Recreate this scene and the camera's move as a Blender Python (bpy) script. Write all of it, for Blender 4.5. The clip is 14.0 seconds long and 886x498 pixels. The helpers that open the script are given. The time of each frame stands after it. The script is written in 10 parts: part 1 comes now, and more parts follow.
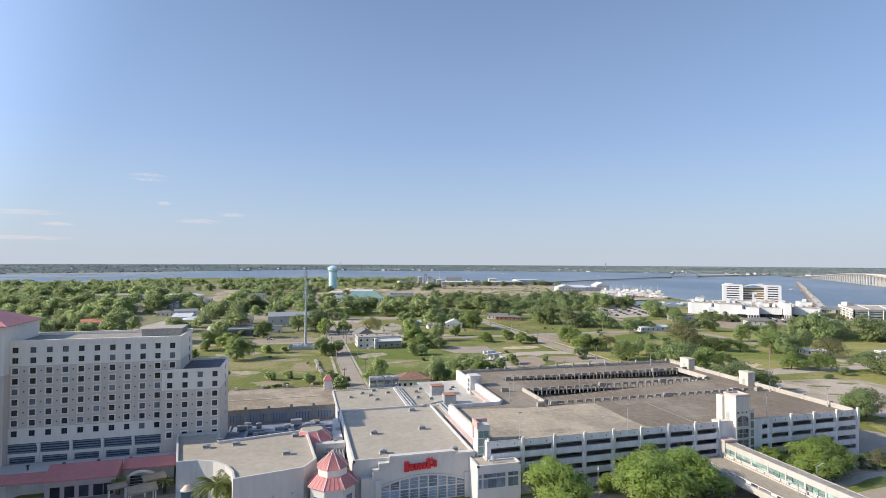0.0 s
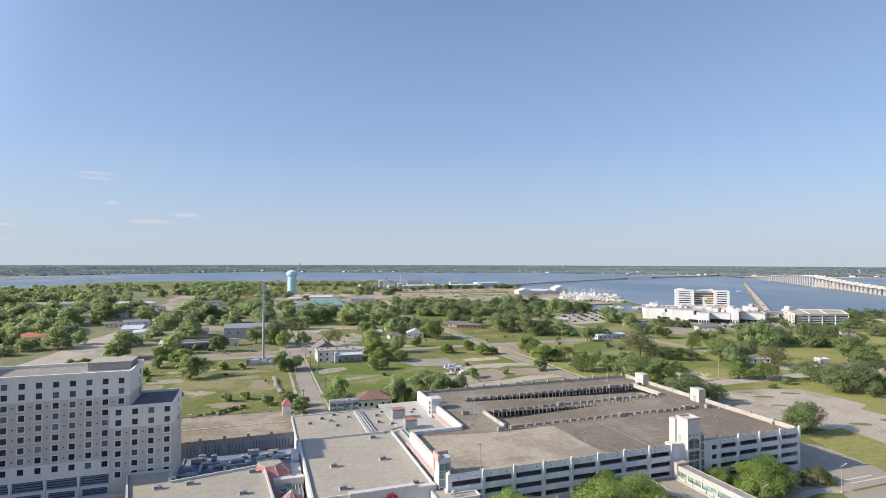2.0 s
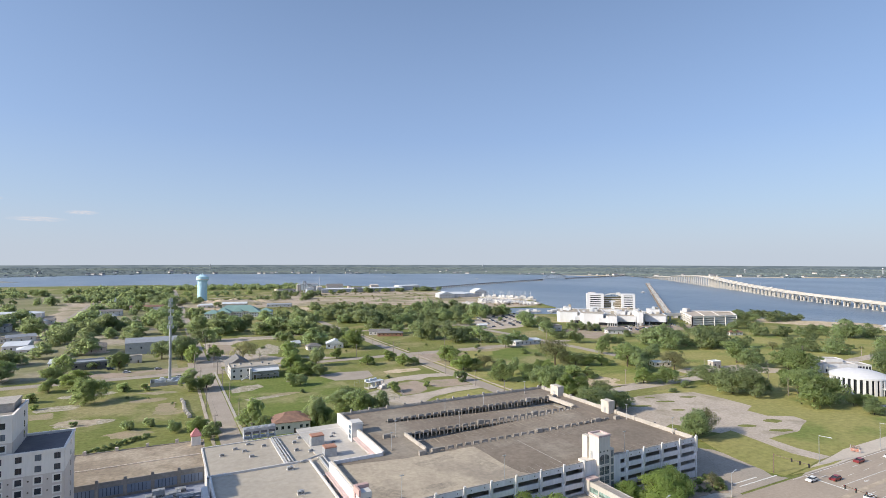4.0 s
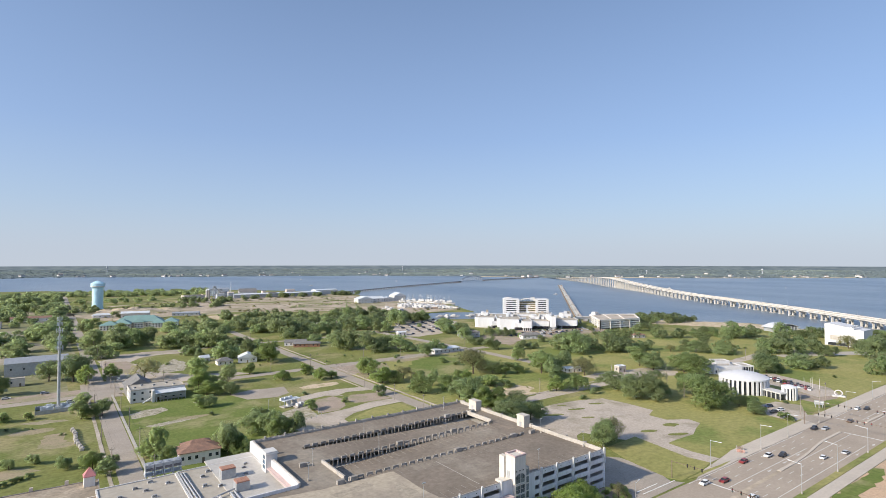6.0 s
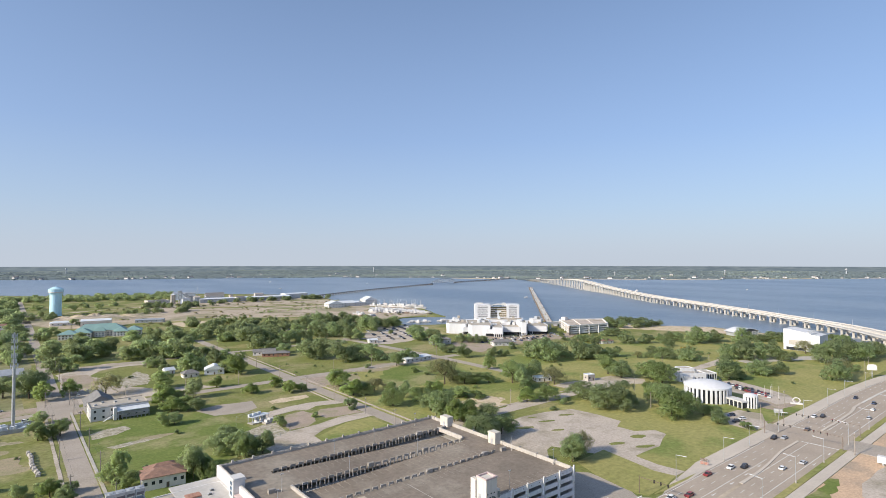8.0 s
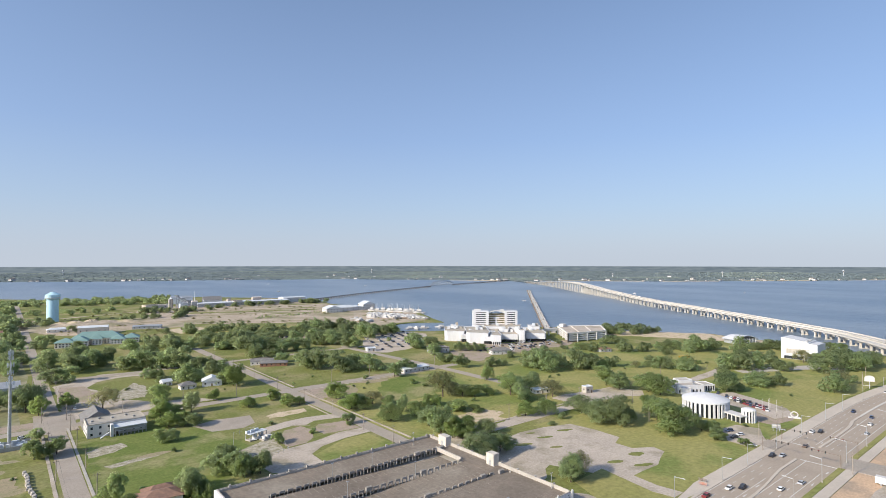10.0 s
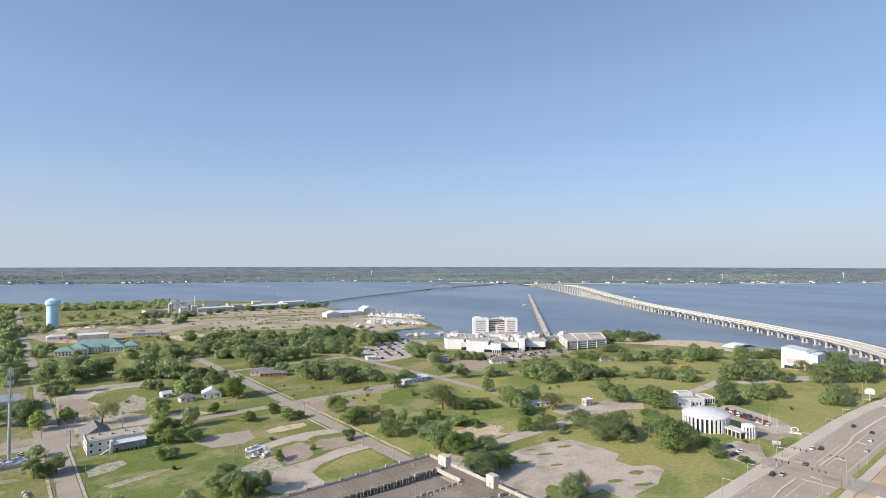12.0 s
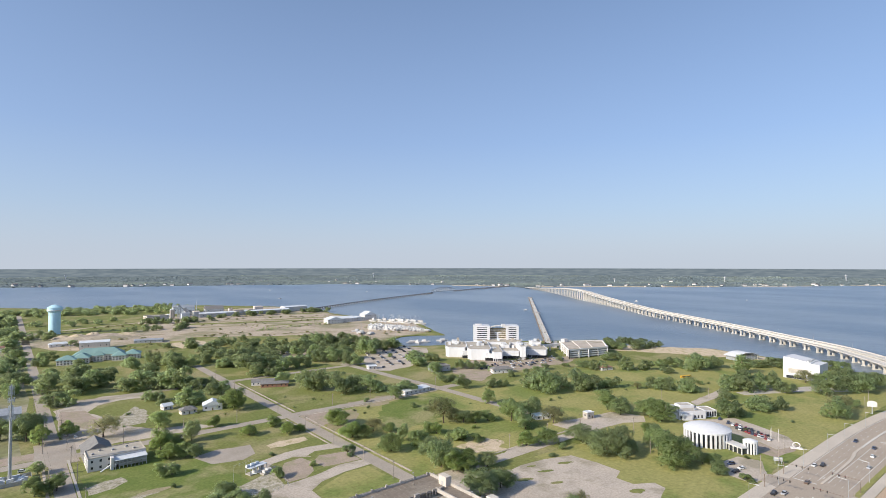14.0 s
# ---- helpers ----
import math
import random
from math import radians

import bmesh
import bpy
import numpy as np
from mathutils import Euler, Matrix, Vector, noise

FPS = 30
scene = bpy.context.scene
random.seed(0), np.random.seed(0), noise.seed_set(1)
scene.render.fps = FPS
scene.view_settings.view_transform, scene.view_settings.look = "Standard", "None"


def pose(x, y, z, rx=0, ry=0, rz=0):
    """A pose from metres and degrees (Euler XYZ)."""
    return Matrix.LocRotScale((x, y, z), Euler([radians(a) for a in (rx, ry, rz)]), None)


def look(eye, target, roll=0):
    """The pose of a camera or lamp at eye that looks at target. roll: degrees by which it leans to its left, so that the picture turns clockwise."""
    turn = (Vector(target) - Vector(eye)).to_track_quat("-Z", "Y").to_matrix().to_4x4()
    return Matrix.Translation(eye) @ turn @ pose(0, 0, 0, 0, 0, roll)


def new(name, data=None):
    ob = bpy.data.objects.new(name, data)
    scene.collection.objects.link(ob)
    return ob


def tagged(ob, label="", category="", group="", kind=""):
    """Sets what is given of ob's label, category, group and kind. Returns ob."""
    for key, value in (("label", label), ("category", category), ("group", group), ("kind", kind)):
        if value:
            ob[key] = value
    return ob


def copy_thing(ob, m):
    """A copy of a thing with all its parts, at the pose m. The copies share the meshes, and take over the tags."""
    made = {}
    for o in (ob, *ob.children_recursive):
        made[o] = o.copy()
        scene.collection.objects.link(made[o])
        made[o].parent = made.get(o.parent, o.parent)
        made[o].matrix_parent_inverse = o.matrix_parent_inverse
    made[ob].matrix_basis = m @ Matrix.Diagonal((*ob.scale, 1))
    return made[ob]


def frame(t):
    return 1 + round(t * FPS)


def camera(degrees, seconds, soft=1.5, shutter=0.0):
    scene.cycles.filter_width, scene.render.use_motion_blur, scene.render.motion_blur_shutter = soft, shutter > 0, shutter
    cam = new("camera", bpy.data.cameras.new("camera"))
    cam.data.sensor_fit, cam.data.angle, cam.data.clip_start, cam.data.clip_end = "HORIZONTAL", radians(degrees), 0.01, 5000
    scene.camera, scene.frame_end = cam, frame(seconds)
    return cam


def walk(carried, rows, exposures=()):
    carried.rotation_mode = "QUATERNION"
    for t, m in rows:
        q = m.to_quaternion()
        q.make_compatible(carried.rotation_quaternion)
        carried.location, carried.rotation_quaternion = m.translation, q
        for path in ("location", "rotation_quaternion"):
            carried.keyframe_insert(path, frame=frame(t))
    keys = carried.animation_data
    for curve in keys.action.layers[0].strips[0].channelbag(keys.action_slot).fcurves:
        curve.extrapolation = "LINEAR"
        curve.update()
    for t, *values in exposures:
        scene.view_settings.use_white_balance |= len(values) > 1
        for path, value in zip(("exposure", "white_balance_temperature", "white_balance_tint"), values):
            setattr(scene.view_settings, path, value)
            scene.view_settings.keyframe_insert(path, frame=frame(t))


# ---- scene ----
cam = camera(79.18, 14.0, soft=0.62)
# the flight: seconds, place, tilt, lean, heading
PATH = [
    (0.0, -0.00, 0.00, 56.56, 91.30, -0.26, -15.00),
    (0.5, -0.06, 0.00, 58.66, 91.30, -0.31, -14.99),
    (1.0, 0.06, 0.04, 60.76, 91.29, -0.24, -16.04),
    (1.5, 0.05, 0.01, 62.66, 91.31, -0.20, -17.79),
    (2.0, 0.04, -0.05, 64.65, 91.32, -0.14, -19.14),
    (2.5, 0.04, 0.04, 66.58, 91.34, -0.10, -20.70),
    (3.0, 0.07, 0.29, 68.47, 91.32, -0.09, -22.64),
    (3.5, -0.05, 0.53, 70.34, 91.31, -0.08, -25.13),
    (4.0, -0.02, 0.47, 72.26, 91.30, -0.08, -27.58),
    (6.5, 0.03, 0.88, 81.53, 91.37, 0.00, -37.61),
    (7.0, 0.08, 0.91, 83.27, 91.37, -0.00, -38.56),
    (7.5, 0.10, 1.07, 85.09, 91.38, -0.02, -39.03),
    (8.0, 0.02, 0.94, 86.97, 91.40, -0.00, -39.23),
    (10.5, 0.16, 1.24, 97.79, 91.42, -0.01, -39.44),
    (11.0, 0.09, 1.25, 100.00, 91.42, -0.02, -39.44),
    (11.5, 0.08, 1.14, 102.18, 91.46, -0.01, -39.45),
    (12.0, 0.04, 1.08, 104.24, 91.51, -0.04, -39.43),
    (12.5, 0.27, 0.90, 106.33, 91.57, -0.03, -39.37),
    (13.0, 0.49, 0.74, 108.46, 91.61, -0.03, -39.30),
    (13.5, 0.47, 0.58, 110.57, 91.66, -0.02, -39.28),
    (14.0, 0.55, 0.56, 112.52, 91.65, -0.01, -39.25),
]
walk(cam, [(r[0], pose(*r[1:])) for r in PATH])

# ---- light ----
SUN_EL, SUN_AZ = radians(27.8), radians(-83)
sun_way = Vector((math.sin(SUN_AZ) * math.cos(SUN_EL), math.cos(SUN_AZ) * math.cos(SUN_EL), math.sin(SUN_EL)))
world = bpy.data.worlds.new("sky")
scene.world = world
world.use_nodes = True
wn = world.node_tree.nodes
sky = wn.new("ShaderNodeTexSky")
sky.sky_type, sky.sun_disc, sky.sun_elevation, sky.sun_rotation = "NISHITA", False, SUN_EL, SUN_AZ
sky.altitude, sky.air_density, sky.dust_density, sky.ozone_density = 50, 1.0, 1.0, 4.0
# pale haze in the sky, thick at the horizon and thinning upwards
way = wn.new("ShaderNodeTexCoord")
sep = wn.new("ShaderNodeSeparateXYZ")
tint = wn.new("ShaderNodeValToRGB")
thick = wn.new("ShaderNodeValToRGB")
for ramp_node, stops in ((tint, ((0.0, (0.385, 0.43, 0.50)), (0.10, (0.325, 0.405, 0.545)), (0.22, (0.275, 0.365, 0.575)), (0.45, (0.255, 0.34, 0.53)))),
                         (thick, ((0.0, (0.92,) * 3), (0.10, (0.70,) * 3), (0.22, (0.52,) * 3), (0.45, (0.32,) * 3), (1.0, (0.1,) * 3)))):
    el = ramp_node.color_ramp.elements
    while len(el) < len(stops):
        el.new(0.5)
    for e, (z, c) in zip(el, stops):
        e.position, e.color = z, (*c, 1)
haze = wn.new("ShaderNodeMix")
haze.data_type = "RGBA"
strong = wn.new("ShaderNodeVectorMath")
strong.operation = "SCALE"
strong.inputs[3].default_value = 10
wl = world.node_tree.links.new
wl(way.outputs["Generated"], sep.inputs[0])
wl(sep.outputs[2], tint.inputs[0])
wl(sep.outputs[2], thick.inputs[0])
wl(tint.outputs[0], strong.inputs[0])
wl(thick.outputs[0], haze.inputs[0])
wl(sky.outputs[0], haze.inputs[6])
# the haze glows towards the sun
near_sun = wn.new("ShaderNodeVectorMath")
near_sun.operation = "DOT_PRODUCT"
near_sun.inputs[1].default_value = sun_way
glare = wn.new("ShaderNodeMapRange")
glare.interpolation_type = "SMOOTHSTEP"
glare.inputs[1].default_value, glare.inputs[2].default_value, glare.inputs[3].default_value, glare.inputs[4].default_value = 0.45, 1.0, 1.0, 5.0
bright = wn.new("ShaderNodeVectorMath")
bright.operation = "SCALE"
wl(way.outputs["Generated"], near_sun.inputs[0])
wl(near_sun.outputs["Value"], glare.inputs[0])
wl(strong.outputs[0], bright.inputs[0])
wl(glare.outputs[0], bright.inputs[3])
wl(bright.outputs[0], haze.inputs[7])
# below the horizon the sky is coloured as distant land, haze in its tones
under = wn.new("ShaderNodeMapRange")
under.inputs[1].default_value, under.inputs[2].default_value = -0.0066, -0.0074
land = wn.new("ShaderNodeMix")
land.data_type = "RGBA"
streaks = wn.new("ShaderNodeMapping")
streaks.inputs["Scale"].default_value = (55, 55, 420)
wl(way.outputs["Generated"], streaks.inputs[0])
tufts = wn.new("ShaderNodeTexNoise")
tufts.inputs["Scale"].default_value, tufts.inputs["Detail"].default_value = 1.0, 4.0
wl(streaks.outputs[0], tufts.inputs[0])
hazy_woodland = wn.new("ShaderNodeValToRGB")
hazy_woodland.color_ramp.elements[0].position, hazy_woodland.color_ramp.elements[0].color = 0.36, (0.112, 0.142, 0.168, 1)
hazy_woodland.color_ramp.elements[1].position, hazy_woodland.color_ramp.elements[1].color = 0.66, (0.165, 0.197, 0.216, 1)
wl(tufts.outputs[0], hazy_woodland.inputs[0])
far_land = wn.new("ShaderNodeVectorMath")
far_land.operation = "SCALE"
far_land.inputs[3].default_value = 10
wl(hazy_woodland.outputs[0], far_land.inputs[0])
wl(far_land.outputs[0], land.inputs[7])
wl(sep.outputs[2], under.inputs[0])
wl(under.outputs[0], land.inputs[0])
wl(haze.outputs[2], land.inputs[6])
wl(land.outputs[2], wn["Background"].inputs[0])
wn["Background"].inputs[1].default_value = 0.10
sun = new("sun", bpy.data.lights.new("sun", "SUN"))
sun.data.energy, sun.data.angle, sun.data.color = 4.05, radians(0.6), (1.0, 0.885, 0.70)
sun.matrix_world = look(sun_way * 800, (0, 0, 0))
scene.view_settings.exposure = 0.55


# ---- materials ----
def mat(name, col, col2=None, rough=0.8, scale=0.15, fine=2.0, amount=0.5, bump=0.0, metal=0.0, spec=0.3, col3=None, big=0.02, island=0.0, per_object=0.0, streak=False):
    """A surface with broad stains, fine grain and, if wanted, a third colour in large patches."""
    m = bpy.data.materials.new(name)
    m.use_nodes = True
    nt = m.node_tree
    n, ln = nt.nodes, nt.links.new
    p = n["Principled BSDF"]
    p.inputs["Roughness"].default_value, p.inputs["Metallic"].default_value = rough, metal
    p.inputs["Specular IOR Level"].default_value = spec
    col2 = col2 or tuple(c * 0.78 for c in col)
    geo = n.new("ShaderNodeNewGeometry")
    place = geo.outputs["Position"]
    if streak:
        mp = n.new("ShaderNodeMapping")
        mp.inputs["Scale"].default_value = (1.0, 1.0, 0.18)
        ln(place, mp.inputs[0])
        place = mp.outputs[0]

    def noise_node(sc, detail, lo, hi):
        t = n.new("ShaderNodeTexNoise")
        t.inputs["Scale"].default_value, t.inputs["Detail"].default_value, t.inputs["Roughness"].default_value = sc, detail, 0.6
        ln(place, t.inputs["Vector"])
        r = n.new("ShaderNodeMapRange")
        r.inputs[1].default_value, r.inputs[2].default_value = lo, hi
        ln(t.outputs[0], r.inputs[0])
        return r.outputs[0], t.outputs[0]

    def mix(fac, a, b, mode="MIX"):
        x = n.new("ShaderNodeMix")
        x.data_type, x.blend_type = "RGBA", mode
        for sock, val in ((x.inputs[0], fac), (x.inputs[6], a), (x.inputs[7], b)):
            if isinstance(val, (int, float)):
                sock.default_value = val
            elif isinstance(val, tuple):
                sock.default_value = (*val, 1)
            else:
                ln(val, sock)
        return x.outputs[2]

    broad, _ = noise_node(scale, 5, 0.35, 0.68)
    grain, raw = noise_node(fine, 4, 0.3, 0.7)
    out = mix(broad, col, col2)
    if col3:
        patch_f, _ = noise_node(big, 6, 0.5, 0.62)
        out = mix(patch_f, out, col3)
    dark = mix(grain, tuple([1 - 0.35 * amount] * 3), tuple([1 + 0.2 * amount] * 3))
    out = mix(1.0, out, dark, "MULTIPLY")
    if island or per_object:
        src = geo.outputs["Random Per Island"] if island else n.new("ShaderNodeObjectInfo").outputs["Random"]
        k = island or per_object
        r = n.new("ShaderNodeMapRange")
        r.inputs[3].default_value, r.inputs[4].default_value = 1 - k, 1 + k
        ln(src, r.inputs[0])
        v = n.new("ShaderNodeVectorMath")
        v.operation = "SCALE"
        ln(out, v.inputs[0])
        ln(r.outputs[0], v.inputs[3])
        out = v.outputs[0]
        if island and per_object:
            r2 = n.new("ShaderNodeMapRange")
            r2.inputs[3].default_value, r2.inputs[4].default_value = 1 - per_object, 1 + per_object
            ln(n.new("ShaderNodeObjectInfo").outputs["Random"], r2.inputs[0])
            v2 = n.new("ShaderNodeVectorMath")
            v2.operation = "SCALE"
            ln(out, v2.inputs[0])
            ln(r2.outputs[0], v2.inputs[3])
            out = v2.outputs[0]
    ln(out, p.inputs["Base Color"])
    if bump:
        b = n.new("ShaderNodeBump")
        b.inputs["Strength"].default_value, b.inputs["Distance"].default_value = bump, 0.3
        ln(raw, b.inputs["Height"])
        ln(b.outputs[0], p.inputs["Normal"])
    return m


def leaf_mat(name, col, col2):
    m = mat(name, col, col2, rough=0.75, scale=0.25, fine=1.5, amount=0.3, island=0.10, per_object=0.18, spec=0.1)
    n, ln = m.node_tree.nodes, m.node_tree.links.new
    p = n["Principled BSDF"]
    tr = n.new("ShaderNodeBsdfTranslucent")
    glow = n.new("ShaderNodeVectorMath")
    glow.operation = "MULTIPLY"
    glow.inputs[1].default_value = (2.1, 2.1, 1.8)
    ln(p.inputs["Base Color"].links[0].from_socket, glow.inputs[0])
    ln(glow.outputs[0], tr.inputs[0])
    mx = n.new("ShaderNodeMixShader")
    mx.inputs[0].default_value = 0.55
    ln(p.outputs[0], mx.inputs[1])
    ln(tr.outputs[0], mx.inputs[2])
    ln(mx.outputs[0], n["Material Output"].inputs[0])
    return m


M_GRASS = mat("grass", (0.155, 0.182, 0.054), (0.218, 0.22, 0.079), rough=0.95, scale=0.03, fine=0.5, amount=0.8, col3=(0.30, 0.268, 0.135), big=0.022, bump=0.3, spec=0.1)
M_PARK = mat("dry_park_grass", (0.268, 0.263, 0.093), (0.328, 0.30, 0.123), rough=0.95, scale=0.03, fine=0.45, amount=0.7, col3=(0.18, 0.215, 0.066), big=0.02, bump=0.3, spec=0.1)
M_LAWN = mat("lawn", (0.135, 0.178, 0.047), (0.178, 0.208, 0.063), rough=0.95, scale=0.08, fine=0.6, amount=0.7, col3=(0.28, 0.265, 0.125), big=0.03, bump=0.3, spec=0.1)
M_PALESAND = mat("pale_sand", (0.60, 0.49, 0.36), (0.50, 0.40, 0.28), rough=0.95, scale=0.2, fine=1.0, amount=0.5, col3=(0.40, 0.34, 0.20), big=0.15, spec=0.1)
M_SNOW = mat("bright_white_wall", (0.62, 0.62, 0.63), (0.57, 0.57, 0.58), rough=0.7, scale=0.06, fine=0.6, amount=0.2, streak=True)
M_SAND = mat("sandy_soil", (0.49, 0.405, 0.315), (0.385, 0.32, 0.24), rough=0.95, scale=0.03, fine=0.3, amount=0.9, col3=(0.29, 0.265, 0.165), big=0.014, spec=0.1)
M_DIRT = mat("orange_dirt", (0.58, 0.41, 0.275), (0.50, 0.36, 0.25), rough=0.95, scale=0.06, fine=1.0, amount=0.6, col3=(0.36, 0.29, 0.22), big=0.03, bump=0.3, spec=0.1)
M_BARE = mat("bare_soil", (0.36, 0.29, 0.20), (0.27, 0.25, 0.14), rough=0.95, scale=0.12, fine=1.2, amount=0.7, spec=0.1)
M_ROAD = mat("worn_asphalt", (0.395, 0.34, 0.285), (0.33, 0.285, 0.235), rough=0.9, scale=0.08, fine=1.2, amount=0.5, col3=(0.35, 0.31, 0.26), big=0.05, spec=0.2)
M_HWY = mat("grey_asphalt", (0.40, 0.333, 0.266), (0.35, 0.292, 0.234), rough=0.9, scale=0.05, fine=1.0, amount=0.35, spec=0.2)
M_LOT = mat("cracked_paving", (0.50, 0.43, 0.36), (0.43, 0.37, 0.31), rough=0.92, scale=0.07, fine=0.9, amount=0.6, col3=(0.33, 0.29, 0.22), big=0.05, spec=0.15)
M_RUBBLE = mat("broken_paving", (0.50, 0.45, 0.38), (0.24, 0.22, 0.13), rough=0.95, scale=0.35, fine=0.9, amount=0.9, bump=0.4, spec=0.1)
M_BROWNLOT = mat("brown_paving", (0.40, 0.32, 0.26), (0.33, 0.27, 0.21), rough=0.95, scale=0.12, fine=1.0, amount=0.6, col3=(0.30, 0.27, 0.17), big=0.08, spec=0.1)
M_PAVE = mat("pale_concrete", (0.46, 0.42, 0.37), (0.38, 0.35, 0.31), rough=0.9, scale=0.2, fine=1.5, amount=0.5, spec=0.2)
M_WALK = mat("warm_concrete", (0.53, 0.465, 0.39), (0.47, 0.41, 0.345), rough=0.9, scale=0.06, fine=1.2, amount=0.3, spec=0.2)
M_LINE = mat("road_paint", (0.75, 0.74, 0.70), (0.6, 0.59, 0.56), rough=0.8, scale=0.8, fine=3, amount=0.5)
M_WHITE = mat("white_wall", (0.60, 0.58, 0.56), (0.54, 0.525, 0.505), rough=0.75, scale=0.12, fine=1.0, amount=0.2, streak=True)
M_GARAGE = mat("garage_white", (0.74, 0.72, 0.72), (0.63, 0.61, 0.61), rough=0.8, scale=0.2, fine=1.2, amount=0.35, streak=True)
M_CREAM = mat("cream_stucco", (0.82, 0.755, 0.68), (0.78, 0.715, 0.645), rough=0.85, scale=0.1, fine=1.5, amount=0.2, streak=True)
M_TAN = mat("tan_stucco", (0.65, 0.56, 0.485), (0.61, 0.53, 0.46), rough=0.85, scale=0.1, fine=1.5, amount=0.2, streak=True)
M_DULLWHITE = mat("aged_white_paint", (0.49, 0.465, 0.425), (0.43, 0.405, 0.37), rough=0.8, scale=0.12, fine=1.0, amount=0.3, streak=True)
M_TRIM = mat("pale_trim", (0.74, 0.70, 0.65), rough=0.8)
M_ROOF = mat("pale_roof_membrane", (0.43, 0.385, 0.32), (0.385, 0.345, 0.285), rough=0.85, scale=0.07, fine=0.6, amount=0.35, col3=(0.395, 0.35, 0.285), big=0.06)
M_GRAVEL = mat("brown_gravel_roof", (0.315, 0.258, 0.19), (0.235, 0.192, 0.145), rough=0.95, scale=0.10, fine=0.8, amount=0.8, col3=(0.40, 0.335, 0.255), big=0.06)
M_DECK = mat("stained_deck_concrete", (0.24, 0.197, 0.155), (0.17, 0.14, 0.11), rough=0.92, scale=0.06, fine=0.7, amount=0.6, col3=(0.29, 0.25, 0.20), big=0.03)
M_FADED = mat("faded_paint", (0.36, 0.325, 0.28), (0.25, 0.22, 0.18), rough=0.9, scale=0.5, fine=2.0, amount=0.6)
M_SLATE = mat("dark_grey_sheet", (0.16, 0.15, 0.16), (0.12, 0.115, 0.125), rough=0.9, scale=0.2, fine=1.0, amount=0.4)
M_WORN = mat("worn_deck_concrete", (0.44, 0.375, 0.285), (0.38, 0.32, 0.245), rough=0.92, scale=0.12, fine=0.8, amount=0.5, col3=(0.31, 0.265, 0.21), big=0.06)
M_STAIN = mat("stained_worn_concrete", (0.33, 0.285, 0.222), (0.40, 0.342, 0.262), rough=0.92, scale=0.25, fine=0.9, amount=0.8, col3=(0.27, 0.23, 0.18), big=0.1)
M_SLAB = mat("garage_concrete", (0.34, 0.31, 0.28), (0.26, 0.24, 0.21), rough=0.92, scale=0.2, fine=1.0, amount=0.6)
M_PINK = mat("red_metal_roof", (0.60, 0.24, 0.23), (0.52, 0.21, 0.20), rough=0.5, scale=0.2, fine=1.0, amount=0.2, spec=0.4)
M_LEDGE = mat("pink_paint", (0.54, 0.42, 0.395), (0.47, 0.36, 0.34), rough=0.7, scale=0.3, fine=1.5, amount=0.3)
M_RED = mat("red_paint", (0.62, 0.03, 0.04), (0.5, 0.02, 0.03), rough=0.4, amount=0.1)
M_TILE = mat("terracotta_roof", (0.31, 0.185, 0.13), (0.20, 0.125, 0.10), rough=0.85, scale=0.5, fine=3, amount=0.6)
M_SHINGLE = mat("grey_shingle", (0.22, 0.21, 0.20), (0.16, 0.155, 0.15), rough=0.9, scale=0.5, fine=3, amount=0.5)
M_METAL = mat("grey_metal", (0.45, 0.46, 0.47), (0.36, 0.37, 0.38), rough=0.5, metal=0.4, scale=0.6, fine=2, amount=0.3)
M_PALEMETAL = mat("pale_metal_roof", (0.66, 0.68, 0.69), (0.56, 0.58, 0.60), rough=0.5, scale=0.1, fine=1, amount=0.2, spec=0.4)
M_TEAL = mat("green_metal_roof", (0.225, 0.345, 0.315), (0.195, 0.305, 0.285), rough=0.55, scale=0.1, fine=1, amount=0.2)
M_TANK = mat("pale_blue_tank", (0.50, 0.72, 0.80), (0.44, 0.65, 0.74), rough=0.5, scale=0.1, fine=0.6, amount=0.2, streak=True)
M_BRICK = mat("brown_brick", (0.30, 0.16, 0.11), (0.24, 0.13, 0.09), rough=0.9, scale=0.5, fine=4, amount=0.5)
M_WOOD = mat("weathered_wood", (0.20, 0.15, 0.11), (0.15, 0.115, 0.09), rough=0.9, scale=1.0, fine=5, amount=0.5)
M_POLE = mat("grey_pole_wood", (0.36, 0.31, 0.26), (0.28, 0.24, 0.20), rough=0.9, scale=1.0, fine=5, amount=0.5)
M_BARK = mat("bark", (0.13, 0.10, 0.075), (0.09, 0.07, 0.05), rough=0.95, scale=1.5, fine=6, amount=0.6)
M_BLACK = mat("black_rubber", (0.03, 0.03, 0.03), rough=0.7)
M_BRIDGE = mat("bridge_concrete", (0.58, 0.54, 0.48), (0.50, 0.47, 0.42), rough=0.88, scale=0.05, fine=0.5, amount=0.3, streak=True)
M_TIMBER = mat("dark_trestle", (0.17, 0.17, 0.175), (0.21, 0.20, 0.20), rough=0.9)
M_COPPER = mat("rusty_casing", (0.42, 0.22, 0.15), (0.34, 0.19, 0.14), rough=0.8, scale=0.8, fine=3, amount=0.5)
M_LEAF = leaf_mat("leaves", (0.27, 0.325, 0.155), (0.23, 0.285, 0.135))
M_LEAF2 = leaf_mat("bright_leaves", (0.265, 0.325, 0.13), (0.225, 0.285, 0.115))
M_FRESH = leaf_mat("fresh_spring_leaves", (0.29, 0.36, 0.135), (0.245, 0.31, 0.115))
# these two are greyed for distance haze; far trees and some near ones
M_LEAF3 = leaf_mat("hazed_grey_green_leaves", (0.275, 0.32, 0.175), (0.23, 0.275, 0.15))
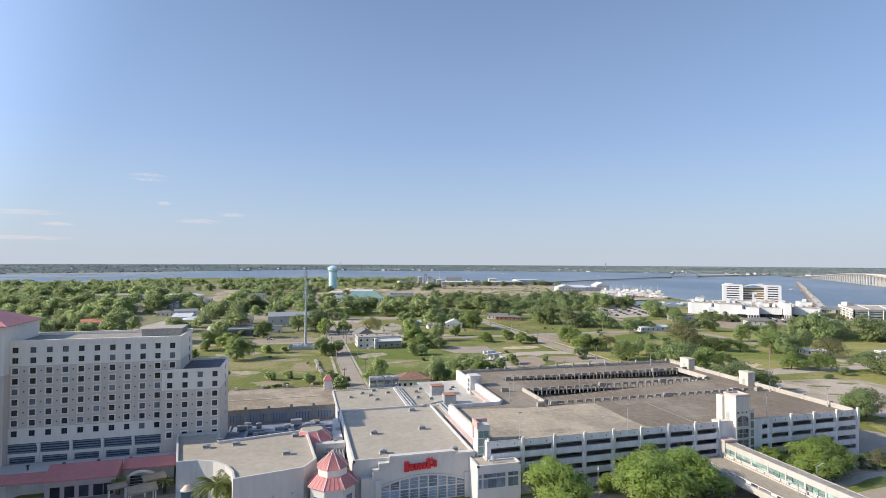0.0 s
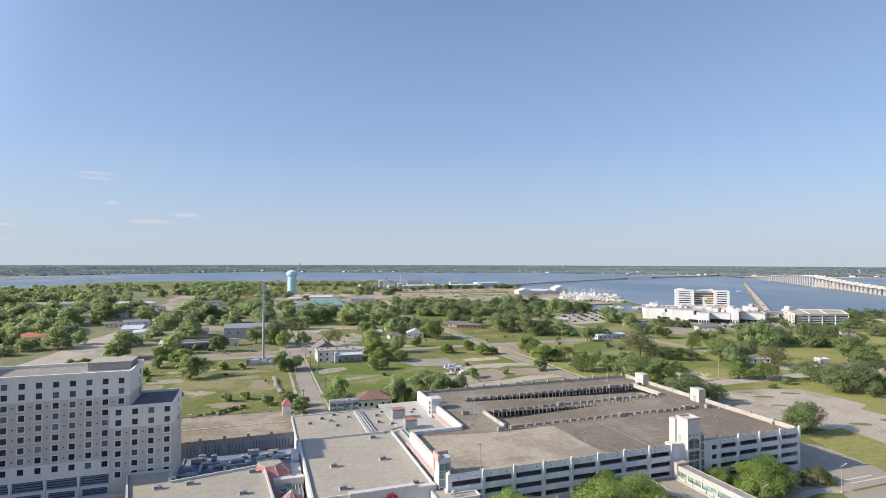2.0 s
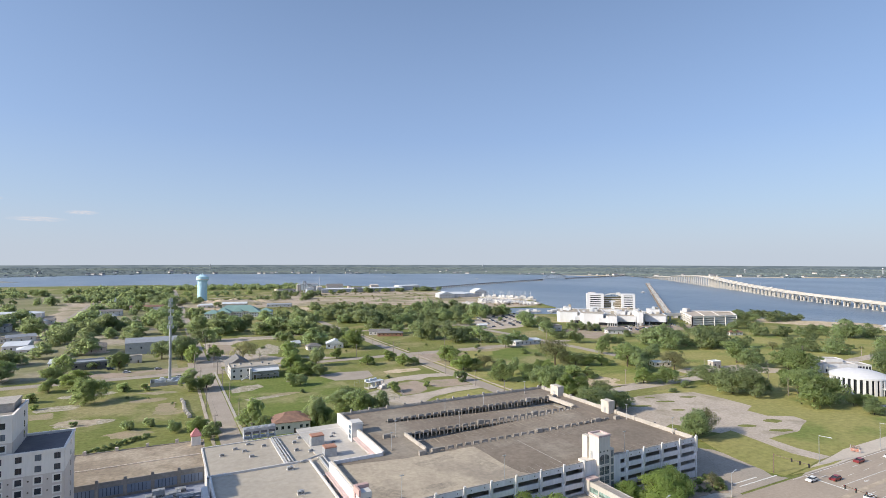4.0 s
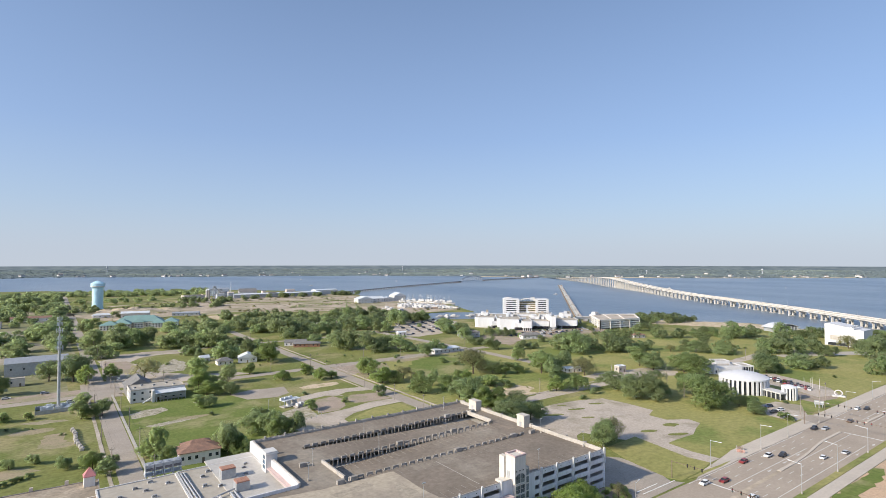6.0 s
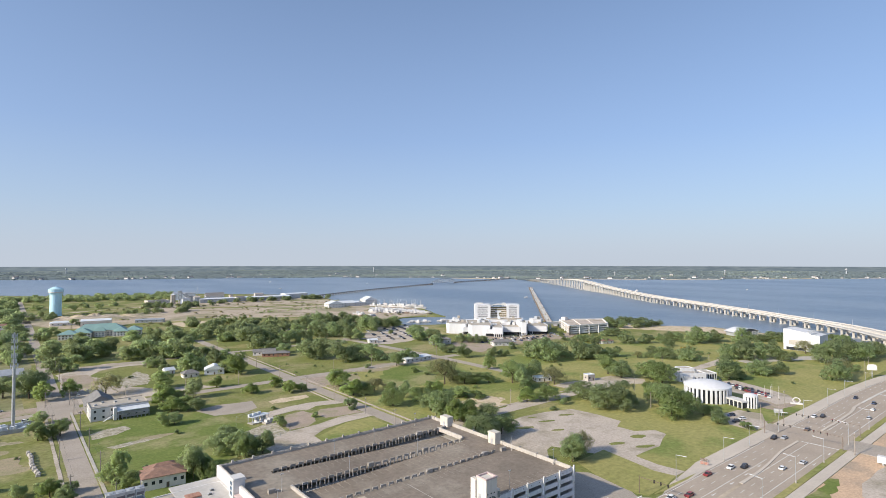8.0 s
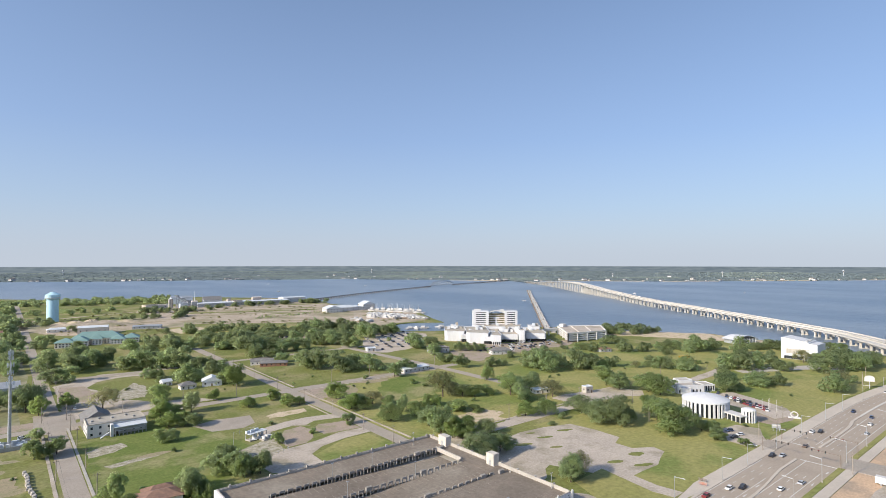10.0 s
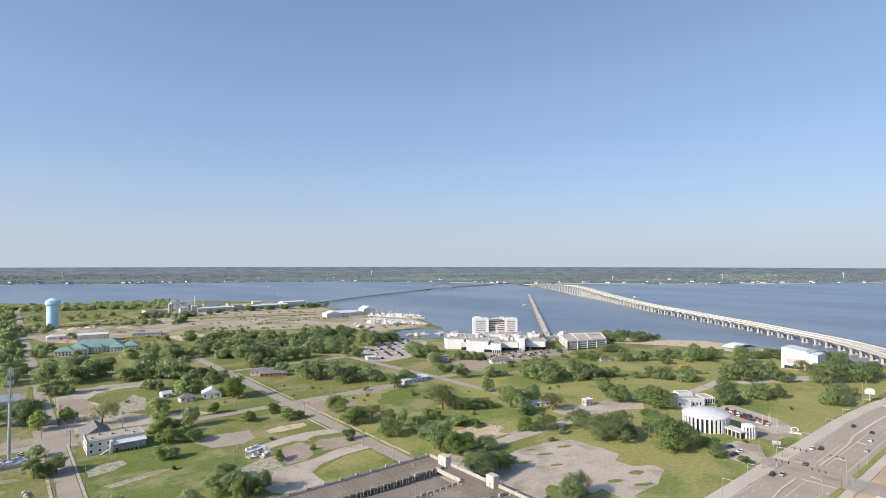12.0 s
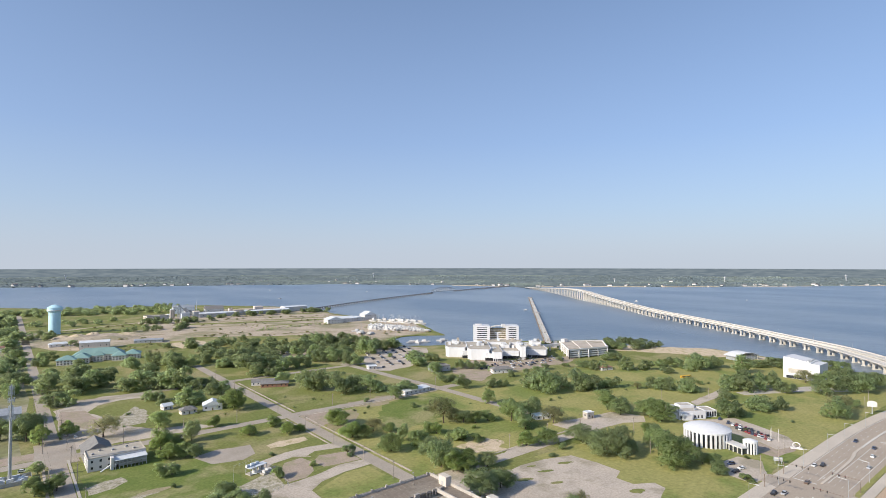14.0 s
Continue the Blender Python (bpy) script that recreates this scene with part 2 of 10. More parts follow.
M_LEAF4 = leaf_mat("hazed_dark_leaves", (0.25, 0.30, 0.16), (0.21, 0.26, 0.14))
M_DRY = leaf_mat("thin_brown_leaves", (0.27, 0.265, 0.15), (0.22, 0.22, 0.125))
M_PALM = leaf_mat("palm_fronds", (0.22, 0.25, 0.10), (0.17, 0.20, 0.08))
# distance haze is mixed into this blue-grey green
M_FAR_HAZE = mat("far_woods", (0.135, 0.166, 0.165), (0.160, 0.190, 0.193), rough=1.0, scale=0.003, fine=0.012, amount=0.5, island=0.10, spec=0.05, col3=(0.20, 0.235, 0.205), big=0.0016)
M_ORANGE = mat("orange_tile_roof", (0.58, 0.21, 0.13), (0.47, 0.17, 0.11), rough=0.8, scale=0.4, fine=2.5, amount=0.4)
# blue of the shade on the court roof is put into this grey
M_COURT_SHADE = mat("shade_blue_membrane", (0.25, 0.28, 0.37), (0.20, 0.23, 0.31), rough=0.8, scale=0.2, fine=1.0, amount=0.5)


def glass_mat(name, col, rough=0.08):
    m = mat(name, col, tuple(c * 0.6 for c in col), rough=rough, scale=0.3, fine=0.8, amount=0.4, spec=0.5, per_object=0.5)
    return m


M_SLATS = mat("blue_grey_slats", (0.25, 0.29, 0.36), (0.20, 0.24, 0.30), rough=0.6, scale=0.5, fine=2, amount=0.3)
M_LOUVRE = mat("dark_louvre", (0.07, 0.08, 0.10), (0.05, 0.06, 0.08), rough=0.6)
M_GLASS = glass_mat("dark_window_glass", (0.045, 0.05, 0.06))
M_BLUEGLASS = glass_mat("blue_grey_glass", (0.14, 0.20, 0.27))
M_SKYGLASS = glass_mat("sky_blue_glass", (0.22, 0.29, 0.38))
M_TEALGLASS = glass_mat("pale_teal_glass", (0.27, 0.38, 0.35))
M_GREYGLASS = glass_mat("grey_glass", (0.17, 0.185, 0.19))
M_GREENGLASS = glass_mat("green_glass", (0.15, 0.25, 0.235))
M_GOLD = glass_mat("gold_glass", (0.17, 0.145, 0.09), 0.2)

# lake water: waves at three scales
M_WATER = bpy.data.materials.new("lake_water")
M_WATER.use_nodes = True
_n, _l = M_WATER.node_tree.nodes, M_WATER.node_tree.links.new
_p = _n["Principled BSDF"]
_p.inputs["Roughness"].default_value, _p.inputs["IOR"].default_value = 0.30, 1.33
_g = _n.new("ShaderNodeNewGeometry")
_mp = _n.new("ShaderNodeMapping")
_mp.inputs["Scale"].default_value = (1.0, 0.45, 1.0)
_mp.inputs["Rotation"].default_value = (0, 0, 0.5)
_l(_g.outputs["Position"], _mp.inputs[0])
_h = []
for _s in (0.35, 0.05, 0.004):
    _t = _n.new("ShaderNodeTexNoise")
    _t.inputs["Scale"].default_value, _t.inputs["Detail"].default_value = _s, 4
    _l(_mp.outputs[0], _t.inputs["Vector"])
    _h.append(_t.outputs[0])
_b = _n.new("ShaderNodeBump")
_b.inputs["Strength"].default_value, _b.inputs["Distance"].default_value = 0.9, 1.2
_l(_h[0], _b.inputs["Height"])
_b2 = _n.new("ShaderNodeBump")
_b2.inputs["Strength"].default_value, _b2.inputs["Distance"].default_value = 0.5, 5.0
_l(_h[1], _b2.inputs["Height"])
_l(_b.outputs[0], _b2.inputs["Normal"])
_l(_b2.outputs[0], _p.inputs["Normal"])
_r = _n.new("ShaderNodeValToRGB")
_r.color_ramp.elements[0].position, _r.color_ramp.elements[0].color = 0.40, (0.115, 0.158, 0.215, 1)
_r.color_ramp.elements[1].position, _r.color_ramp.elements[1].color = 0.60, (0.195, 0.235, 0.28, 1)
_l(_h[2], _r.inputs[0])
_l(_r.outputs[0], _p.inputs["Base Color"])


# ---- building blocks ----
def bm_box(bm, x0, x1, y0, y1, z0, z1, m=None):
    r = bmesh.ops.create_cube(bm, size=1.0, matrix=Matrix.Translation(((x0 + x1) / 2, (y0 + y1) / 2, (z0 + z1) / 2)) @ Matrix.Diagonal((x1 - x0, y1 - y0, z1 - z0, 1)))
    if m is not None:
        bmesh.ops.transform(bm, matrix=m, verts=r["verts"])
    return r["verts"]


def bm_cyl(bm, x, y, z0, z1, r0, r1=None, n=12):
    r1 = r0 if r1 is None else r1
    r = bmesh.ops.create_cone(bm, cap_ends=True, segments=n, radius1=r0, radius2=max(r1, 0.001), depth=z1 - z0, matrix=Matrix.Translation((x, y, (z0 + z1) / 2)))
    return r["verts"]


def bm_prism(bm, pts, z0, z1):
    lo = [bm.verts.new((x, y, z0)) for x, y in pts]
    hi = [bm.verts.new((x, y, z1)) for x, y in pts]
    k = len(pts)
    bm.faces.new(hi)
    bm.faces.new(lo[::-1])
    for i in range(k):
        bm.faces.new((lo[i], lo[(i + 1) % k], hi[(i + 1) % k], hi[i]))


def bm_beam(bm, a, b, w, h=None):
    """A square bar from a to b."""
    a, b = Vector(a), Vector(b)
    d = b - a
    q = d.to_track_quat("Z", "Y").to_matrix().to_4x4()
    bm_box(bm, -w / 2, w / 2, -(h or w) / 2, (h or w) / 2, 0, d.length, Matrix.Translation(a) @ q)


def bm_hip(bm, x0, x1, y0, y1, z0, z1, over=0.5, ridge=None):
    """A hip roof with eaves that have thickness; the ridge runs along the longer side."""
    x0, x1, y0, y1 = x0 - over, x1 + over, y0 - over, y1 + over
    w, d = x1 - x0, y1 - y0
    run = min(w, d) / 2 if ridge is None else ridge
    if w >= d:
        a, b = (x0 + run, (y0 + y1) / 2, z1), (x1 - run, (y0 + y1) / 2, z1)
    else:
        a, b = ((x0 + x1) / 2, y0 + run, z1), ((x0 + x1) / 2, y1 - run, z1)
    if (Vector(a) - Vector(b)).length < 0.05:
        b = (b[0] + 0.06, b[1] + 0.06, b[2])
    lo = [bm.verts.new((x, y, z0 - 0.2)) for x, y in ((x0, y0), (x1, y0), (x1, y1), (x0, y1))]
    c = [bm.verts.new((x, y, z0)) for x, y in ((x0, y0), (x1, y0), (x1, y1), (x0, y1))]
    va, vb = bm.verts.new(a), bm.verts.new(b)
    bm.faces.new(lo[::-1])
    for i in range(4):
        bm.faces.new((lo[i], lo[(i + 1) % 4], c[(i + 1) % 4], c[i]))
    if w >= d:
        for f in ((c[0], c[1], vb, va), (c[1], c[2], vb), (c[2], c[3], va, vb), (c[3], c[0], va)):
            bm.faces.new(f)
    else:
        for f in ((c[0], c[1], va), (c[1], c[2], vb, va), (c[2], c[3], vb), (c[3], c[0], va, vb)):
            bm.faces.new(f)


def bm_gable(bm, x0, x1, y0, y1, z0, z1, along="x", over=0.4):
    x0, x1, y0, y1 = x0 - over, x1 + over, y0 - over, y1 + over
    if along == "x":
        prof = [(y0, z0 - 0.15), (y1, z0 - 0.15), (y1, z0), ((y0 + y1) / 2, z1), (y0, z0)]
        a = [bm.verts.new((x0, p, z)) for p, z in prof]
        b = [bm.verts.new((x1, p, z)) for p, z in prof]
    else:
        prof = [(x0, z0 - 0.15), (x1, z0 - 0.15), (x1, z0), ((x0 + x1) / 2, z1), (x0, z0)]
        a = [bm.verts.new((p, y0, z)) for p, z in prof]
        b = [bm.verts.new((p, y1, z)) for p, z in prof]
    bm.faces.new(a)
    bm.faces.new(b[::-1])
    for i in range(5):
        bm.faces.new((a[i], b[i], b[(i + 1) % 5], a[(i + 1) % 5]))
    bmesh.ops.recalc_face_normals(bm, faces=bm.faces)


def mesh_of(name, bm, material, bevel=0.0):
    if bevel:
        bmesh.ops.bevel(bm, geom=list(bm.edges), offset=bevel, segments=1, affect="EDGES")
    me = bpy.data.meshes.new(name)
    bm.to_mesh(me)
    bm.free()
    me.materials.append(material)
    return me


def part(name, bm, material, parent, label="", bevel=0.0):
    ob = new(name, mesh_of(name, bm, material, bevel))
    ob.parent = parent
    return tagged(ob, label)


def again(name, me, parent, m):
    """One more part on a mesh that is already there."""
    ob = new(name, me)
    ob.parent = parent
    ob.matrix_basis = m
    return ob


def thing(name, x, y, z=0.0, turn=0.0, label="", category="", group="", kind=""):
    ob = new(name)
    ob.empty_display_size = 0.5
    ob.matrix_basis = pose(x, y, z, 0, 0, turn)
    return tagged(ob, label, category, group, kind)


def structure(name, bm, material, label):
    return tagged(new(name, mesh_of(name, bm, material)), label, "", "", "structure")


def facade(bm, u0, u1, z0, z1, holes, depth, at):
    """A wall with real openings. holes: rectangles (ua, ub, za, zb); at(u, d, z) gives the place, d metres behind the front."""
    us = sorted({u0, u1, *[h[0] for h in holes], *[h[1] for h in holes]})
    zs = sorted({z0, z1, *[h[2] for h in holes], *[h[3] for h in holes]})
    us, zs = [u for u in us if u0 <= u <= u1], [z for z in zs if z0 <= z <= z1]
    made = {}

    def v(u, d, z):
        k = (round(u, 3), round(d, 3), round(z, 3))
        if k not in made:
            made[k] = bm.verts.new(at(u, d, z))
        return made[k]

    for a, b in zip(us, us[1:]):
        for c, d in zip(zs, zs[1:]):
            mu, mz = (a + b) / 2, (c + d) / 2
            if not any(h[0] < mu < h[1] and h[2] < mz < h[3] for h in holes):
                bm.faces.new((v(a, 0, c), v(b, 0, c), v(b, 0, d), v(a, 0, d)))
    for a, b, c, d in holes:
        for p, q in (((a, c), (b, c)), ((b, c), (b, d)), ((b, d), (a, d)), ((a, d), (a, c))):
            q4 = [bm.verts.new(at(p[0], 0, p[1])), bm.verts.new(at(p[0], depth, p[1])), bm.verts.new(at(q[0], depth, q[1])), bm.verts.new(at(q[0], 0, q[1]))]
            bm.faces.new(q4)
    bmesh.ops.remove_doubles(bm, verts=bm.verts, dist=0.001)
    bmesh.ops.recalc_face_normals(bm, faces=bm.faces)


def uneven(pts, step=9.0, rough=1.2, seed=3):
    """The outline of a patch, with a ragged edge."""
    rnd = random.Random(seed)
    out = []
    for (x0, y0), (x1, y1) in zip(pts, pts[1:] + pts[:1]):
        k = max(1, int(math.hypot(x1 - x0, y1 - y0) / step))
        for i in range(k):
            f = i / k
            out.append((x0 + (x1 - x0) * f + rnd.uniform(-rough, rough) * (i > 0), y0 + (y1 - y0) * f + rnd.uniform(-rough, rough) * (i > 0)))
    return out


def patch(name, pts, z, material, label, step=9.0, rough=1.2, seed=3):
    bm = bmesh.new()
    bm_prism(bm, uneven(pts, step, rough, seed) if rough else pts, z - 0.3, z)
    bmesh.ops.recalc_face_normals(bm, faces=bm.faces)
    return structure(name, bm, material, label)

# ---- the large structure: land, lake, streets ----
SHORE = [(-4800, 1750), (-1500, 1500), (-651, 1437), (-513, 1514), (-395, 1840), (-140, 1827), (-8, 1805), (135, 1622), (392, 1605), (560, 1400), (612, 1255), (585, 1100),
         (600, 960), (625, 860), (600, 790), (566, 716), (547, 664), (534, 674), (512, 688), (482, 692), (444, 670), (428, 650), (432, 612), (489, 578), (520, 560), (575, 545), (631, 513), (690, 480), (668, 420), (735, 330), (718, 230), (690, 150), (740, 95),
         (900, 0), (1400, -500), (4800, -2200)]
bm = bmesh.new()
bm_prism(bm, uneven(SHORE, 30, 4.0, 5)[:-1] + [(4800, -2200), (4800, -4800), (-4800, -4800)], -3.0, 0.0)
bmesh.ops.recalc_face_normals(bm, faces=bm.faces)
structure("ground", bm, M_GRASS, "flat grassy land with worn brown patches by the lake")
bm = bmesh.new()
bm_box(bm, -5200, 5200, -4000, 5200, -2.6, -0.9)
structure("water", bm, M_WATER, "rippled blue lake")

# land across the lake, rising slowly to the horizon
FAR = [(-4300, 2500), (-1100, 2480), (-500, 3000), (-6, 3384), (420, 3123), (929, 2994), (1485, 2759), (1880, 2224), (2047, 1806), (2236, 1743), (2622, 1341), (3460, 846), (4300, 500), (4780, -400)]
rnd = random.Random(11)
rim = uneven(FAR, 70, 14, 7)[:-int(math.hypot(9080, 2900) / 70)]
rows = []
for f in (0, 0.02, 0.15, 0.35, 0.6, 0.85, 1.0):
    row = []
    for x, y in rim:
        r = math.hypot(x, y)
        R = max(4870, r + 60)
        k = (r + (R - r) * f) / r
        row.append((x * k, y * k, -1.2 + 2.2 * min(1, f * 50) + 16 * f))
    rows.append(row)
n = len(rim)
me = bpy.data.meshes.new("far_shore")
me.from_pydata([v for r in rows for v in r], [], [(a * n + i, a * n + i + 1, (a + 1) * n + i + 1, (a + 1) * n + i) for a in range(len(rows) - 1) for i in range(n - 1)])
me.materials.append(M_FAR_HAZE)
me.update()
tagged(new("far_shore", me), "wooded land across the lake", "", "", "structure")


def far_point(f, u):
    """A point on the far land: u along the shore, f from the water to the horizon."""
    i = min(int(u * (n - 1)), n - 2)
    x, y = (Vector(rim[i]).lerp(Vector(rim[i + 1]), u * (n - 1) - i))
    r = math.hypot(x, y)
    k = (r + (max(4870, r + 60) - r) * f) / r
    return x * k, y * k, 1.0 + 16 * f


k_rim = len(rim)
bm = bmesh.new()
for i in range(k_rim - 1):
    if rim[i][0] < 1750 or noise.noise((rim[i][0] * 0.004, rim[i][1] * 0.004, 2)) < -0.12:
        continue
    q = []
    for x, y in (rim[i], rim[i + 1]):
        r = math.hypot(x, y)
        w = 11
        q += [Vector((x * (1 - w / r), y * (1 - w / r), -1.0)), Vector((x, y, 1.3))]
    bm.faces.new([bm.verts.new(v) for v in (q[0], q[2], q[3], q[1])])
structure("far_beach", bm, M_PALESAND, "thin pale beach along the far shore")
patch("causeway", [(1895, 1690), (1945, 1660), (2110, 1800), (2060, 1830), (2020, 1900)], 1.2, M_FAR_HAZE, "wooded causeway at the far bridge end", step=20, rough=5)


# streets
def street(name, x0, x1, y0, y1, z, material, label, cuts=40):
    bm = bmesh.new()
    bm_box(bm, x0, x1, y0, y1, z - 0.4, z)
    return structure(name, bm, material, label)


street("road_west", 21, 29.5, 206, 1500, 0.05, M_ROAD, "narrow worn asphalt street between grass plots")
street("road_east", 162.5, 171, 110, 640, 0.05, M_ROAD, "worn asphalt street beside the parking garage")
street("road_cross", -330, 330, 379, 388, 0.058, M_ROAD, "worn asphalt cross street")
street("road_south_cross", 171, 330, 219, 228, 0.058, M_LOT, "worn asphalt side street")
street("road_north_cross", 30, 400, 528, 536, 0.058, M_ROAD, "worn asphalt side street")


def bend(x):
    """How far the highway swings south of its straight line."""
    return -0.0005 * max(0.0, min(x, 900) - 410) ** 2


def highway_strip(name, x0, x1, y0, y1, z, material, label, step=12.0, y0_end=None, y1_end=None):
    """A band that follows the highway from x0 to x1."""
    k = max(1, int((x1 - x0) / step))
    y0_end, y1_end = y0 if y0_end is None else y0_end, y1 if y1_end is None else y1_end
    near = [(x0 + (x1 - x0) * i / k, y0 + (y0_end - y0) * i / k + bend(x0 + (x1 - x0) * i / k)) for i in range(k + 1)]
    far = [(x0 + (x1 - x0) * i / k, y1 + (y1_end - y1) * i / k + bend(x0 + (x1 - x0) * i / k)) for i in range(k, -1, -1)]
    bm = bmesh.new()
    bm_prism(bm, near + far, z - 0.4, z)
    bmesh.ops.recalc_face_normals(bm, faces=bm.faces)
    return structure(name, bm, material, label)


highway_strip("highway", -600, 900, 78.6, 106.0, 0.08, M_HWY, "wide grey highway with several lanes")
street("road_far_west", -107, -98, 300, 1100, 0.05, M_ROAD, "worn town street")
patch("pavement_mouth", [(192, 106.0), (232, 106.0), (232, 113.0), (222, 111.5), (204, 109.2)], 0.2, M_WALK, "pale concrete pavement at the drive", rough=0.15)
highway_strip("pavement_north", 232, 900, 106.0, 113.2, 0.2, M_WALK, "pale concrete pavement along the highway", y1_end=114.4)
highway_strip("verge_south", 186, 900, 76.0, 78.6, 0.16, M_PARK, "narrow grass strip beside the highway")
highway_strip("pavement_south", 186, 900, 71.4, 75.8, 0.2, M_WALK, "pale concrete pavement along the highway")
highway_strip("dirt_lot", 205, 900, -60, 71.2, 0.06, M_DIRT, "orange dirt of a building site")
patch("kerb_west", [(30.0, 215), (31.2, 215), (31.2, 378), (30.0, 378)], 0.18, M_PAVE, "pale concrete kerb", rough=0)
patch("lot_drive", [(216, 147), (227, 147), (220.5, 137), (218.5, 122), (220, 111.5), (212.5, 111.5), (210.8, 120), (213.5, 134)], 0.075, M_LOT, "narrow cracked drive to the parking lot", rough=0.3)
patch("park_grass", [(172, 231), (172, 374), (300, 374), (360, 360), (480, 350), (600, 330), (680, 220), (690, 115), (560, 111), (440, 114.5), (240, 114), (232, 132), (262, 140), (300, 205), (330, 212), (300, 219), (240, 231)], 0.02, M_PARK, "dry olive-green park grass under scattered trees", step=12, rough=1.5)
patch("plot_lawn", [(206, 304), (214, 338), (236, 366), (262, 372), (286, 366), (290, 344), (264, 316), (232, 302)], 0.034, M_LAWN, "greener grass in the middle of the plot", step=5, rough=2.5)
patch("plot_bare", [(176, 330), (178, 372), (214, 372), (205, 350), (192, 338)], 0.036, M_BARE, "worn brown corner of the plot", step=5, rough=2.5, seed=4)
M_TOWN = mat("town_ground", (0.20, 0.205, 0.10), (0.27, 0.25, 0.15), rough=0.95, scale=0.02, fine=0.2, amount=0.7, col3=(0.37, 0.325, 0.255), big=0.012, spec=0.1)
patch("town_ground", [(-900, 395), (10, 395), (16, 640), (10, 1120), (-60, 1400), (-500, 1420), (-900, 1430)], 0.015, M_TOWN, "mixed grass, yards and dirt of the town", step=40, rough=6)
patch("town_lot", [(-140, 396), (-84, 396), (-88, 470), (-90, 565), (-122, 560), (-132, 470)], 0.045, M_LOT, "pale sandy lot along the town street", step=12, rough=3)
patch("town_lot", [(-140, 740), (-86, 730), (-84, 900), (-96, 1080), (-140, 1090), (-128, 900)], 0.045, M_SAND, "bare sandy lots along the town street", step=16, rough=5, seed=5)
patch("garage_yard", [(171, 150), (206, 168), (219, 206), (196, 219), (171, 219)], 0.04, M_LOT, "cracked paving beside the street", rough=1.5)
patch("lawn_west", [(32, 212), (100, 212), (104, 250), (98, 300), (90, 345), (32, 345)], 0.03, M_LAWN, "green mown lawn", rough=2)
patch("west_lot", [(-44, 389), (20, 389), (20, 404), (-44, 406)], 0.045, M_BROWNLOT, "paved yard beside the street", rough=1)
patch("crossing_paving", [(15, 372), (36, 372), (36, 424), (16, 420)], 0.065, M_ROAD, "wide paved crossing", rough=0.6)
patch("sandy_field", [(-20, 985), (28, 948), (60, 855), (85, 832), (143, 872), (188, 848), (224, 789), (314, 752), (404, 679), (440, 682), (482, 702), (515, 698), (552, 712), (590, 790), (610, 860), (585, 960), (575, 1100), (600, 1255), (550, 1390), (380, 1380), (200, 1180), (36, 1100)], 0.05, M_SAND, "wide sandy field by the lake", step=25, rough=7)
patch("casino_lot", [(305, 492), (325, 545), (375, 617), (432, 608), (440, 572), (420, 545), (408, 548), (350, 484), (318, 478)], 0.05, M_LOT, "large paved car park by the lake", rough=2)
patch("casino_forecourt", [(352, 400), (372, 442), (398, 452), (420, 470), (440, 470), (470, 436), (525, 420), (545, 405), (505, 388), (440, 392), (396, 402), (358, 380)], 0.05, M_BROWNLOT, "brown paved forecourt before the lakeside casino", rough=2)
patch("pond", [(303, 632), (322, 688), (350, 682), (336, 650), (320, 628)], 0.06, M_WATER, "small still pond among trees", step=8, rough=2)
patch("field_lot", [(252, 634), (254, 678), (264, 688), (326, 697), (316, 680), (300, 640), (292, 629)], 0.055, M_BROWNLOT, "brown car park at the edge of the field", step=8, rough=2)
patch("field_olive", [(188, 862), (262, 842), (392, 804), (400, 780), (356, 726), (300, 716), (232, 740), (192, 800)], 0.085, M_PARK, "olive field grass by the sandy ground", step=14, rough=5)
patch("field_pale", [(180, 834), (218, 858), (232, 815), (220, 774), (186, 778)], 0.095, M_PALESAND, "pale cleared plot on the field", step=10, rough=2)
for i, (x, y, r, h) in enumerate(((70, 992, 15, 5.5), (88, 985, 18, 7.0), (109, 990, 16, 7.5), (152, 978, 24, 5.0), (128, 982, 14, 4.0))):
    bm = bmesh.new()
    gm = random.Random(90 + i)
    rings = [[bm.verts.new((r * (1 - k / 5) * (1 + gm.uniform(-0.14, 0.14)) * math.cos(q), r * (1 - k / 5) * (1 + gm.uniform(-0.14, 0.14)) * math.sin(q), h * math.sin(0.5 * math.pi * k / 5) * gm.uniform(0.88, 1.08))) for q in [2 * math.pi * j / 16 for j in range(16)]] for k in range(5)]
    for lo_, hi_ in zip(rings, rings[1:]):
        for j in range(16):
            bm.faces.new((lo_[j], lo_[(j + 1) % 16], hi_[(j + 1) % 16], hi_[j]))
    bm.faces.new(rings[-1])
    mound = structure("mound", bm, M_PALESAND, "heap of pale sand on the cleared field")
    mound.location = (x, y, -0.1)
patch("lawn_hotel", [(-70, 215), (19, 215), (19, 365), (-70, 365)], 0.03, M_GRASS, "rough grass behind the casino", rough=2)
patch("museum_drive", [(500, 205), (535, 195), (580, 170), (590, 145), (580, 140), (560, 163), (520, 184), (496, 196)], 0.05, M_PAVE, "curved pale drive", rough=0.8)
patch("forecourt", [(-100, 60), (160, 60), (160, 121), (-100, 121)], 0.03, M_ROAD, "paved forecourt of the casino", rough=0.5)
patch("street_corner", [(159.8, 107), (186, 107), (183, 111), (188, 120), (188, 136), (174, 152), (159.8, 152)], 0.062, M_ROAD, "paved street corner beside the garage", rough=0.2)
patch("hotel_forecourt", [(-100, 118), (14, 118), (14, 149), (-100, 149)], 0.06, M_SLAB, "grey paved hotel forecourt", rough=0.3)
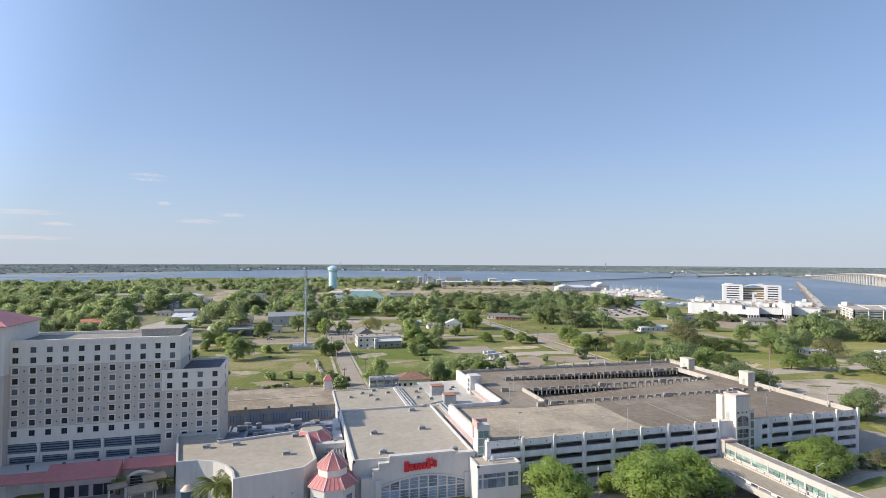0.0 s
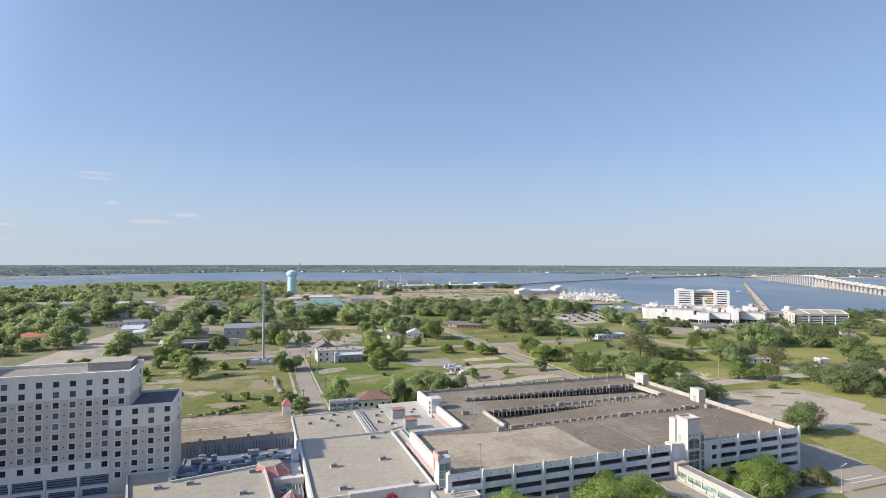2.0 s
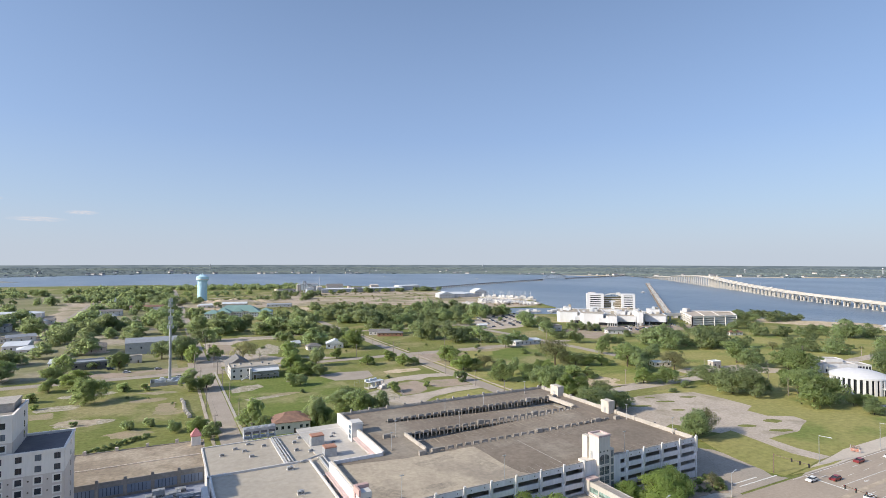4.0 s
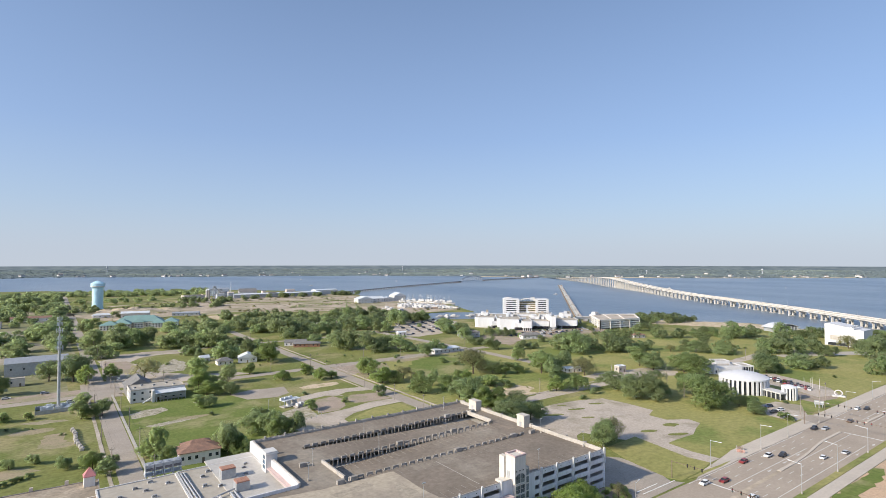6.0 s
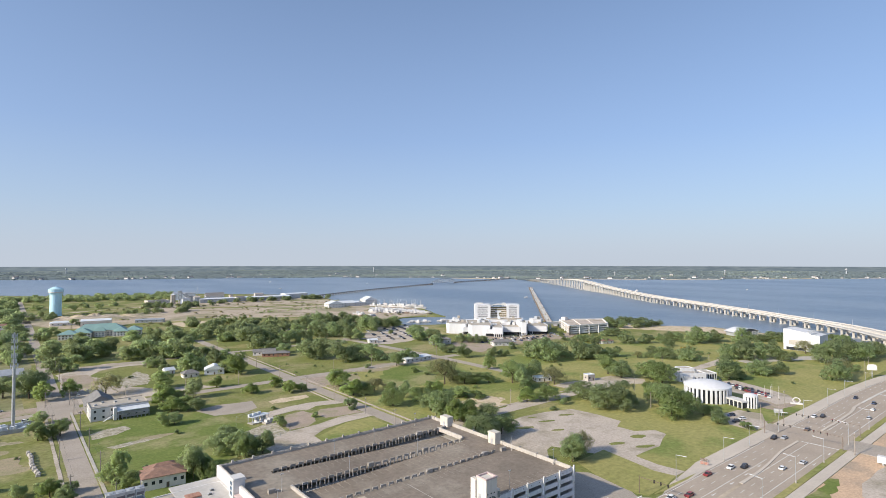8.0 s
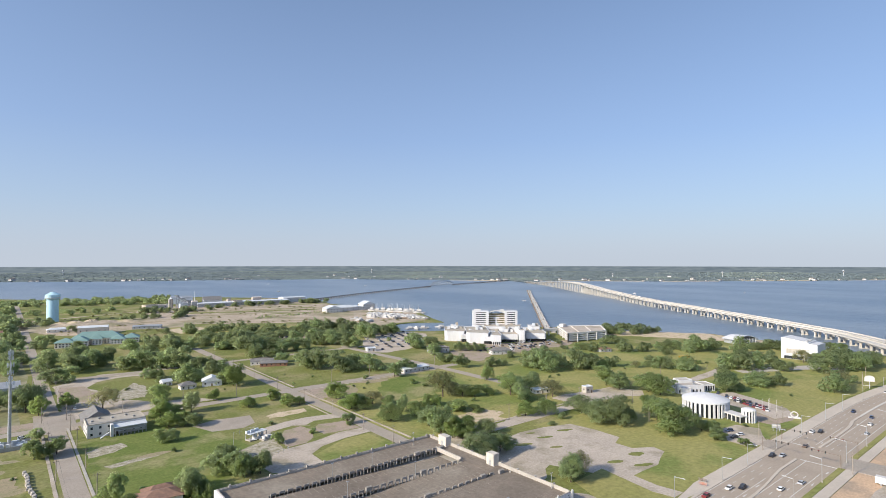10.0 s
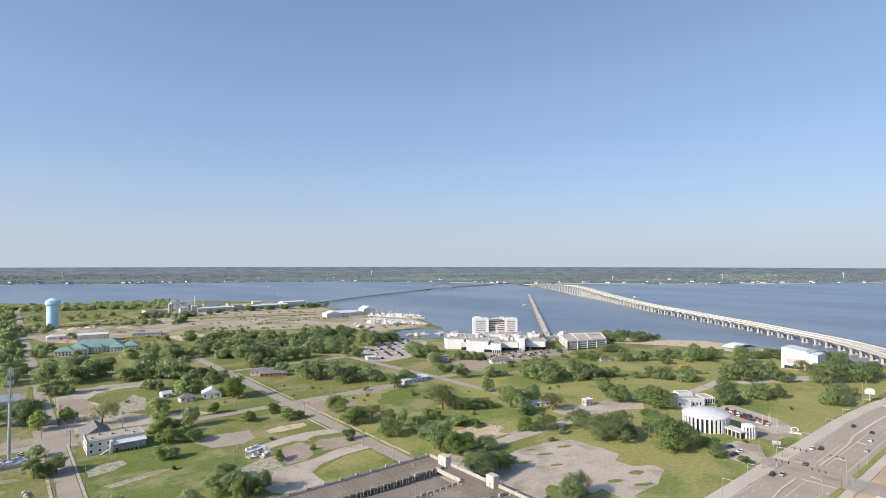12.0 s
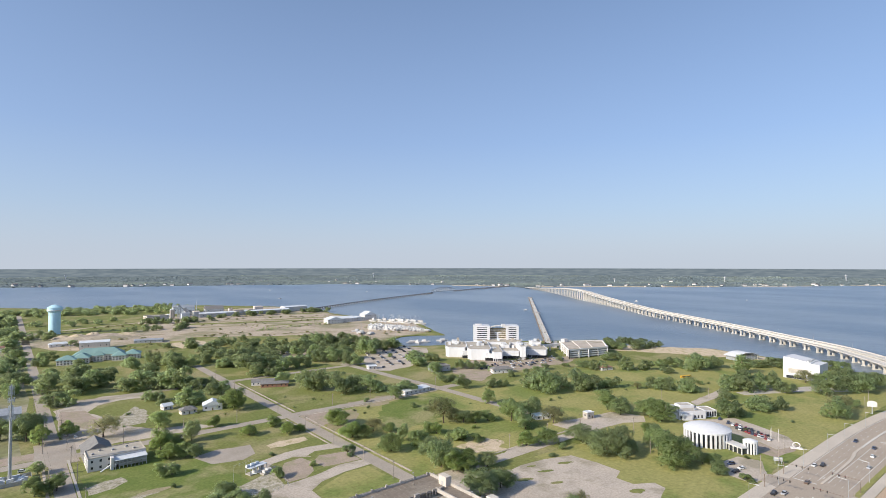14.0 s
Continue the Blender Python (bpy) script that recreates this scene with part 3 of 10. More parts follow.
patch("median", [(150, 88.6), (205, 90.2), (238, 91.0), (238, 92.4), (205, 91.8), (150, 90.4)], 0.1, M_SAND, "flush tan median strip", rough=0.0)
patch("median_kerb", [(225, 90.7), (240, 91.0), (252, 91.8), (260, 92.6), (272, 93.9), (280, 94.5), (299, 94.4), (299.5, 95.6), (279, 95.6), (268, 94.6), (258, 93.4), (248, 92.6), (236, 92.2), (225, 92.2)], 0.3, M_WALK, "raised pale median kerb", rough=0.0)
patch("median_east", [(327, 92.4), (350, 92.0), (378, 92.4), (388, 93.2), (396, 94.6), (410, 94.6), (410, 96.0), (394, 96.0), (385, 94.6), (376, 93.8), (350, 93.4), (327, 93.6)], 0.3, M_WALK, "raised pale median kerb", rough=0.0)
highway_strip("median_far", 410, 900, 94.4, 95.8, 0.26, M_BRIDGE, "raised concrete median")
patch("field_grass", [(210, 862), (262, 805), (330, 776), (385, 738), (405, 770), (340, 818), (262, 860), (225, 890)], 0.09, M_GRASS, "rough grass strip on the sandy field", step=14, rough=6)
patch("field_grass_strip", [(240, 1080), (420, 1020), (560, 985), (562, 1000), (420, 1045), (250, 1105)], 0.09, M_GRASS, "rough grass strip on the sandy field", step=14, rough=5, seed=8)
patch("tower_grass", [(40, 1030), (150, 1000), (210, 1080), (200, 1170), (60, 1100)], 0.09, M_GRASS, "grass round the water tower", step=14, rough=6, seed=9)
# old lots, drives and bare soil between the streets
patch("parking_lot", [(192, 185), (208, 204), (226, 208), (243, 206), (261, 200), (263, 184), (262, 168), (252, 164), (252, 154), (262, 148), (260, 141), (241, 134), (215, 134), (204, 160)], 0.05, M_LOT, "old pale parking lot with grass islands", rough=0.8)
for i, (x, y, a, b) in enumerate(((248.9, 194.6, 4.6, 1.3), (230.7, 193.8, 4.6, 1.3), (245.9, 148.2, 4.0, 2.2), (228.5, 148.8, 4.0, 1.6), (212.2, 193.5, 5.5, 1.8), (229.9, 203.3, 2.6, 0.9), (223.0, 179.9, 3.4, 1.2), (235.4, 138.2, 5.0, 1.4))):
    patch("grass_island", [(x + a * math.cos(q) + 0.5 * b * math.sin(q), y - 0.45 * a * math.cos(q) + b * math.sin(q)) for q in [2 * math.pi * k / 10 for k in range(10)]], 0.12, M_GRASS, "small weedy island in the parking lot", step=1.2, rough=0.6, seed=i)
patch("lot_middle", [(94, 262), (106, 266), (121, 252), (121, 230), (112, 226), (96, 240)], 0.045, M_LOT, "old pale paving beside the garage", rough=1.0)
patch("drive_curved", [(112, 305), (132, 311), (146, 312), (162.5, 308), (162.5, 298), (148, 302), (141, 295), (133, 301), (119, 298), (112, 290)], 0.05, M_LOT, "curved worn drive from the street", rough=0.8)
patch("drive_lower", [(104, 266), (118, 266), (132, 268), (148, 273), (162.5, 272), (162.5, 263), (145, 262), (130, 258), (121, 251), (108, 258)], 0.055, M_LOT, "worn drive beside the lawn", rough=0.7)
patch("bare_field", [(116, 279), (125, 295), (136, 297), (138, 288), (133, 274), (126, 268), (116, 268)], 0.05, M_BROWNLOT, "bare brown soil between drives", rough=1.2)
patch("bare_corner", [(139, 287), (149, 297), (162, 295), (162, 273), (152, 274), (140, 276)], 0.04, M_BROWNLOT, "bare brown soil by the street", rough=1.2)
patch("grass_corner", [(139, 297), (147, 302), (162, 297), (162, 290), (151, 292)], 0.07, M_GRASS, "grassy strip round a bush", rough=0.8)
patch("sand_patch", [(128, 330), (136, 333), (154, 332), (153, 324), (136, 322), (128, 324)], 0.06, M_PALESAND, "patch of pale sand on the grass", step=3, rough=0.9)
patch("lawn_middle", [(122, 249), (145, 261), (160, 261), (161, 229), (152, 227), (126, 231), (121, 236)], 0.04, M_PARK, "green lawn between drives", rough=0.8)
patch("old_slab", [(87, 337), (102, 342), (121, 338), (118, 321), (109, 315), (93, 319)], 0.05, M_ROAD, "old dark paving slab", rough=1)
patch("slab_strip", [(34, 324), (40, 328), (50, 330), (52, 322), (45, 316), (34, 314)], 0.06, M_RUBBLE, "broken concrete slab on the lawn", step=3, rough=0.7)
patch("slab_strip", [(38, 297), (61, 300.5), (62, 297), (41, 292)], 0.06, M_RUBBLE, "broken concrete slab on the lawn", step=3, rough=0.6, seed=6)
patch("pump_pad", [(94, 278), (110, 286), (116, 284), (113, 265), (101, 259), (93, 268)], 0.06, M_RUBBLE, "pale concrete pad of the pump station", rough=0.6)
patch("corner_paving", [(171, 389), (190, 389), (207, 382), (190, 352), (171, 344)], 0.045, M_BROWNLOT, "worn brown paving at the street corner", rough=1.5)
patch("corner_bare", [(207, 389), (262, 392), (258, 372), (230, 366), (214, 378)], 0.04, M_BARE, "worn bare patch on the grass", step=5, rough=2.5)
patch("corner_lot", [(31, 396), (118, 391), (108, 404), (80, 414), (55, 446), (58, 468), (50, 488), (60, 508), (76, 516), (96, 512), (100, 534), (66, 540), (31, 510)], 0.045, M_LOT, "old paved lot beside the street", rough=1.5)
patch("corner_brown", [(35, 503), (50, 497), (55, 466), (46, 440), (31, 462)], 0.06, M_BROWNLOT, "brown paving in the old lot", rough=1)
patch("corner_rubble", [(64, 446), (72, 468), (82, 486), (87, 464), (80, 432), (64, 428)], 0.06, M_RUBBLE, "broken pale concrete on the old lot", step=4, rough=1.4)
patch("park_road", [(429, 206), (438, 215), (488, 218), (515, 222), (505, 214), (491, 207)], 0.05, M_LOT, "pale park road", rough=0.6)
patch("sand_by_trees", [(218, 254), (231, 257), (244, 254), (249, 243), (238, 237), (240, 228), (222, 236)], 0.05, M_PALESAND, "patch of pale sand under trees", step=4, rough=1.4)
patch("side_spur", [(214, 219), (240, 231), (255, 229), (258, 222), (231, 220)], 0.05, M_LOT, "worn spur of the side street", rough=0.6)
patch("kiosk_drive", [(300, 246), (314, 247), (337, 243), (360, 239), (370, 217), (357, 208), (343, 217), (318, 221), (300, 211)], 0.05, M_LOT, "worn drive round the small white building", rough=1.2)
patch("church_drive", [(386, 190), (402, 180), (417, 172), (398, 131), (384, 122), (366, 127), (374, 141), (378, 157), (370, 184)], 0.05, M_LOT, "beige paved church drive", rough=0.8)
patch("church_soil", [(353, 147), (373, 141), (366, 127), (384, 122), (392, 123), (371, 119), (351, 122), (352, 136)], 0.045, M_BROWNLOT, "bare brown soil beside the church", rough=1.2)
patch("church_parking", [(320, 139), (335, 137), (338, 125), (316, 113.5), (300, 115.5), (302, 128)], 0.05, M_LOT, "small paved car park by the church", rough=0.6)
patch("lake_road", [(313, 276), (305.5, 276), (305, 350), (304, 394), (300.5, 448), (295, 545), (303, 548), (309.5, 448), (313, 394), (313.5, 350)], 0.066, M_ROAD, "worn asphalt street towards the lake", step=20, rough=0.5)
patch("shore_beach", [(604, 446), (640, 470), (682, 470), (664, 425), (730, 335), (714, 238), (690, 262), (662, 330), (622, 400)], 0.05, M_PALESAND, "bare sandy ground by the lake", rough=3)
patch("pond_lot", [(240, 622), (268, 692), (318, 684), (300, 640), (276, 612)], 0.05, M_LOT, "far paved car park among trees", rough=2)
for i, (x, y, a, b) in enumerate(((-6, 318, 9, 5), (-30, 286, 12, 5), (-12, 262, 7, 3), (-45, 320, 10, 6), (4, 288, 6, 4), (-35, 345, 14, 5), (60, 300, 8, 2.5), (72, 330, 6, 2.5))):
    patch("worn_patch", [(x + a * math.cos(q), y + b * math.sin(q)) for q in [2 * math.pi * k / 12 for k in range(12)]], 0.062, M_RUBBLE if i % 2 else M_BARE, "worn bare patch in the rough grass", step=2.0, rough=1.0, seed=i)
patch("lawn_west", [(-60, 222), (17, 222), (17, 352), (-60, 352)], 0.056, M_GRASS, "weedy green plot beside the street", step=8, rough=0.8)
patch("lawn_corner", [(188, 132), (194, 147), (216, 148), (216, 134), (213, 120), (213, 111.6), (203, 109.6), (187, 108.6), (185, 113), (185.6, 119)], 0.07, M_PARK, "mown lawn at the street corner", rough=0.3)
patch("lawn_church", [(217, 112), (300, 112.6), (300, 120), (300, 208), (242, 212), (242, 140), (224, 140), (217, 136)], 0.03, M_PARK, "mown lawn beside the highway", rough=0.8)
patch("cross_street", [(302, 40), (321, 40), (321, 78.8), (302, 78.8)], 0.22, M_ROAD, "worn asphalt cross street", rough=0)
patch("cross_street_north", [(304, 105.9), (321, 105.9), (320, 115), (308, 115)], 0.212, M_ROAD, "paved street mouth at the crossing", rough=0)
M_MARSH = mat("grey_marsh", (0.30, 0.30, 0.29), (0.23, 0.25, 0.22), rough=0.95, scale=0.004, fine=0.03, amount=0.5)
patch("marsh", [(-1700, 2330), (-846, 2690), (-600, 2560), (-420, 2250), (-470, 2220), (-700, 2440), (-1700, 2150)], -0.6, M_MARSH, "low grey marsh in the lake", step=60, rough=16)
patch("marsh_near", [(-1600, 1900), (-760, 2080), (-480, 1960), (-500, 1910), (-800, 1980), (-1600, 1790)], -0.6, M_MARSH, "low grey marsh in the lake", step=50, rough=12, seed=5)
for i, (x, y, a, b) in enumerate(((300, 1010, 70, 9), (430, 960, 60, 7), (250, 930, 34, 8), (480, 1060, 80, 8), (350, 1090, 70, 7), (520, 830, 22, 9), (180, 960, 26, 8), (540, 1150, 50, 12), (390, 830, 40, 6))):
    patch("scrub_strip", [(x + a * math.cos(q), y - 0.18 * a * math.cos(q) + b * math.sin(q)) for q in [2 * math.pi * k / 14 for k in range(14)]], 0.12, M_GRASS if i % 2 else M_BARE, "rough scrub strip on the sandy field", step=8, rough=3.0, seed=i)
for i, (x0, x1, y0, y1) in enumerate(((173.2, 174.6, 240, 376), (159.6, 160.6, 300, 376), (173.2, 174.6, 392, 520), (17.8, 19.2, 216, 372), (205, 300, 230.2, 231.4), (176, 300, 376.2, 377.4))):
    patch("pavement_%d" % (i + 1), [(x0, y0), (x1, y0), (x1, y1), (x0, y1)], 0.16, M_LOT, "narrow pale concrete pavement beside the street", step=6, rough=0.12, seed=i)
patch("garden_soil", [(128, 114), (138, 110.2), (147.9, 111.2), (153.3, 111), (157.4, 108.8), (164, 113.8), (163, 119.8), (164.7, 121.3), (128, 121.3)], 0.09, M_BROWNLOT, "planted bed of brown soil at the garage corner", step=3, rough=0.4)
patch("pavement_curve", [(120, 107.2), (136.9, 108.2), (142, 110), (147.2, 110.9), (152.5, 110.7), (157.5, 108.4), (155.4, 106.4), (149.1, 108.4), (143.7, 107.8), (136.4, 106.0), (120, 105.4)], 0.12, M_PAVE, "curved pale pavement round the corner", step=3, rough=0.1)
patch("verge_corner", [(188.2, 108.0), (203, 108.4), (221, 107.4), (213, 106.7), (196, 106.8)], 0.215, M_PARK, "thin grass verge at the street corner", step=3, rough=0.15)
for i, pts in enumerate(([(-4, 288), (-1, 308), (7, 308), (6, 285)], [(-44, 289), (-36, 296), (-24, 290), (-28, 279)], [(-56, 313), (-46, 313), (-44, 301), (-53, 302)], [(-12, 338), (1, 337.5), (10.5, 330), (-4, 330.5)], [(-22, 262), (-10, 266), (-2, 258), (-14, 254)])):
    patch("worn_patch", pts, 0.066, M_SAND if i % 2 else M_BARE, "pale worn soil in the weedy plot", step=2.2, rough=1.1, seed=20 + i)
patch("lawn_verge", [(118, 105.2), (136.4, 105.8), (143.7, 107.6), (149.1, 108.2), (155.2, 106.2), (153.6, 103.4), (118, 101.5)], 0.11, M_LAWN, "mown grass verge between pavement and highway", step=3, rough=0.2)
patch("trim_street_line", [(179.3, 132.8), (179.45, 132.6), (167.75, 117.0), (167.6, 117.2)], 0.075, M_FADED, "white line across the street corner", rough=0)
for y0, x1 in ((112.4, 177.0), (110.2, 184.6)):
    patch("trim_crossing_line", [(164.9, y0 - 0.22), (x1, y0 - 0.22), (x1, y0 + 0.22), (164.9, y0 + 0.22)], 0.082, M_LINE, "white line of a pedestrian crossing", rough=0)

# ---- the hotel ----
hotel = thing("hotel", 0, 0, label="cream and tan hotel tower with rows of small dark windows", category="building")
ROWS = [33.38 - 2.64 * i for i in range(10)]
COLS = [-69.4 + 3.61 * i + (0.3 if i else 0.0) for i in range(11)]
WCOLS = [-33.3 + 3.76 * i for i in range(4)]


def front_at(y0):
    return lambda u, d, z: (u, y0 + d, z)


def window_meshes(w, h):
    """A window with a pale surround that stands proud, a mullion and a glass pane set back."""
    bm = bmesh.new()
    for x0, x1, z0, z1 in ((-w / 2 - 0.3, w / 2 + 0.3, h / 2, h / 2 + 0.28), (-w / 2 - 0.3, w / 2 + 0.3, -h / 2 - 0.32, -h / 2), (-w / 2 - 0.3, -w / 2, -h / 2, h / 2), (w / 2, w / 2 + 0.3, -h / 2, h / 2)):
        bm_box(bm, x0, x1, -0.08, 0.05, z0, z1)
    f = mesh_of("window", bm, M_CREAM)
    bm = bmesh.new()
    bm_box(bm, -w / 2, w / 2, 0.17, 0.20, -h / 2, h / 2)
    bm_box(bm, -0.035, 0.035, 0.13, 0.17, -h / 2, h / 2)
    bm_box(bm, -w / 2, w / 2, 0.14, 0.17, 0.08, 0.14)
    return f, mesh_of("pane", bm, M_GLASS)


def plain_window_meshes(w, h, glass, bars=1):
    bm = bmesh.new()
    for x0, x1, z0, z1 in ((-w / 2, w / 2, h / 2 - 0.07, h / 2), (-w / 2, w / 2, -h / 2, -h / 2 + 0.07), (-w / 2, -w / 2 + 0.07, -h / 2, h / 2), (w / 2 - 0.07, w / 2, -h / 2, h / 2)):
        bm_box(bm, x0, x1, 0.06, 0.14, z0, z1)
    for i in range(bars):
        x = -w / 2 + w * (i + 1) / (bars + 1)
        bm_box(bm, x - 0.03, x + 0.03, 0.10, 0.14, -h / 2, h / 2)
    f = mesh_of("window", bm, M_LOUVRE)
    bm = bmesh.new()
    bm_box(bm, -w / 2, w / 2, 0.14, 0.18, -h / 2, h / 2)
    return f, mesh_of("pane", bm, glass)


SURROUND, PLAIN = window_meshes(1.3, 1.45), plain_window_meshes(1.3, 1.45, M_GLASS)
M_CURTAIN = glass_mat("curtained_glass", (0.16, 0.18, 0.21), 0.25)
CURTAIN_PANE = PLAIN[1].copy()
CURTAIN_PANE.materials[0] = M_CURTAIN
bm = bmesh.new()
bmesh.ops.create_uvsphere(bm, u_segments=8, v_segments=6, radius=0.19, matrix=Matrix.Diagonal((1, 0.5, 1, 1)))
MEDALLION = mesh_of("medallion", bm, M_WOOD)


def add_windows(parent, cols, rows, y, fancy):
    rnd = random.Random(int(y * 7))
    for r in rows:
        for c in cols:
            f, pane = SURROUND if fancy(r) else PLAIN
            w = again("window", f, parent, Matrix.Translation((c, y, r)))
            again("pane", CURTAIN_PANE if rnd.random() < 0.25 else pane, w, Matrix())


def tower_wall(parent, x0, x1, y0, y1, bands, cols, rows, holes_extra=()):
    """Front with openings in bands of colour; plain sides and back."""
    holes = [(c - 0.65, c + 0.65, r - 0.725, r + 0.725) for r in rows for c in cols] + list(holes_extra)
    for z0, z1, m, lab in bands:
        bm = bmesh.new()
        facade(bm, x0, x1, z0, z1, [h for h in holes if z0 <= h[2] and h[3] <= z1], 0.4, front_at(y0))
        part("front_wall", bm, m, parent, lab)
        bm = bmesh.new()
        bm_box(bm, x0, x1, y0 + 0.42, y1, z0, z1)
        part("side_wall", bm, m, parent, lab)


LOUVRE = [(-71.1 + 7.22 * i + 0.36 + e, -71.1 + 7.22 * (i + 1) - 0.36 - e, z0, z1) for i in range(5) for z0, z1, e in ((7.2, 9.7, 0.0), (4.6, 6.4, 0.45))]
MID0, MID1 = ROWS[7] - 1.3, ROWS[2] + 1.3
tower_wall(hotel, -71.0, -31.0, 160, 176.4, ((0, MID0, M_CREAM, "cream base storeys"), (MID0, MID1, M_TAN, "tan middle storeys"), (MID1, 35.0, M_CREAM, "cream top storeys")), COLS, ROWS[:9], LOUVRE)
add_windows(hotel, COLS, ROWS[:9], 160, lambda r: MID0 < r < MID1)
for i, (a, b, z0, z1) in enumerate(LOUVRE):
    bm = bmesh.new()
    k = 4 if z1 - z0 > 2 else 3
    for j in range(k):
        z = z0 + (z1 - z0) * (j + 0.5) / k
        bm_box(bm, a, b, 160.12, 160.36, z - 0.20, z + 0.08)
    vent = part("louvre", bm, M_SLATS, hotel, "blue-grey louvred vent")
    bm = bmesh.new()
    bm_box(bm, a, b, 160.37, 160.41, z0, z1)
    part("vent_back", bm, M_LOUVRE, vent)
for i, c in enumerate([(a + b) / 2 for a, b in zip(COLS, COLS[1:])]):
    for r in ROWS[2:8]:
        again("medallion", MEDALLION, hotel, Matrix.Translation((c, 159.98, r)))
for i in range(6):
    bm = bmesh.new()
    bm_box(bm, -71.1 + 7.22 * i - 0.22, -71.1 + 7.22 * i + 0.22, 159.7, 160.0, 3.5, 9.0)
    bm_box(bm, -71.1 + 7.22 * i - 0.34, -71.1 + 7.22 * i + 0.34, 159.6, 160.0, 9.0, 9.9)
    part("pilaster", bm, M_CREAM, hotel)
bm = bmesh.new()
for x0, x1, y0, y1 in ((-71.2, -30.8, 159.8, 160.5), (-71.2, -30.8, 176.0, 176.6), (-31.3, -30.8, 160.5, 176.0)):
    bm_box(bm, x0, x1, y0, y1, 35.0, 35.9)
part("parapet", bm, M_CREAM, hotel)
bm = bmesh.new()
bm_box(bm, -70.6, -31.4, 160.5, 176.0, 35.0, 35.15)
part("roof", bm, M_SLAB, hotel, "grey-brown gravel roof")
bm = bmesh.new()
bm_box(bm, -42.4, -32.2, 167, 175.4, 35.1, 37.0)
bm_box(bm, -42.6, -32.0, 166.8, 175.6, 37.0, 37.25)
part("penthouse", bm, M_PAVE, hotel)
bm = bmesh.new()
for r in ROWS[0:3]:
    bm_box(bm, -30.99, -30.9, 172, 172.7, r - 0.9, r + 0.7)
part("side_window", bm, M_GLASS, hotel)
# lower wing
tower_wall(hotel, -35.3, -20.6, 158.6, 175.6, ((0, ROWS[5] + 1.35, M_TAN, "tan lower storeys"), (ROWS[5] + 1.35, 26.4, M_CREAM, "cream top storeys")), WCOLS, ROWS[3:10])
add_windows(hotel, WCOLS, ROWS[3:10], 158.6, lambda r: r < ROWS[5] + 1.3)
for c in [(a + b) / 2 for a, b in zip(WCOLS, WCOLS[1:])]:
    for r in ROWS[5:10]:
        again("medallion", MEDALLION, hotel, Matrix.Translation((c, 158.58, r)))
bm = bmesh.new()
for x0, x1, y0, y1 in ((-35.5, -20.4, 158.4, 159.0), (-31, -20.4, 175.2, 175.8), (-20.9, -20.4, 159, 175.2)):
    bm_box(bm, x0, x1, y0, y1, 26.4, 27.1)
part("parapet", bm, M_CREAM, hotel)
# the main block's shade is put into this roof's dark colour
bm = bmesh.new()
bm_box(bm, -30.9, -20.9, 159, 175.2, 26.4, 26.5)
part("roof", bm, M_SLATE, hotel, "flat roof with the main block's shade in its dark colour")
bm = bmesh.new()
for r in ROWS[3:9]:
    bm_box(bm, -20.6, -20.55, 168.5, 169.2, r - 0.6, r + 0.6)
part("side_window", bm, M_GLASS, hotel)
# stair tower with the red hip roof
bm = bmesh.new()
bm_box(bm, -100, -70.7, 157.6, 176, 0, 27.5)
part("tower_wall", bm, M_TAN, hotel)
bm = bmesh.new()
bm_box(bm, -100, -70.7, 157.6, 176, 27.5, 39.6)
bm_box(bm, -70.7, -70.62, 166.4, 167.0, 36.0, 37.8)
part("tower_wall", bm, M_CREAM, hotel)
bm = bmesh.new()
bm_hip(bm, -100, -70.7, 157.6, 176, 39.8, 44.2, over=0.7)
part("tower_roof", bm, M_PINK, hotel, "red metal hip roof")
for i in range(20):
    bm = bmesh.new()
    x = -99.5 + i * 1.5
    bm_beam(bm, (x, 157.0, 39.85), (max(min(x, -80.7), -90), 166.6, 44.2) if -91 < x < -79 else (x + (4.4 if x < -85 else -4.4) * 0.9, 161.2, 41.7), 0.12)
    part("roof_seam", bm, M_PINK, hotel)

# unseen west wing, added so that its shadow covers the forecourt
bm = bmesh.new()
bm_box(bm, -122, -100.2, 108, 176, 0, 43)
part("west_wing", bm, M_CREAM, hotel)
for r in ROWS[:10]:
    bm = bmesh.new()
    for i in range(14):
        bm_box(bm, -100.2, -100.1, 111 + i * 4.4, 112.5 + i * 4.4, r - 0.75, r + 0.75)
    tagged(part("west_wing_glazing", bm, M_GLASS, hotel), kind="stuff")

# entrance canopy in front of the hotel
lobby = thing("hotel_entrance", 0, 0, label="low hotel entrance with flat white roof and red metal mansard", category="building")
bm = bmesh.new()
bm_prism(bm, [(-100, 149), (-66, 149), (-64, 151.5), (-30.5, 151.5), (-30.5, 158.5), (-100, 158.5)], 0, 4.9)
part("wall", bm, M_CREAM, lobby)
bm = bmesh.new()
bm_prism(bm, [(-100, 149.4), (-66, 149.4), (-64, 152), (-30.7, 152), (-30.7, 158.4), (-100, 158.4)], 4.9, 5.1)
part("flat_roof", bm, M_WHITE, lobby)


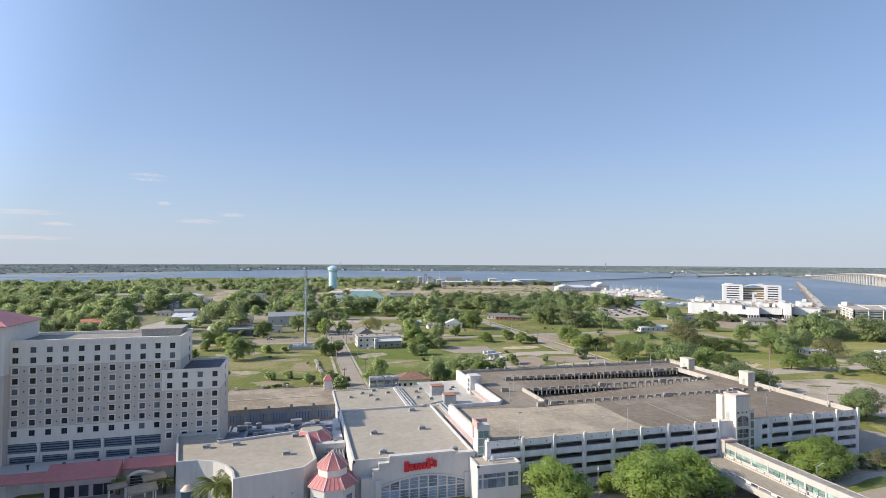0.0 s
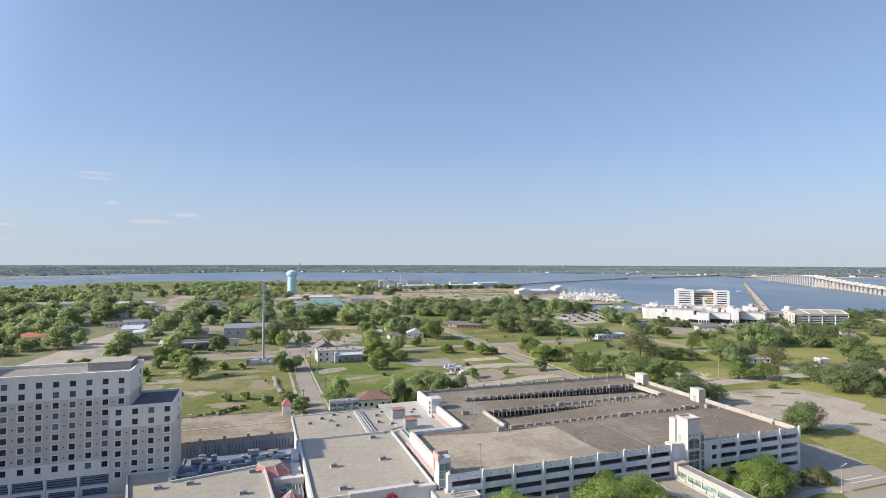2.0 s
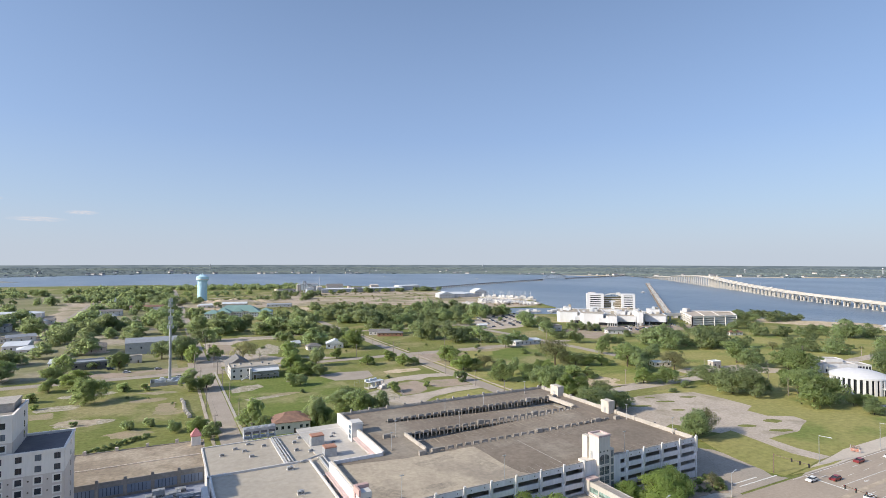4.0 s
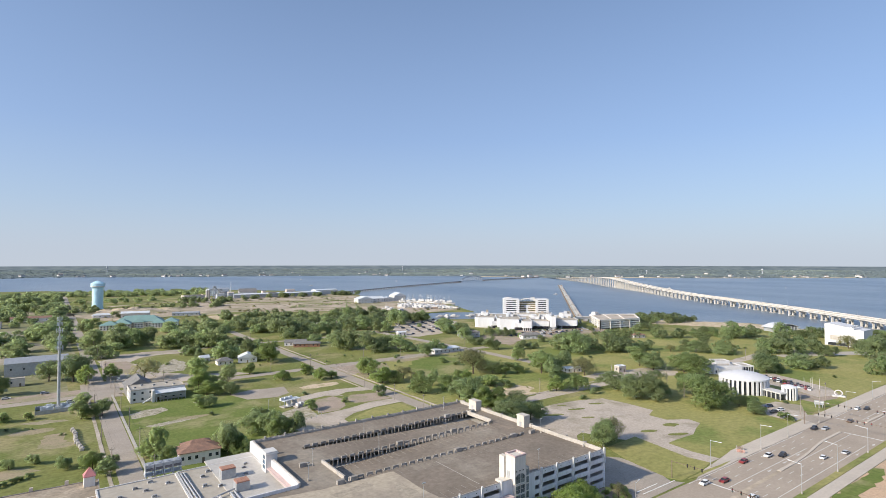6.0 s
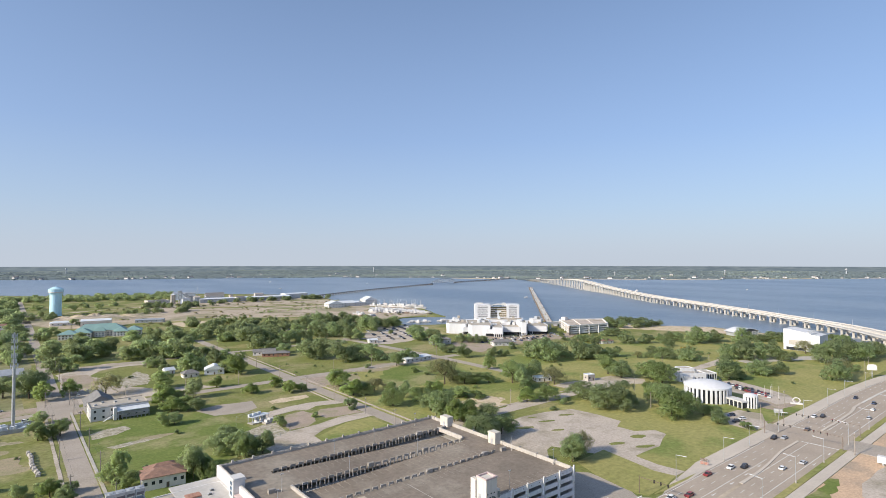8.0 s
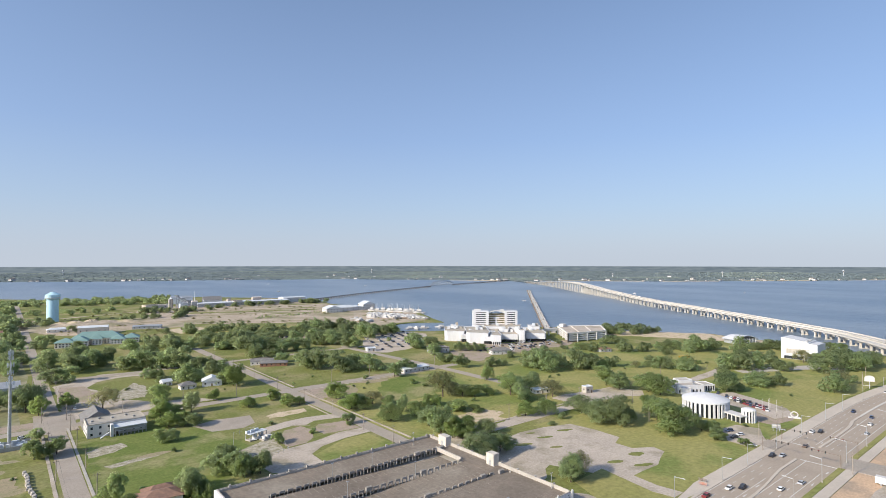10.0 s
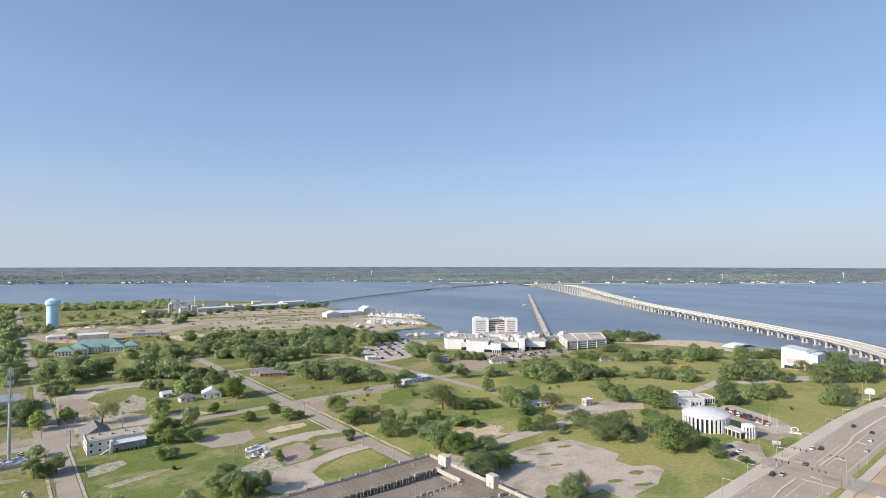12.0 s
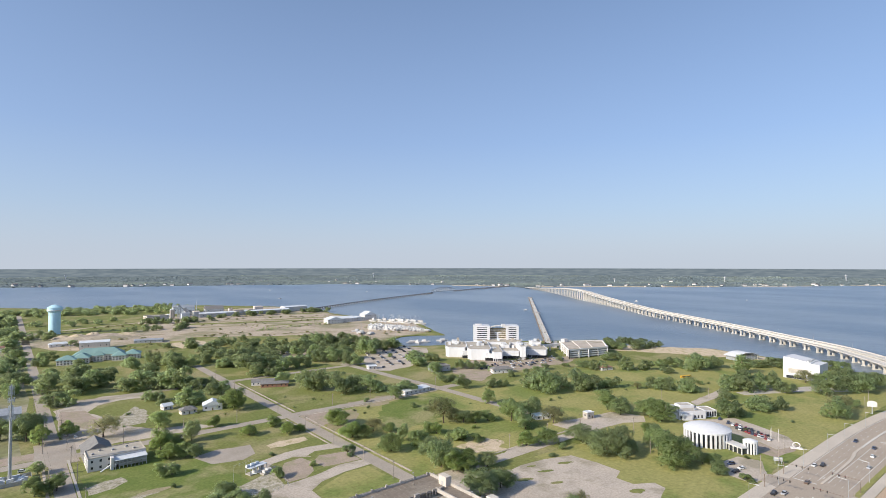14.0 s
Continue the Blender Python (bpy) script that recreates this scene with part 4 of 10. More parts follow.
def mansard(x0, x1, ytop, yeave, ztop, zeave):
    bm = bmesh.new()
    v = [bm.verts.new(p) for p in ((x0, yeave, zeave), (x1, yeave, zeave), (x1, ytop, ztop), (x0, ytop, ztop), (x0, yeave, zeave - 0.3), (x1, yeave, zeave - 0.3), (x1, ytop + 0.3, ztop), (x0, ytop + 0.3, ztop), (x1, ytop + 0.3, zeave - 0.3), (x0, ytop + 0.3, zeave - 0.3))]
    for f in ((0, 1, 2, 3), (4, 5, 1, 0), (3, 2, 6, 7), (7, 6, 8, 9), (4, 0, 3, 7, 9), (1, 5, 8, 6, 2), (9, 8, 5, 4)):
        bm.faces.new([v[i] for i in f])
    bmesh.ops.recalc_face_normals(bm, faces=bm.faces)
    roof = part("mansard_roof", bm, M_PINK, lobby, "red standing-seam metal roof")
    for i in range(int((x1 - x0) / 0.6) + 1):
        bm = bmesh.new()
        x = x0 + i * 0.6
        bm_beam(bm, (x, yeave, zeave + 0.03), (x, ytop, ztop + 0.03), 0.07)
        part("seam", bm, M_PINK, roof)


mansard(-100, -57.6, 149.6, 147.4, 5.7, 4.2)
mansard(-57.5, -42.0, 150.5, 145.9, 6.9, 4.6)
mansard(-41.8, -29.5, 151.8, 149.4, 6.6, 4.9)
bm = bmesh.new()
bm_box(bm, -57.2, -42.3, 146.4, 149.2, 0, 4.5)
part("wall", bm, M_LEDGE, lobby, "dim pinkish entrance wall")
bm = bmesh.new()
bm_box(bm, -57.4, -42.1, 146.1, 146.38, 3.3, 4.3)
part("fascia", bm, M_LEDGE, lobby)
for x in (-55, -52, -49, -46, -43.8):
    bm = bmesh.new()
    bm_box(bm, x - 1.0, x + 1.0, 146.28, 146.38, 0.3, 2.9)
    part("glass_door", bm, M_GLASS, lobby)
for x in (-63.5, -55.8, -48.2, -41.0):
    bm = bmesh.new()
    bm_cyl(bm, x, 153.5, 5.1, 6.0, 0.22, n=8)
    bm_cyl(bm, x, 153.5, 6.0, 6.3, 0.38, n=8)
    part("vent", bm, M_LOUVRE, lobby, "small dark roof vent")
for x in (-82, -37):
    bm = bmesh.new()
    ring = [(x + 3.6 * math.cos(a), 2.0 + 2.6 * math.sin(a)) for a in [math.pi * i / 12 for i in range(13)]]
    for (xa, za), (xb, zb) in zip(ring, ring[1:]):
        bm_beam(bm, (xa, 147.6, za), (xb, 147.6, zb), 0.5)
    part("arch", bm, M_CREAM, lobby)
    bm = bmesh.new()
    for j in range(4):
        bm_box(bm, x - 2.8, x + 2.8, 148.6, 148.9, 0.6 + j * 0.7, 1.0 + j * 0.7)
    part("louvre", bm, M_LOUVRE, lobby)

# ---- the casino hall and the low roofs round it ----
def roof_building(name, pts, z, label, wall, roof, para=0.7, inset=0.45, z0=0.0):
    """A flat-roofed building: walls, a roof sheet set below a parapet that runs round it."""
    t = thing(name, 0, 0, label=label, category="building")
    bm = bmesh.new()
    bm_prism(bm, pts, z0, z - para)
    bmesh.ops.recalc_face_normals(bm, faces=bm.faces)
    part("wall", bm, wall, t)
    cx, cy = sum(p[0] for p in pts) / len(pts), sum(p[1] for p in pts) / len(pts)
    k = len(pts)
    bm = bmesh.new()
    for i in range(k):
        a, b = Vector(pts[i]), Vector(pts[(i + 1) % k])
        d = (b - a).normalized()
        nrm = Vector((-d.y, d.x))
        q = [a, b, b + nrm * inset, a + nrm * inset]
        bm_prism(bm, [(v.x, v.y) for v in q], z - para, z + 0.002 * i)
    bmesh.ops.recalc_face_normals(bm, faces=bm.faces)
    part("parapet", bm, wall, t)
    bm = bmesh.new()
    bm_prism(bm, [(x + (cx - x) * 0.004, y + (cy - y) * 0.004) for x, y in pts], z - para, z - para + 0.12)
    bmesh.ops.recalc_face_normals(bm, faces=bm.faces)
    part("roof", bm, roof, t, "pale flat roof membrane")
    return t


hall = roof_building("casino_hall", [(12.5, 126.4), (41.7, 126.4), (41.7, 170), (12.5, 170)], 10.2, "large white casino hall with a flat pale roof", M_WHITE, M_ROOF)
# stepped front with the arched window
bm = bmesh.new()
outline = [(14.2, 0), (41.7, 0), (41.7, 10.4), (36.6, 10.4), (36.6, 10.95), (20.8, 10.95), (20.8, 9.5), (18.3, 9.5), (18.3, 8.1), (16.9, 8.1), (16.9, 6.4), (14.2, 6.4)]
arch = [(18.6 + 20.6 * i / 16, 3.0 + 2.9 * math.sin(math.pi * (0.12 + 0.76 * i / 16))) for i in range(17)]
lo = [bm.verts.new((x, 124.6, z)) for x, z in outline]
hi = [bm.verts.new((x, 126.3, z)) for x, z in outline]
bm.faces.new(lo)
bm.faces.new(hi[::-1])
for i in range(len(outline)):
    bm.faces.new((lo[i], hi[i], hi[(i + 1) % len(outline)], lo[(i + 1) % len(outline)]))
bmesh.ops.recalc_face_normals(bm, faces=bm.faces)
part("stepped_front", bm, M_WHITE, hall)
bm = bmesh.new()
for a, b in zip(outline[2:10], outline[3:11]):
    bm_beam(bm, (a[0], 124.55, a[1]), (b[0], 124.55, b[1]), 0.35)
part("coping", bm, M_TRIM, hall)
bm = bmesh.new()
for a, b in zip(arch, arch[1:]):
    bm_beam(bm, (a[0], 124.5, a[1] + 0.2), (b[0], 124.5, b[1] + 0.2), 0.4)
part("arch_moulding", bm, M_WHITE, hall)
for i in range(9):
    xa, xb = arch[0][0] + 20.6 * i / 9 + 0.12, arch[0][0] + 20.6 * (i + 1) / 9 - 0.12
    za, zb = (3.0 + 2.9 * math.sin(math.pi * (0.12 + 0.76 * (q - 18.6) / 20.6)) for q in (xa, xb))
    for z0, z1 in ((0.3, 2.9), (3.25, None)):
        bm = bmesh.new()
        top = [za, zb] if z1 is None else [z1, z1]
        v = [bm.verts.new(p) for p in ((xa + 0.07, 124.56, z0), (xb - 0.07, 124.56, z0), (xb - 0.07, 124.56, top[1]), (xa + 0.07, 124.56, top[0]))]
        w = [bm.verts.new((p.co.x, 124.6, p.co.z)) for p in v]
        bm.faces.new(v)
        bm.faces.new(w[::-1])
        for j in range(4):
            bm.faces.new((v[j], w[j], w[(j + 1) % 4], v[(j + 1) % 4]))
        bmesh.ops.recalc_face_normals(bm, faces=bm.faces)
        pane = part("pane", bm, M_SKYGLASS, hall, "blue-grey window pane")
        bm = bmesh.new()
        k = 3 if z1 else 2
        for q in range(1, k + 1):
            zz = z0 + (min(top) - z0) * q / (k + 1)
            bm_box(bm, xa + 0.05, xb - 0.05, 124.53, 124.57, zz - 0.04, zz + 0.04)
        part("glazing_bar", bm, M_WHITE, pane)
for x in (18.1, 39.6):
    bm = bmesh.new()
    bm_box(bm, x - 0.7, x + 0.7, 124.0, 124.6, 0, 6.0)
    part("pier", bm, M_WHITE, hall)

sign = thing("roof_sign", 29, 124.3, 8.6, label="red rounded sign shapes on the white casino front", category="sign")
sign.scale = (1.16, 1.0, 1.16)
xs = -4.2
for i, (w, h, dz) in enumerate(((1.15, 2.0, 0.0), (0.95, 1.25, -0.25), (0.8, 1.25, -0.25), (0.8, 1.25, -0.25), (0.95, 1.25, -0.25), (1.0, 2.0, 0.1), (0.35, 0.6, 0.95), (0.85, 1.3, -0.05))):
    bm = bmesh.new()
    zt = 0.14 * xs / 4
    bm_box(bm, xs, xs + w * 0.86, -0.35, 0.25, -h / 2 + dz + zt, h / 2 + dz + zt)
    part("sign_bar", bm, M_RED, sign, bevel=0.1)
    xs += w
bm = bmesh.new()
bm_box(bm, -3.9, 2.6, -0.15, 0.25, -0.45, -0.2)
part("sign_rail", bm, M_RED, sign)


def rooftop_unit(x, y, z, w=1.6, d=1.1, h=1.0, turn=0, m=M_METAL, label="small grey rooftop ventilation unit"):
    t = thing("rooftop_unit", x, y, z, turn, label, "vent unit", "rooftop units")
    bm = bmesh.new()
    bm_box(bm, -w / 2, w / 2, -d / 2, d / 2, 0.15, h)
    part("casing", bm, m, t, bevel=0.05)
    bm = bmesh.new()
    bm_box(bm, -w / 2 - 0.1, w / 2 + 0.1, -d / 2 - 0.1, d / 2 + 0.1, 0, 0.15)
    part("kerb", bm, M_TRIM, t)
    bm = bmesh.new()
    for i in range(3):
        bm_box(bm, -w / 2 + 0.1, w / 2 - 0.1, -d / 2 - 0.03, -d / 2, 0.3 + i * 0.2, 0.38 + i * 0.2)
    part("grille", bm, M_BLACK, t)
    bm = bmesh.new()
    bm_cyl(bm, 0, 0, h, h + 0.12, min(w, d) * 0.36, n=10)
    part("fan_cowl", bm, M_METAL, t)
    return t


for x, y in ((20, 146), (20.2, 131), (33.5, 147), (34.5, 165.5), (37.5, 128.5)):
    rooftop_unit(x, y, 9.62, 1.7, 1.2, 1.0)
pod = roof_building("casino_wing", [(-31.2, 157.8), (-27.0, 136.2), (-22.5, 136.2), (-18.8, 134.6), (-15.8, 131.4), (-14.0, 127.4), (-13.2, 122.7), (1.4, 125.8), (4.4, 130.6), (2.4, 153.6), (-19.6, 149.2), (-20.4, 157.8)], 10.0,
                    "white casino wing with curved wall and flat pale roof", M_WHITE, M_ROOF)
for x, y in ((-15, 146.5), (-0.5, 149.5), (-2.5, 136.5), (-22, 146), (-19.5, 150.5)):
    rooftop_unit(x, y, 9.42, 1.7, 1.2, 0.9)
for x in (-24.5, -20.5):
    bm = bmesh.new()
    bm_box(bm, x - 1.3, x + 1.3, 136.0 - (x > -22) * 0.9, 136.3, 1.4, 3.4)
    part("window", bm, M_BLUEGLASS, pod)
bm = bmesh.new()
bm_cyl(bm, -24.4, 135.8, 3.6, 4.7, 1.6, 0.5, 12)
part("awning", bm, M_TAN, pod, "cream domed awning")
bm = bmesh.new()
for i, x in enumerate((-9, -5, -1)):
    bm_cyl(bm, x, 123.6 + i * 0.85, 4.5, 4.9, 0.25, 0.2, 8)
part("wall_lamp", bm, M_METAL, pod)

# red octagonal turret
turret = thing("turret", 7.8, 125.6, label="white octagonal turret with two-tier red metal roof", category="turret")


def octagon_ring(bm, r0, z0, r1, z1, n=8, turn=math.pi / 8):
    a = [bm.verts.new((r0 * math.cos(turn + 2 * math.pi * i / n), r0 * math.sin(turn + 2 * math.pi * i / n), z0)) for i in range(n)]
    b = [bm.verts.new((r1 * math.cos(turn + 2 * math.pi * i / n), r1 * math.sin(turn + 2 * math.pi * i / n), z1)) for i in range(n)]
    for i in range(n):
        bm.faces.new((a[i], a[(i + 1) % n], b[(i + 1) % n], b[i]))
    bm.faces.new(b)
    bm.faces.new(a[::-1])


def red_roof(parent, r0, z0, r1, z1, name):
    bm = bmesh.new()
    octagon_ring(bm, r0, z0, r1, z1)
    roof = part(name, bm, M_PINK, parent, "red standing-seam metal roof")
    for i in range(8):
        for f in (0.0, 0.25, 0.5, 0.75):
            a0, a1 = math.pi / 8 + math.pi / 4 * i, math.pi / 8 + math.pi / 4 * (i + 1)
            p = Vector((math.cos(a0), math.sin(a0))).lerp(Vector((math.cos(a1), math.sin(a1))), f)
            bm = bmesh.new()
            bm_beam(bm, (p.x * r0, p.y * r0, z0 + 0.03), (p.x * r1, p.y * r1, z1 + 0.03), 0.14 if f == 0 else 0.08)
            part("seam", bm, M_TRIM if f == 0 else M_PINK, roof)


bm = bmesh.new()
octagon_ring(bm, 5.3, 0, 5.3, 6.6)
part("wall", bm, M_WHITE, turret)
red_roof(turret, 6.0, 6.4, 3.7, 8.3, "lower_roof")
bm = bmesh.new()
octagon_ring(bm, 3.4, 8.1, 3.4, 10.1)
part("drum", bm, M_CREAM, turret)
red_roof(turret, 3.8, 10.0, 0.12, 13.3, "upper_roof")
for a in (-90, -45, -135):
    bm = bmesh.new()
    r = radians(a)
    bm_box(bm, -0.9, 0.9, -0.06, 0.06, 1.6, 4.4, Matrix.Translation((4.95 * math.cos(r), 4.95 * math.sin(r), 0)) @ Matrix.Rotation(r + math.pi / 2, 4, "Z"))
    part("window", bm, M_BLUEGLASS, turret)

# right-hand annex with the dish
annex = roof_building("entrance_annex", [(40.1, 118), (50.8, 118), (50.8, 121.4), (43.9, 121.4), (43.9, 126.2), (40.1, 126.2)], 9.4, "small white annex with blue windows and a flat roof", M_WHITE, M_ROOF, 0.45)
for x0, x1 in ((40.3, 41.1), (41.5, 46.9), (47.6, 50.1)):
    for z0, z1 in ((6.6, 7.4), (4.2, 6.2)):
        k = max(1, round((x1 - x0) / 1.0))
        for i in range(k):
            bm = bmesh.new()
            bm_box(bm, x0 + (x1 - x0) * i / k + 0.05, x0 + (x1 - x0) * (i + 1) / k - 0.05, 117.88, 118.0, z0, z1)
            part("pane", bm, M_BLUEGLASS, annex, "blue-grey window pane")
dish = thing("satellite_dish", 44.6, 119.9, 8.95, label="white satellite dish on a flat roof", category="dish")
bm = bmesh.new()
bm_cyl(bm, 0, 0, 0, 0.9, 0.12, n=8)
part("mast", bm, M_METAL, dish)
bm = bmesh.new()
bmesh.ops.create_uvsphere(bm, u_segments=14, v_segments=8, radius=0.68, matrix=pose(0, 0, 1.15, 50, 0, 10) @ Matrix.Diagonal((1, 1, 0.3, 1)))
part("reflector", bm, M_WHITE, dish)

# roofs behind the hall
roof_building("casino_back_roof", [(12, 170.2), (34.5, 170.2), (34.5, 198.5), (12, 198.5)], 9.6, "low casino building with a pale flat roof", M_WHITE, M_ROOF, 0.4)
for x, y in ((22, 192), (26.5, 195), (24.5, 188.5), (26, 182.5), (17.5, 187.5), (31, 191)):
    rooftop_unit(x, y, 9.35, 1.4, 0.9, 0.6)
roof_building("casino_east_roof", [(34.7, 170.2), (41.8, 170.2), (41.8, 157.2), (60.2, 157.2), (60.2, 199.5), (34.7, 199.5)], 9.5, "low casino building with pipes on its pale roof", M_WHITE, M_ROOF, 0.4)
pipes = thing("roof_pipes", 0, 0, 9.15, label="grey pipes and ducts on a casino roof", category="pipes")
for i, (a, b, r) in enumerate((((36.0, 172, 0.5), (35.6, 197, 0.5), 0.28), ((36.9, 172, 0.5), (36.5, 197, 0.5), 0.22), ((38.4, 169, 0.9), (46.5, 173, 0.9), 0.3), ((45, 160, 0.6), (45, 172, 0.6), 0.35), ((46.2, 160, 0.6), (46.2, 172, 0.6), 0.35))):
    bm = bmesh.new()
    bm_beam(bm, a, b, r * 1.6)
    part("pipe", bm, M_METAL, pipes, bevel=r * 0.45)
for y in range(173, 198, 4):
    bm = bmesh.new()
    bm_box(bm, 35.3, 37.3, y, y + 0.2, 0, 0.35)
    part("support", bm, M_TRIM, pipes)
for x, y, w, d, h in ((47.5, 185, 4.5, 3.2, 3.2), (48.5, 172.5, 4.0, 3.4, 3.0)):
    t = thing("plant_housing", x, y, 9.15, label="grey rooftop housing with a rusty red top", category="housing", group="rooftop housings")
    bm = bmesh.new()
    bm_box(bm, -w / 2, w / 2, -d / 2, d / 2, 0, h)
    part("casing", bm, M_METAL, t, bevel=0.05)
    bm = bmesh.new()
    for i in range(4):
        bm_box(bm, -w / 2 + i * w / 4 + 0.06, -w / 2 + (i + 1) * w / 4 - 0.06, -d / 2 - 0.1, d / 2 + 0.1, h, h + 0.4)
    part("top", bm, M_COPPER, t)
for x, y in ((41, 190), (43.5, 194), (54, 190), (55.5, 193), (53, 184), (40, 182), (44, 179)):
    rooftop_unit(x, y, 9.25, 1.3, 1.0, 0.7)
chiller = thing("chiller_plant", 31.3, 202.4, 0, label="row of pale grey cooling units on a steel frame", category="cooling plant")
for i in range(4):
    bm = bmesh.new()
    bm_box(bm, -5.45 + i * 2.75, -2.85 + i * 2.75, -1.6, 1.6, 10.9, 12.9)
    u = part("unit", bm, M_METAL, chiller)
    bm = bmesh.new()
    bm_box(bm, -5.2 + i * 2.75, -3.1 + i * 2.75, -1.66, -1.6, 11.1, 11.9)
    part("intake", bm, M_SLATE, u)
    for q in (-5.35, -3.05):
        bm = bmesh.new()
        bm_box(bm, q + i * 2.75 - 0.1, q + i * 2.75 + 0.1, -1.5, 1.5, 9.6, 10.9)
        part("stand", bm, M_PALEMETAL, u)
    bm = bmesh.new()
    bm_cyl(bm, -4.15 + i * 2.75, 0, 12.9, 13.05, 0.9, n=12)
    part("fan_ring", bm, M_METAL, u)
    bm = bmesh.new()
    bm_box(bm, -5.2 + i * 2.75, -5.0 + i * 2.75, -1.5, 1.5, 0, 9.6)
    part("leg", bm, M_METAL, chiller)
bm = bmesh.new()
bm_box(bm, -5.6, 5.6, -1.7, 1.7, 9.3, 9.6)
part("platform", bm, M_METAL, chiller)

# brown gravel roof with piers, and the shaded court in front of it
brown = roof_building("casino_west_roof", [(-25, 182), (12.6, 182), (13.6, 209.5), (-25, 211.5)], 9.0, "long low building with a brown gravel roof", M_SLAB, M_GRAVEL, 0.35, 0.3)
for x in range(-23, 12, 7):
    bm = bmesh.new()
    bm_box(bm, x - 0.4, x + 0.4, 181.5, 182, 0, 9.9)
    part("pier", bm, M_SLAB, brown)
    bm = bmesh.new()
    bm_box(bm, x + 0.5, x + 6.5, 181.9, 182, 5.0, 7.4)
    band = part("window_band", bm, M_SLATS, brown)
    for q in range(5):
        bm = bmesh.new()
        bm_box(bm, x + 1.45 + q * 0.95, x + 1.6 + q * 0.95, 181.85, 181.9, 5.1, 7.3)
        part("mullion", bm, M_LOUVRE, band)
for x in range(-22, 12, 9):
    bm = bmesh.new()
    bm_box(bm, x - 0.5, x + 0.5, 210.2, 210.9, 8.6, 10.0)
    part("roof_post", bm, M_TAN, brown)
bm = bmesh.new()
bm_box(bm, -24.5, 12.9, 194.8, 195.2, 8.75, 8.95)
part("roof_step", bm, M_TAN, brown)
cup = thing("cupola", 10.8, 206, 8.6, label="small square cupola with a pink pyramid roof", category="cupola")
bm = bmesh.new()
bm_box(bm, -1.5, 1.5, -1.5, 1.5, 0, 3.4)
part("wall", bm, M_CREAM, cup)
bm = bmesh.new()
bm_hip(bm, -1.5, 1.5, -1.5, 1.5, 3.4, 5.9, over=0.25)
part("roof", bm, M_PINK, cup, "faded pink metal roof")
roof_building("service_court", [(-20.4, 158.2), (12.2, 158.2), (12.2, 181.4), (-20.4, 181.4)], 4.4, "low service court roof with grey machinery", M_COURT_SHADE, M_COURT_SHADE, 0.4)
rnd = random.Random(21)
for i in range(26):
    rooftop_unit(-18 + 26 * rnd.random(), 163 + 15 * rnd.random(), 4.15, 1.2 + 2.2 * rnd.random(), 1.0 + 1.4 * rnd.random(), 0.8 + 1.5 * rnd.random())
for i in range(9):
    t = thing("duct", -18 + i * 3.3, 165 + (i % 3) * 3.5, 4.15, 90 * (i % 2), "silver roof duct on short legs", "duct", "court ducts")
    bm = bmesh.new()
    bm_box(bm, -3, 3, -0.4, 0.4, 0.5, 1.3)
    part("trunk", bm, M_METAL, t, bevel=0.05)
    for s in (-2, 2):
        bm = bmesh.new()
        bm_box(bm, s - 0.08, s + 0.08, -0.35, 0.35, 0, 0.5)
        part("leg", bm, M_METAL, t)
skyl = thing("octagon_roof", 3.8, 152.5, 0, label="low octagonal pavilion with pink metal roof and pale flat top", category="pavilion")
bm = bmesh.new()
octagon_ring(bm, 5.4, 0, 5.4, 8.0)
part("wall", bm, M_CREAM, skyl)
red_roof(skyl, 5.9, 8.0, 3.1, 10.2, "roof")
bm = bmesh.new()
octagon_ring(bm, 3.2, 10.2, 3.0, 10.5)
part("top", bm, M_ROOF, skyl)
yard = thing("yard_plant", 9, 140, 0, label="ducts and pale roof boxes in the gap between casino halls", category="plant")
for x0, x1, y0, y1, z1 in ((-4.4, 3.2, 5.6, 7.6, 8.2), (-2.2, 3.0, 9, 11, 7.4), (0.4, 3.0, 11, 17, 8.0), (-2.5, 2.6, -6, -2, 5.2), (-1, 2.8, 0, 5, 6.0), (1.2, 2.8, 18, 27, 8.6), (-4.0, -0.6, 18, 21, 6.8), (0.2, 2.6, -10, -7, 5.0)):
    bm = bmesh.new()
    bm_box(bm, x0, x1, y0, y1, 0, z1)
    part("box", bm, M_WHITE, yard, bevel=0.06)
for i in range(5):
    rooftop_unit(7.0 + (i % 2) * 2.6, 134.5 + i * 4.4, (5.2, 6.0, 6.0, 7.4, 8.0)[i], 1.4, 1.0, 0.9, 20 * i)
for i in range(6):
    bm = bmesh.new()
    bm_beam(bm, (-2 + i * 0.9, -8 + i, 6.0), (-1 + i * 0.7, 6 + i * 2, 7.0), 0.3)
    part("pipe", bm, M_METAL, yard)

# ---- the parking garage ----
garage = thing("parking_garage", 0, 0, label="white four-level parking garage with stained open roof deck", category="parking garage")
GCOL = [44.3, 53, 61.4, 69.8, 78.0, 86.1, 94.4, 102.7, 110.4]
GCOL2 = [127.6, 134.8, 143.0, 151.4, 159.4]
LEVELS = ((10.35, 11.65), (7.6, 8.9), (4.85, 6.15), (2.1, 3.4))
fr = lambda u, d, z: (u, 122 + d, z)
holes = [(a + 0.55, b - 0.55, z0, z1) for cols in (GCOL, GCOL2) for a, b in zip(cols, cols[1:]) for z0, z1 in LEVELS]
holes += [(124.9, 126.9, z0, z1) for z0, z1 in LEVELS[:3]]
bm = bmesh.new()
facade(bm, 44, 159.6, 0, 13.2, holes, 0.45, fr)
part("front_wall", bm, M_GARAGE, garage, "white front with open parking levels")
bm = bmesh.new()
sd = lambda u, d, z: (159.6 - d, u, z)
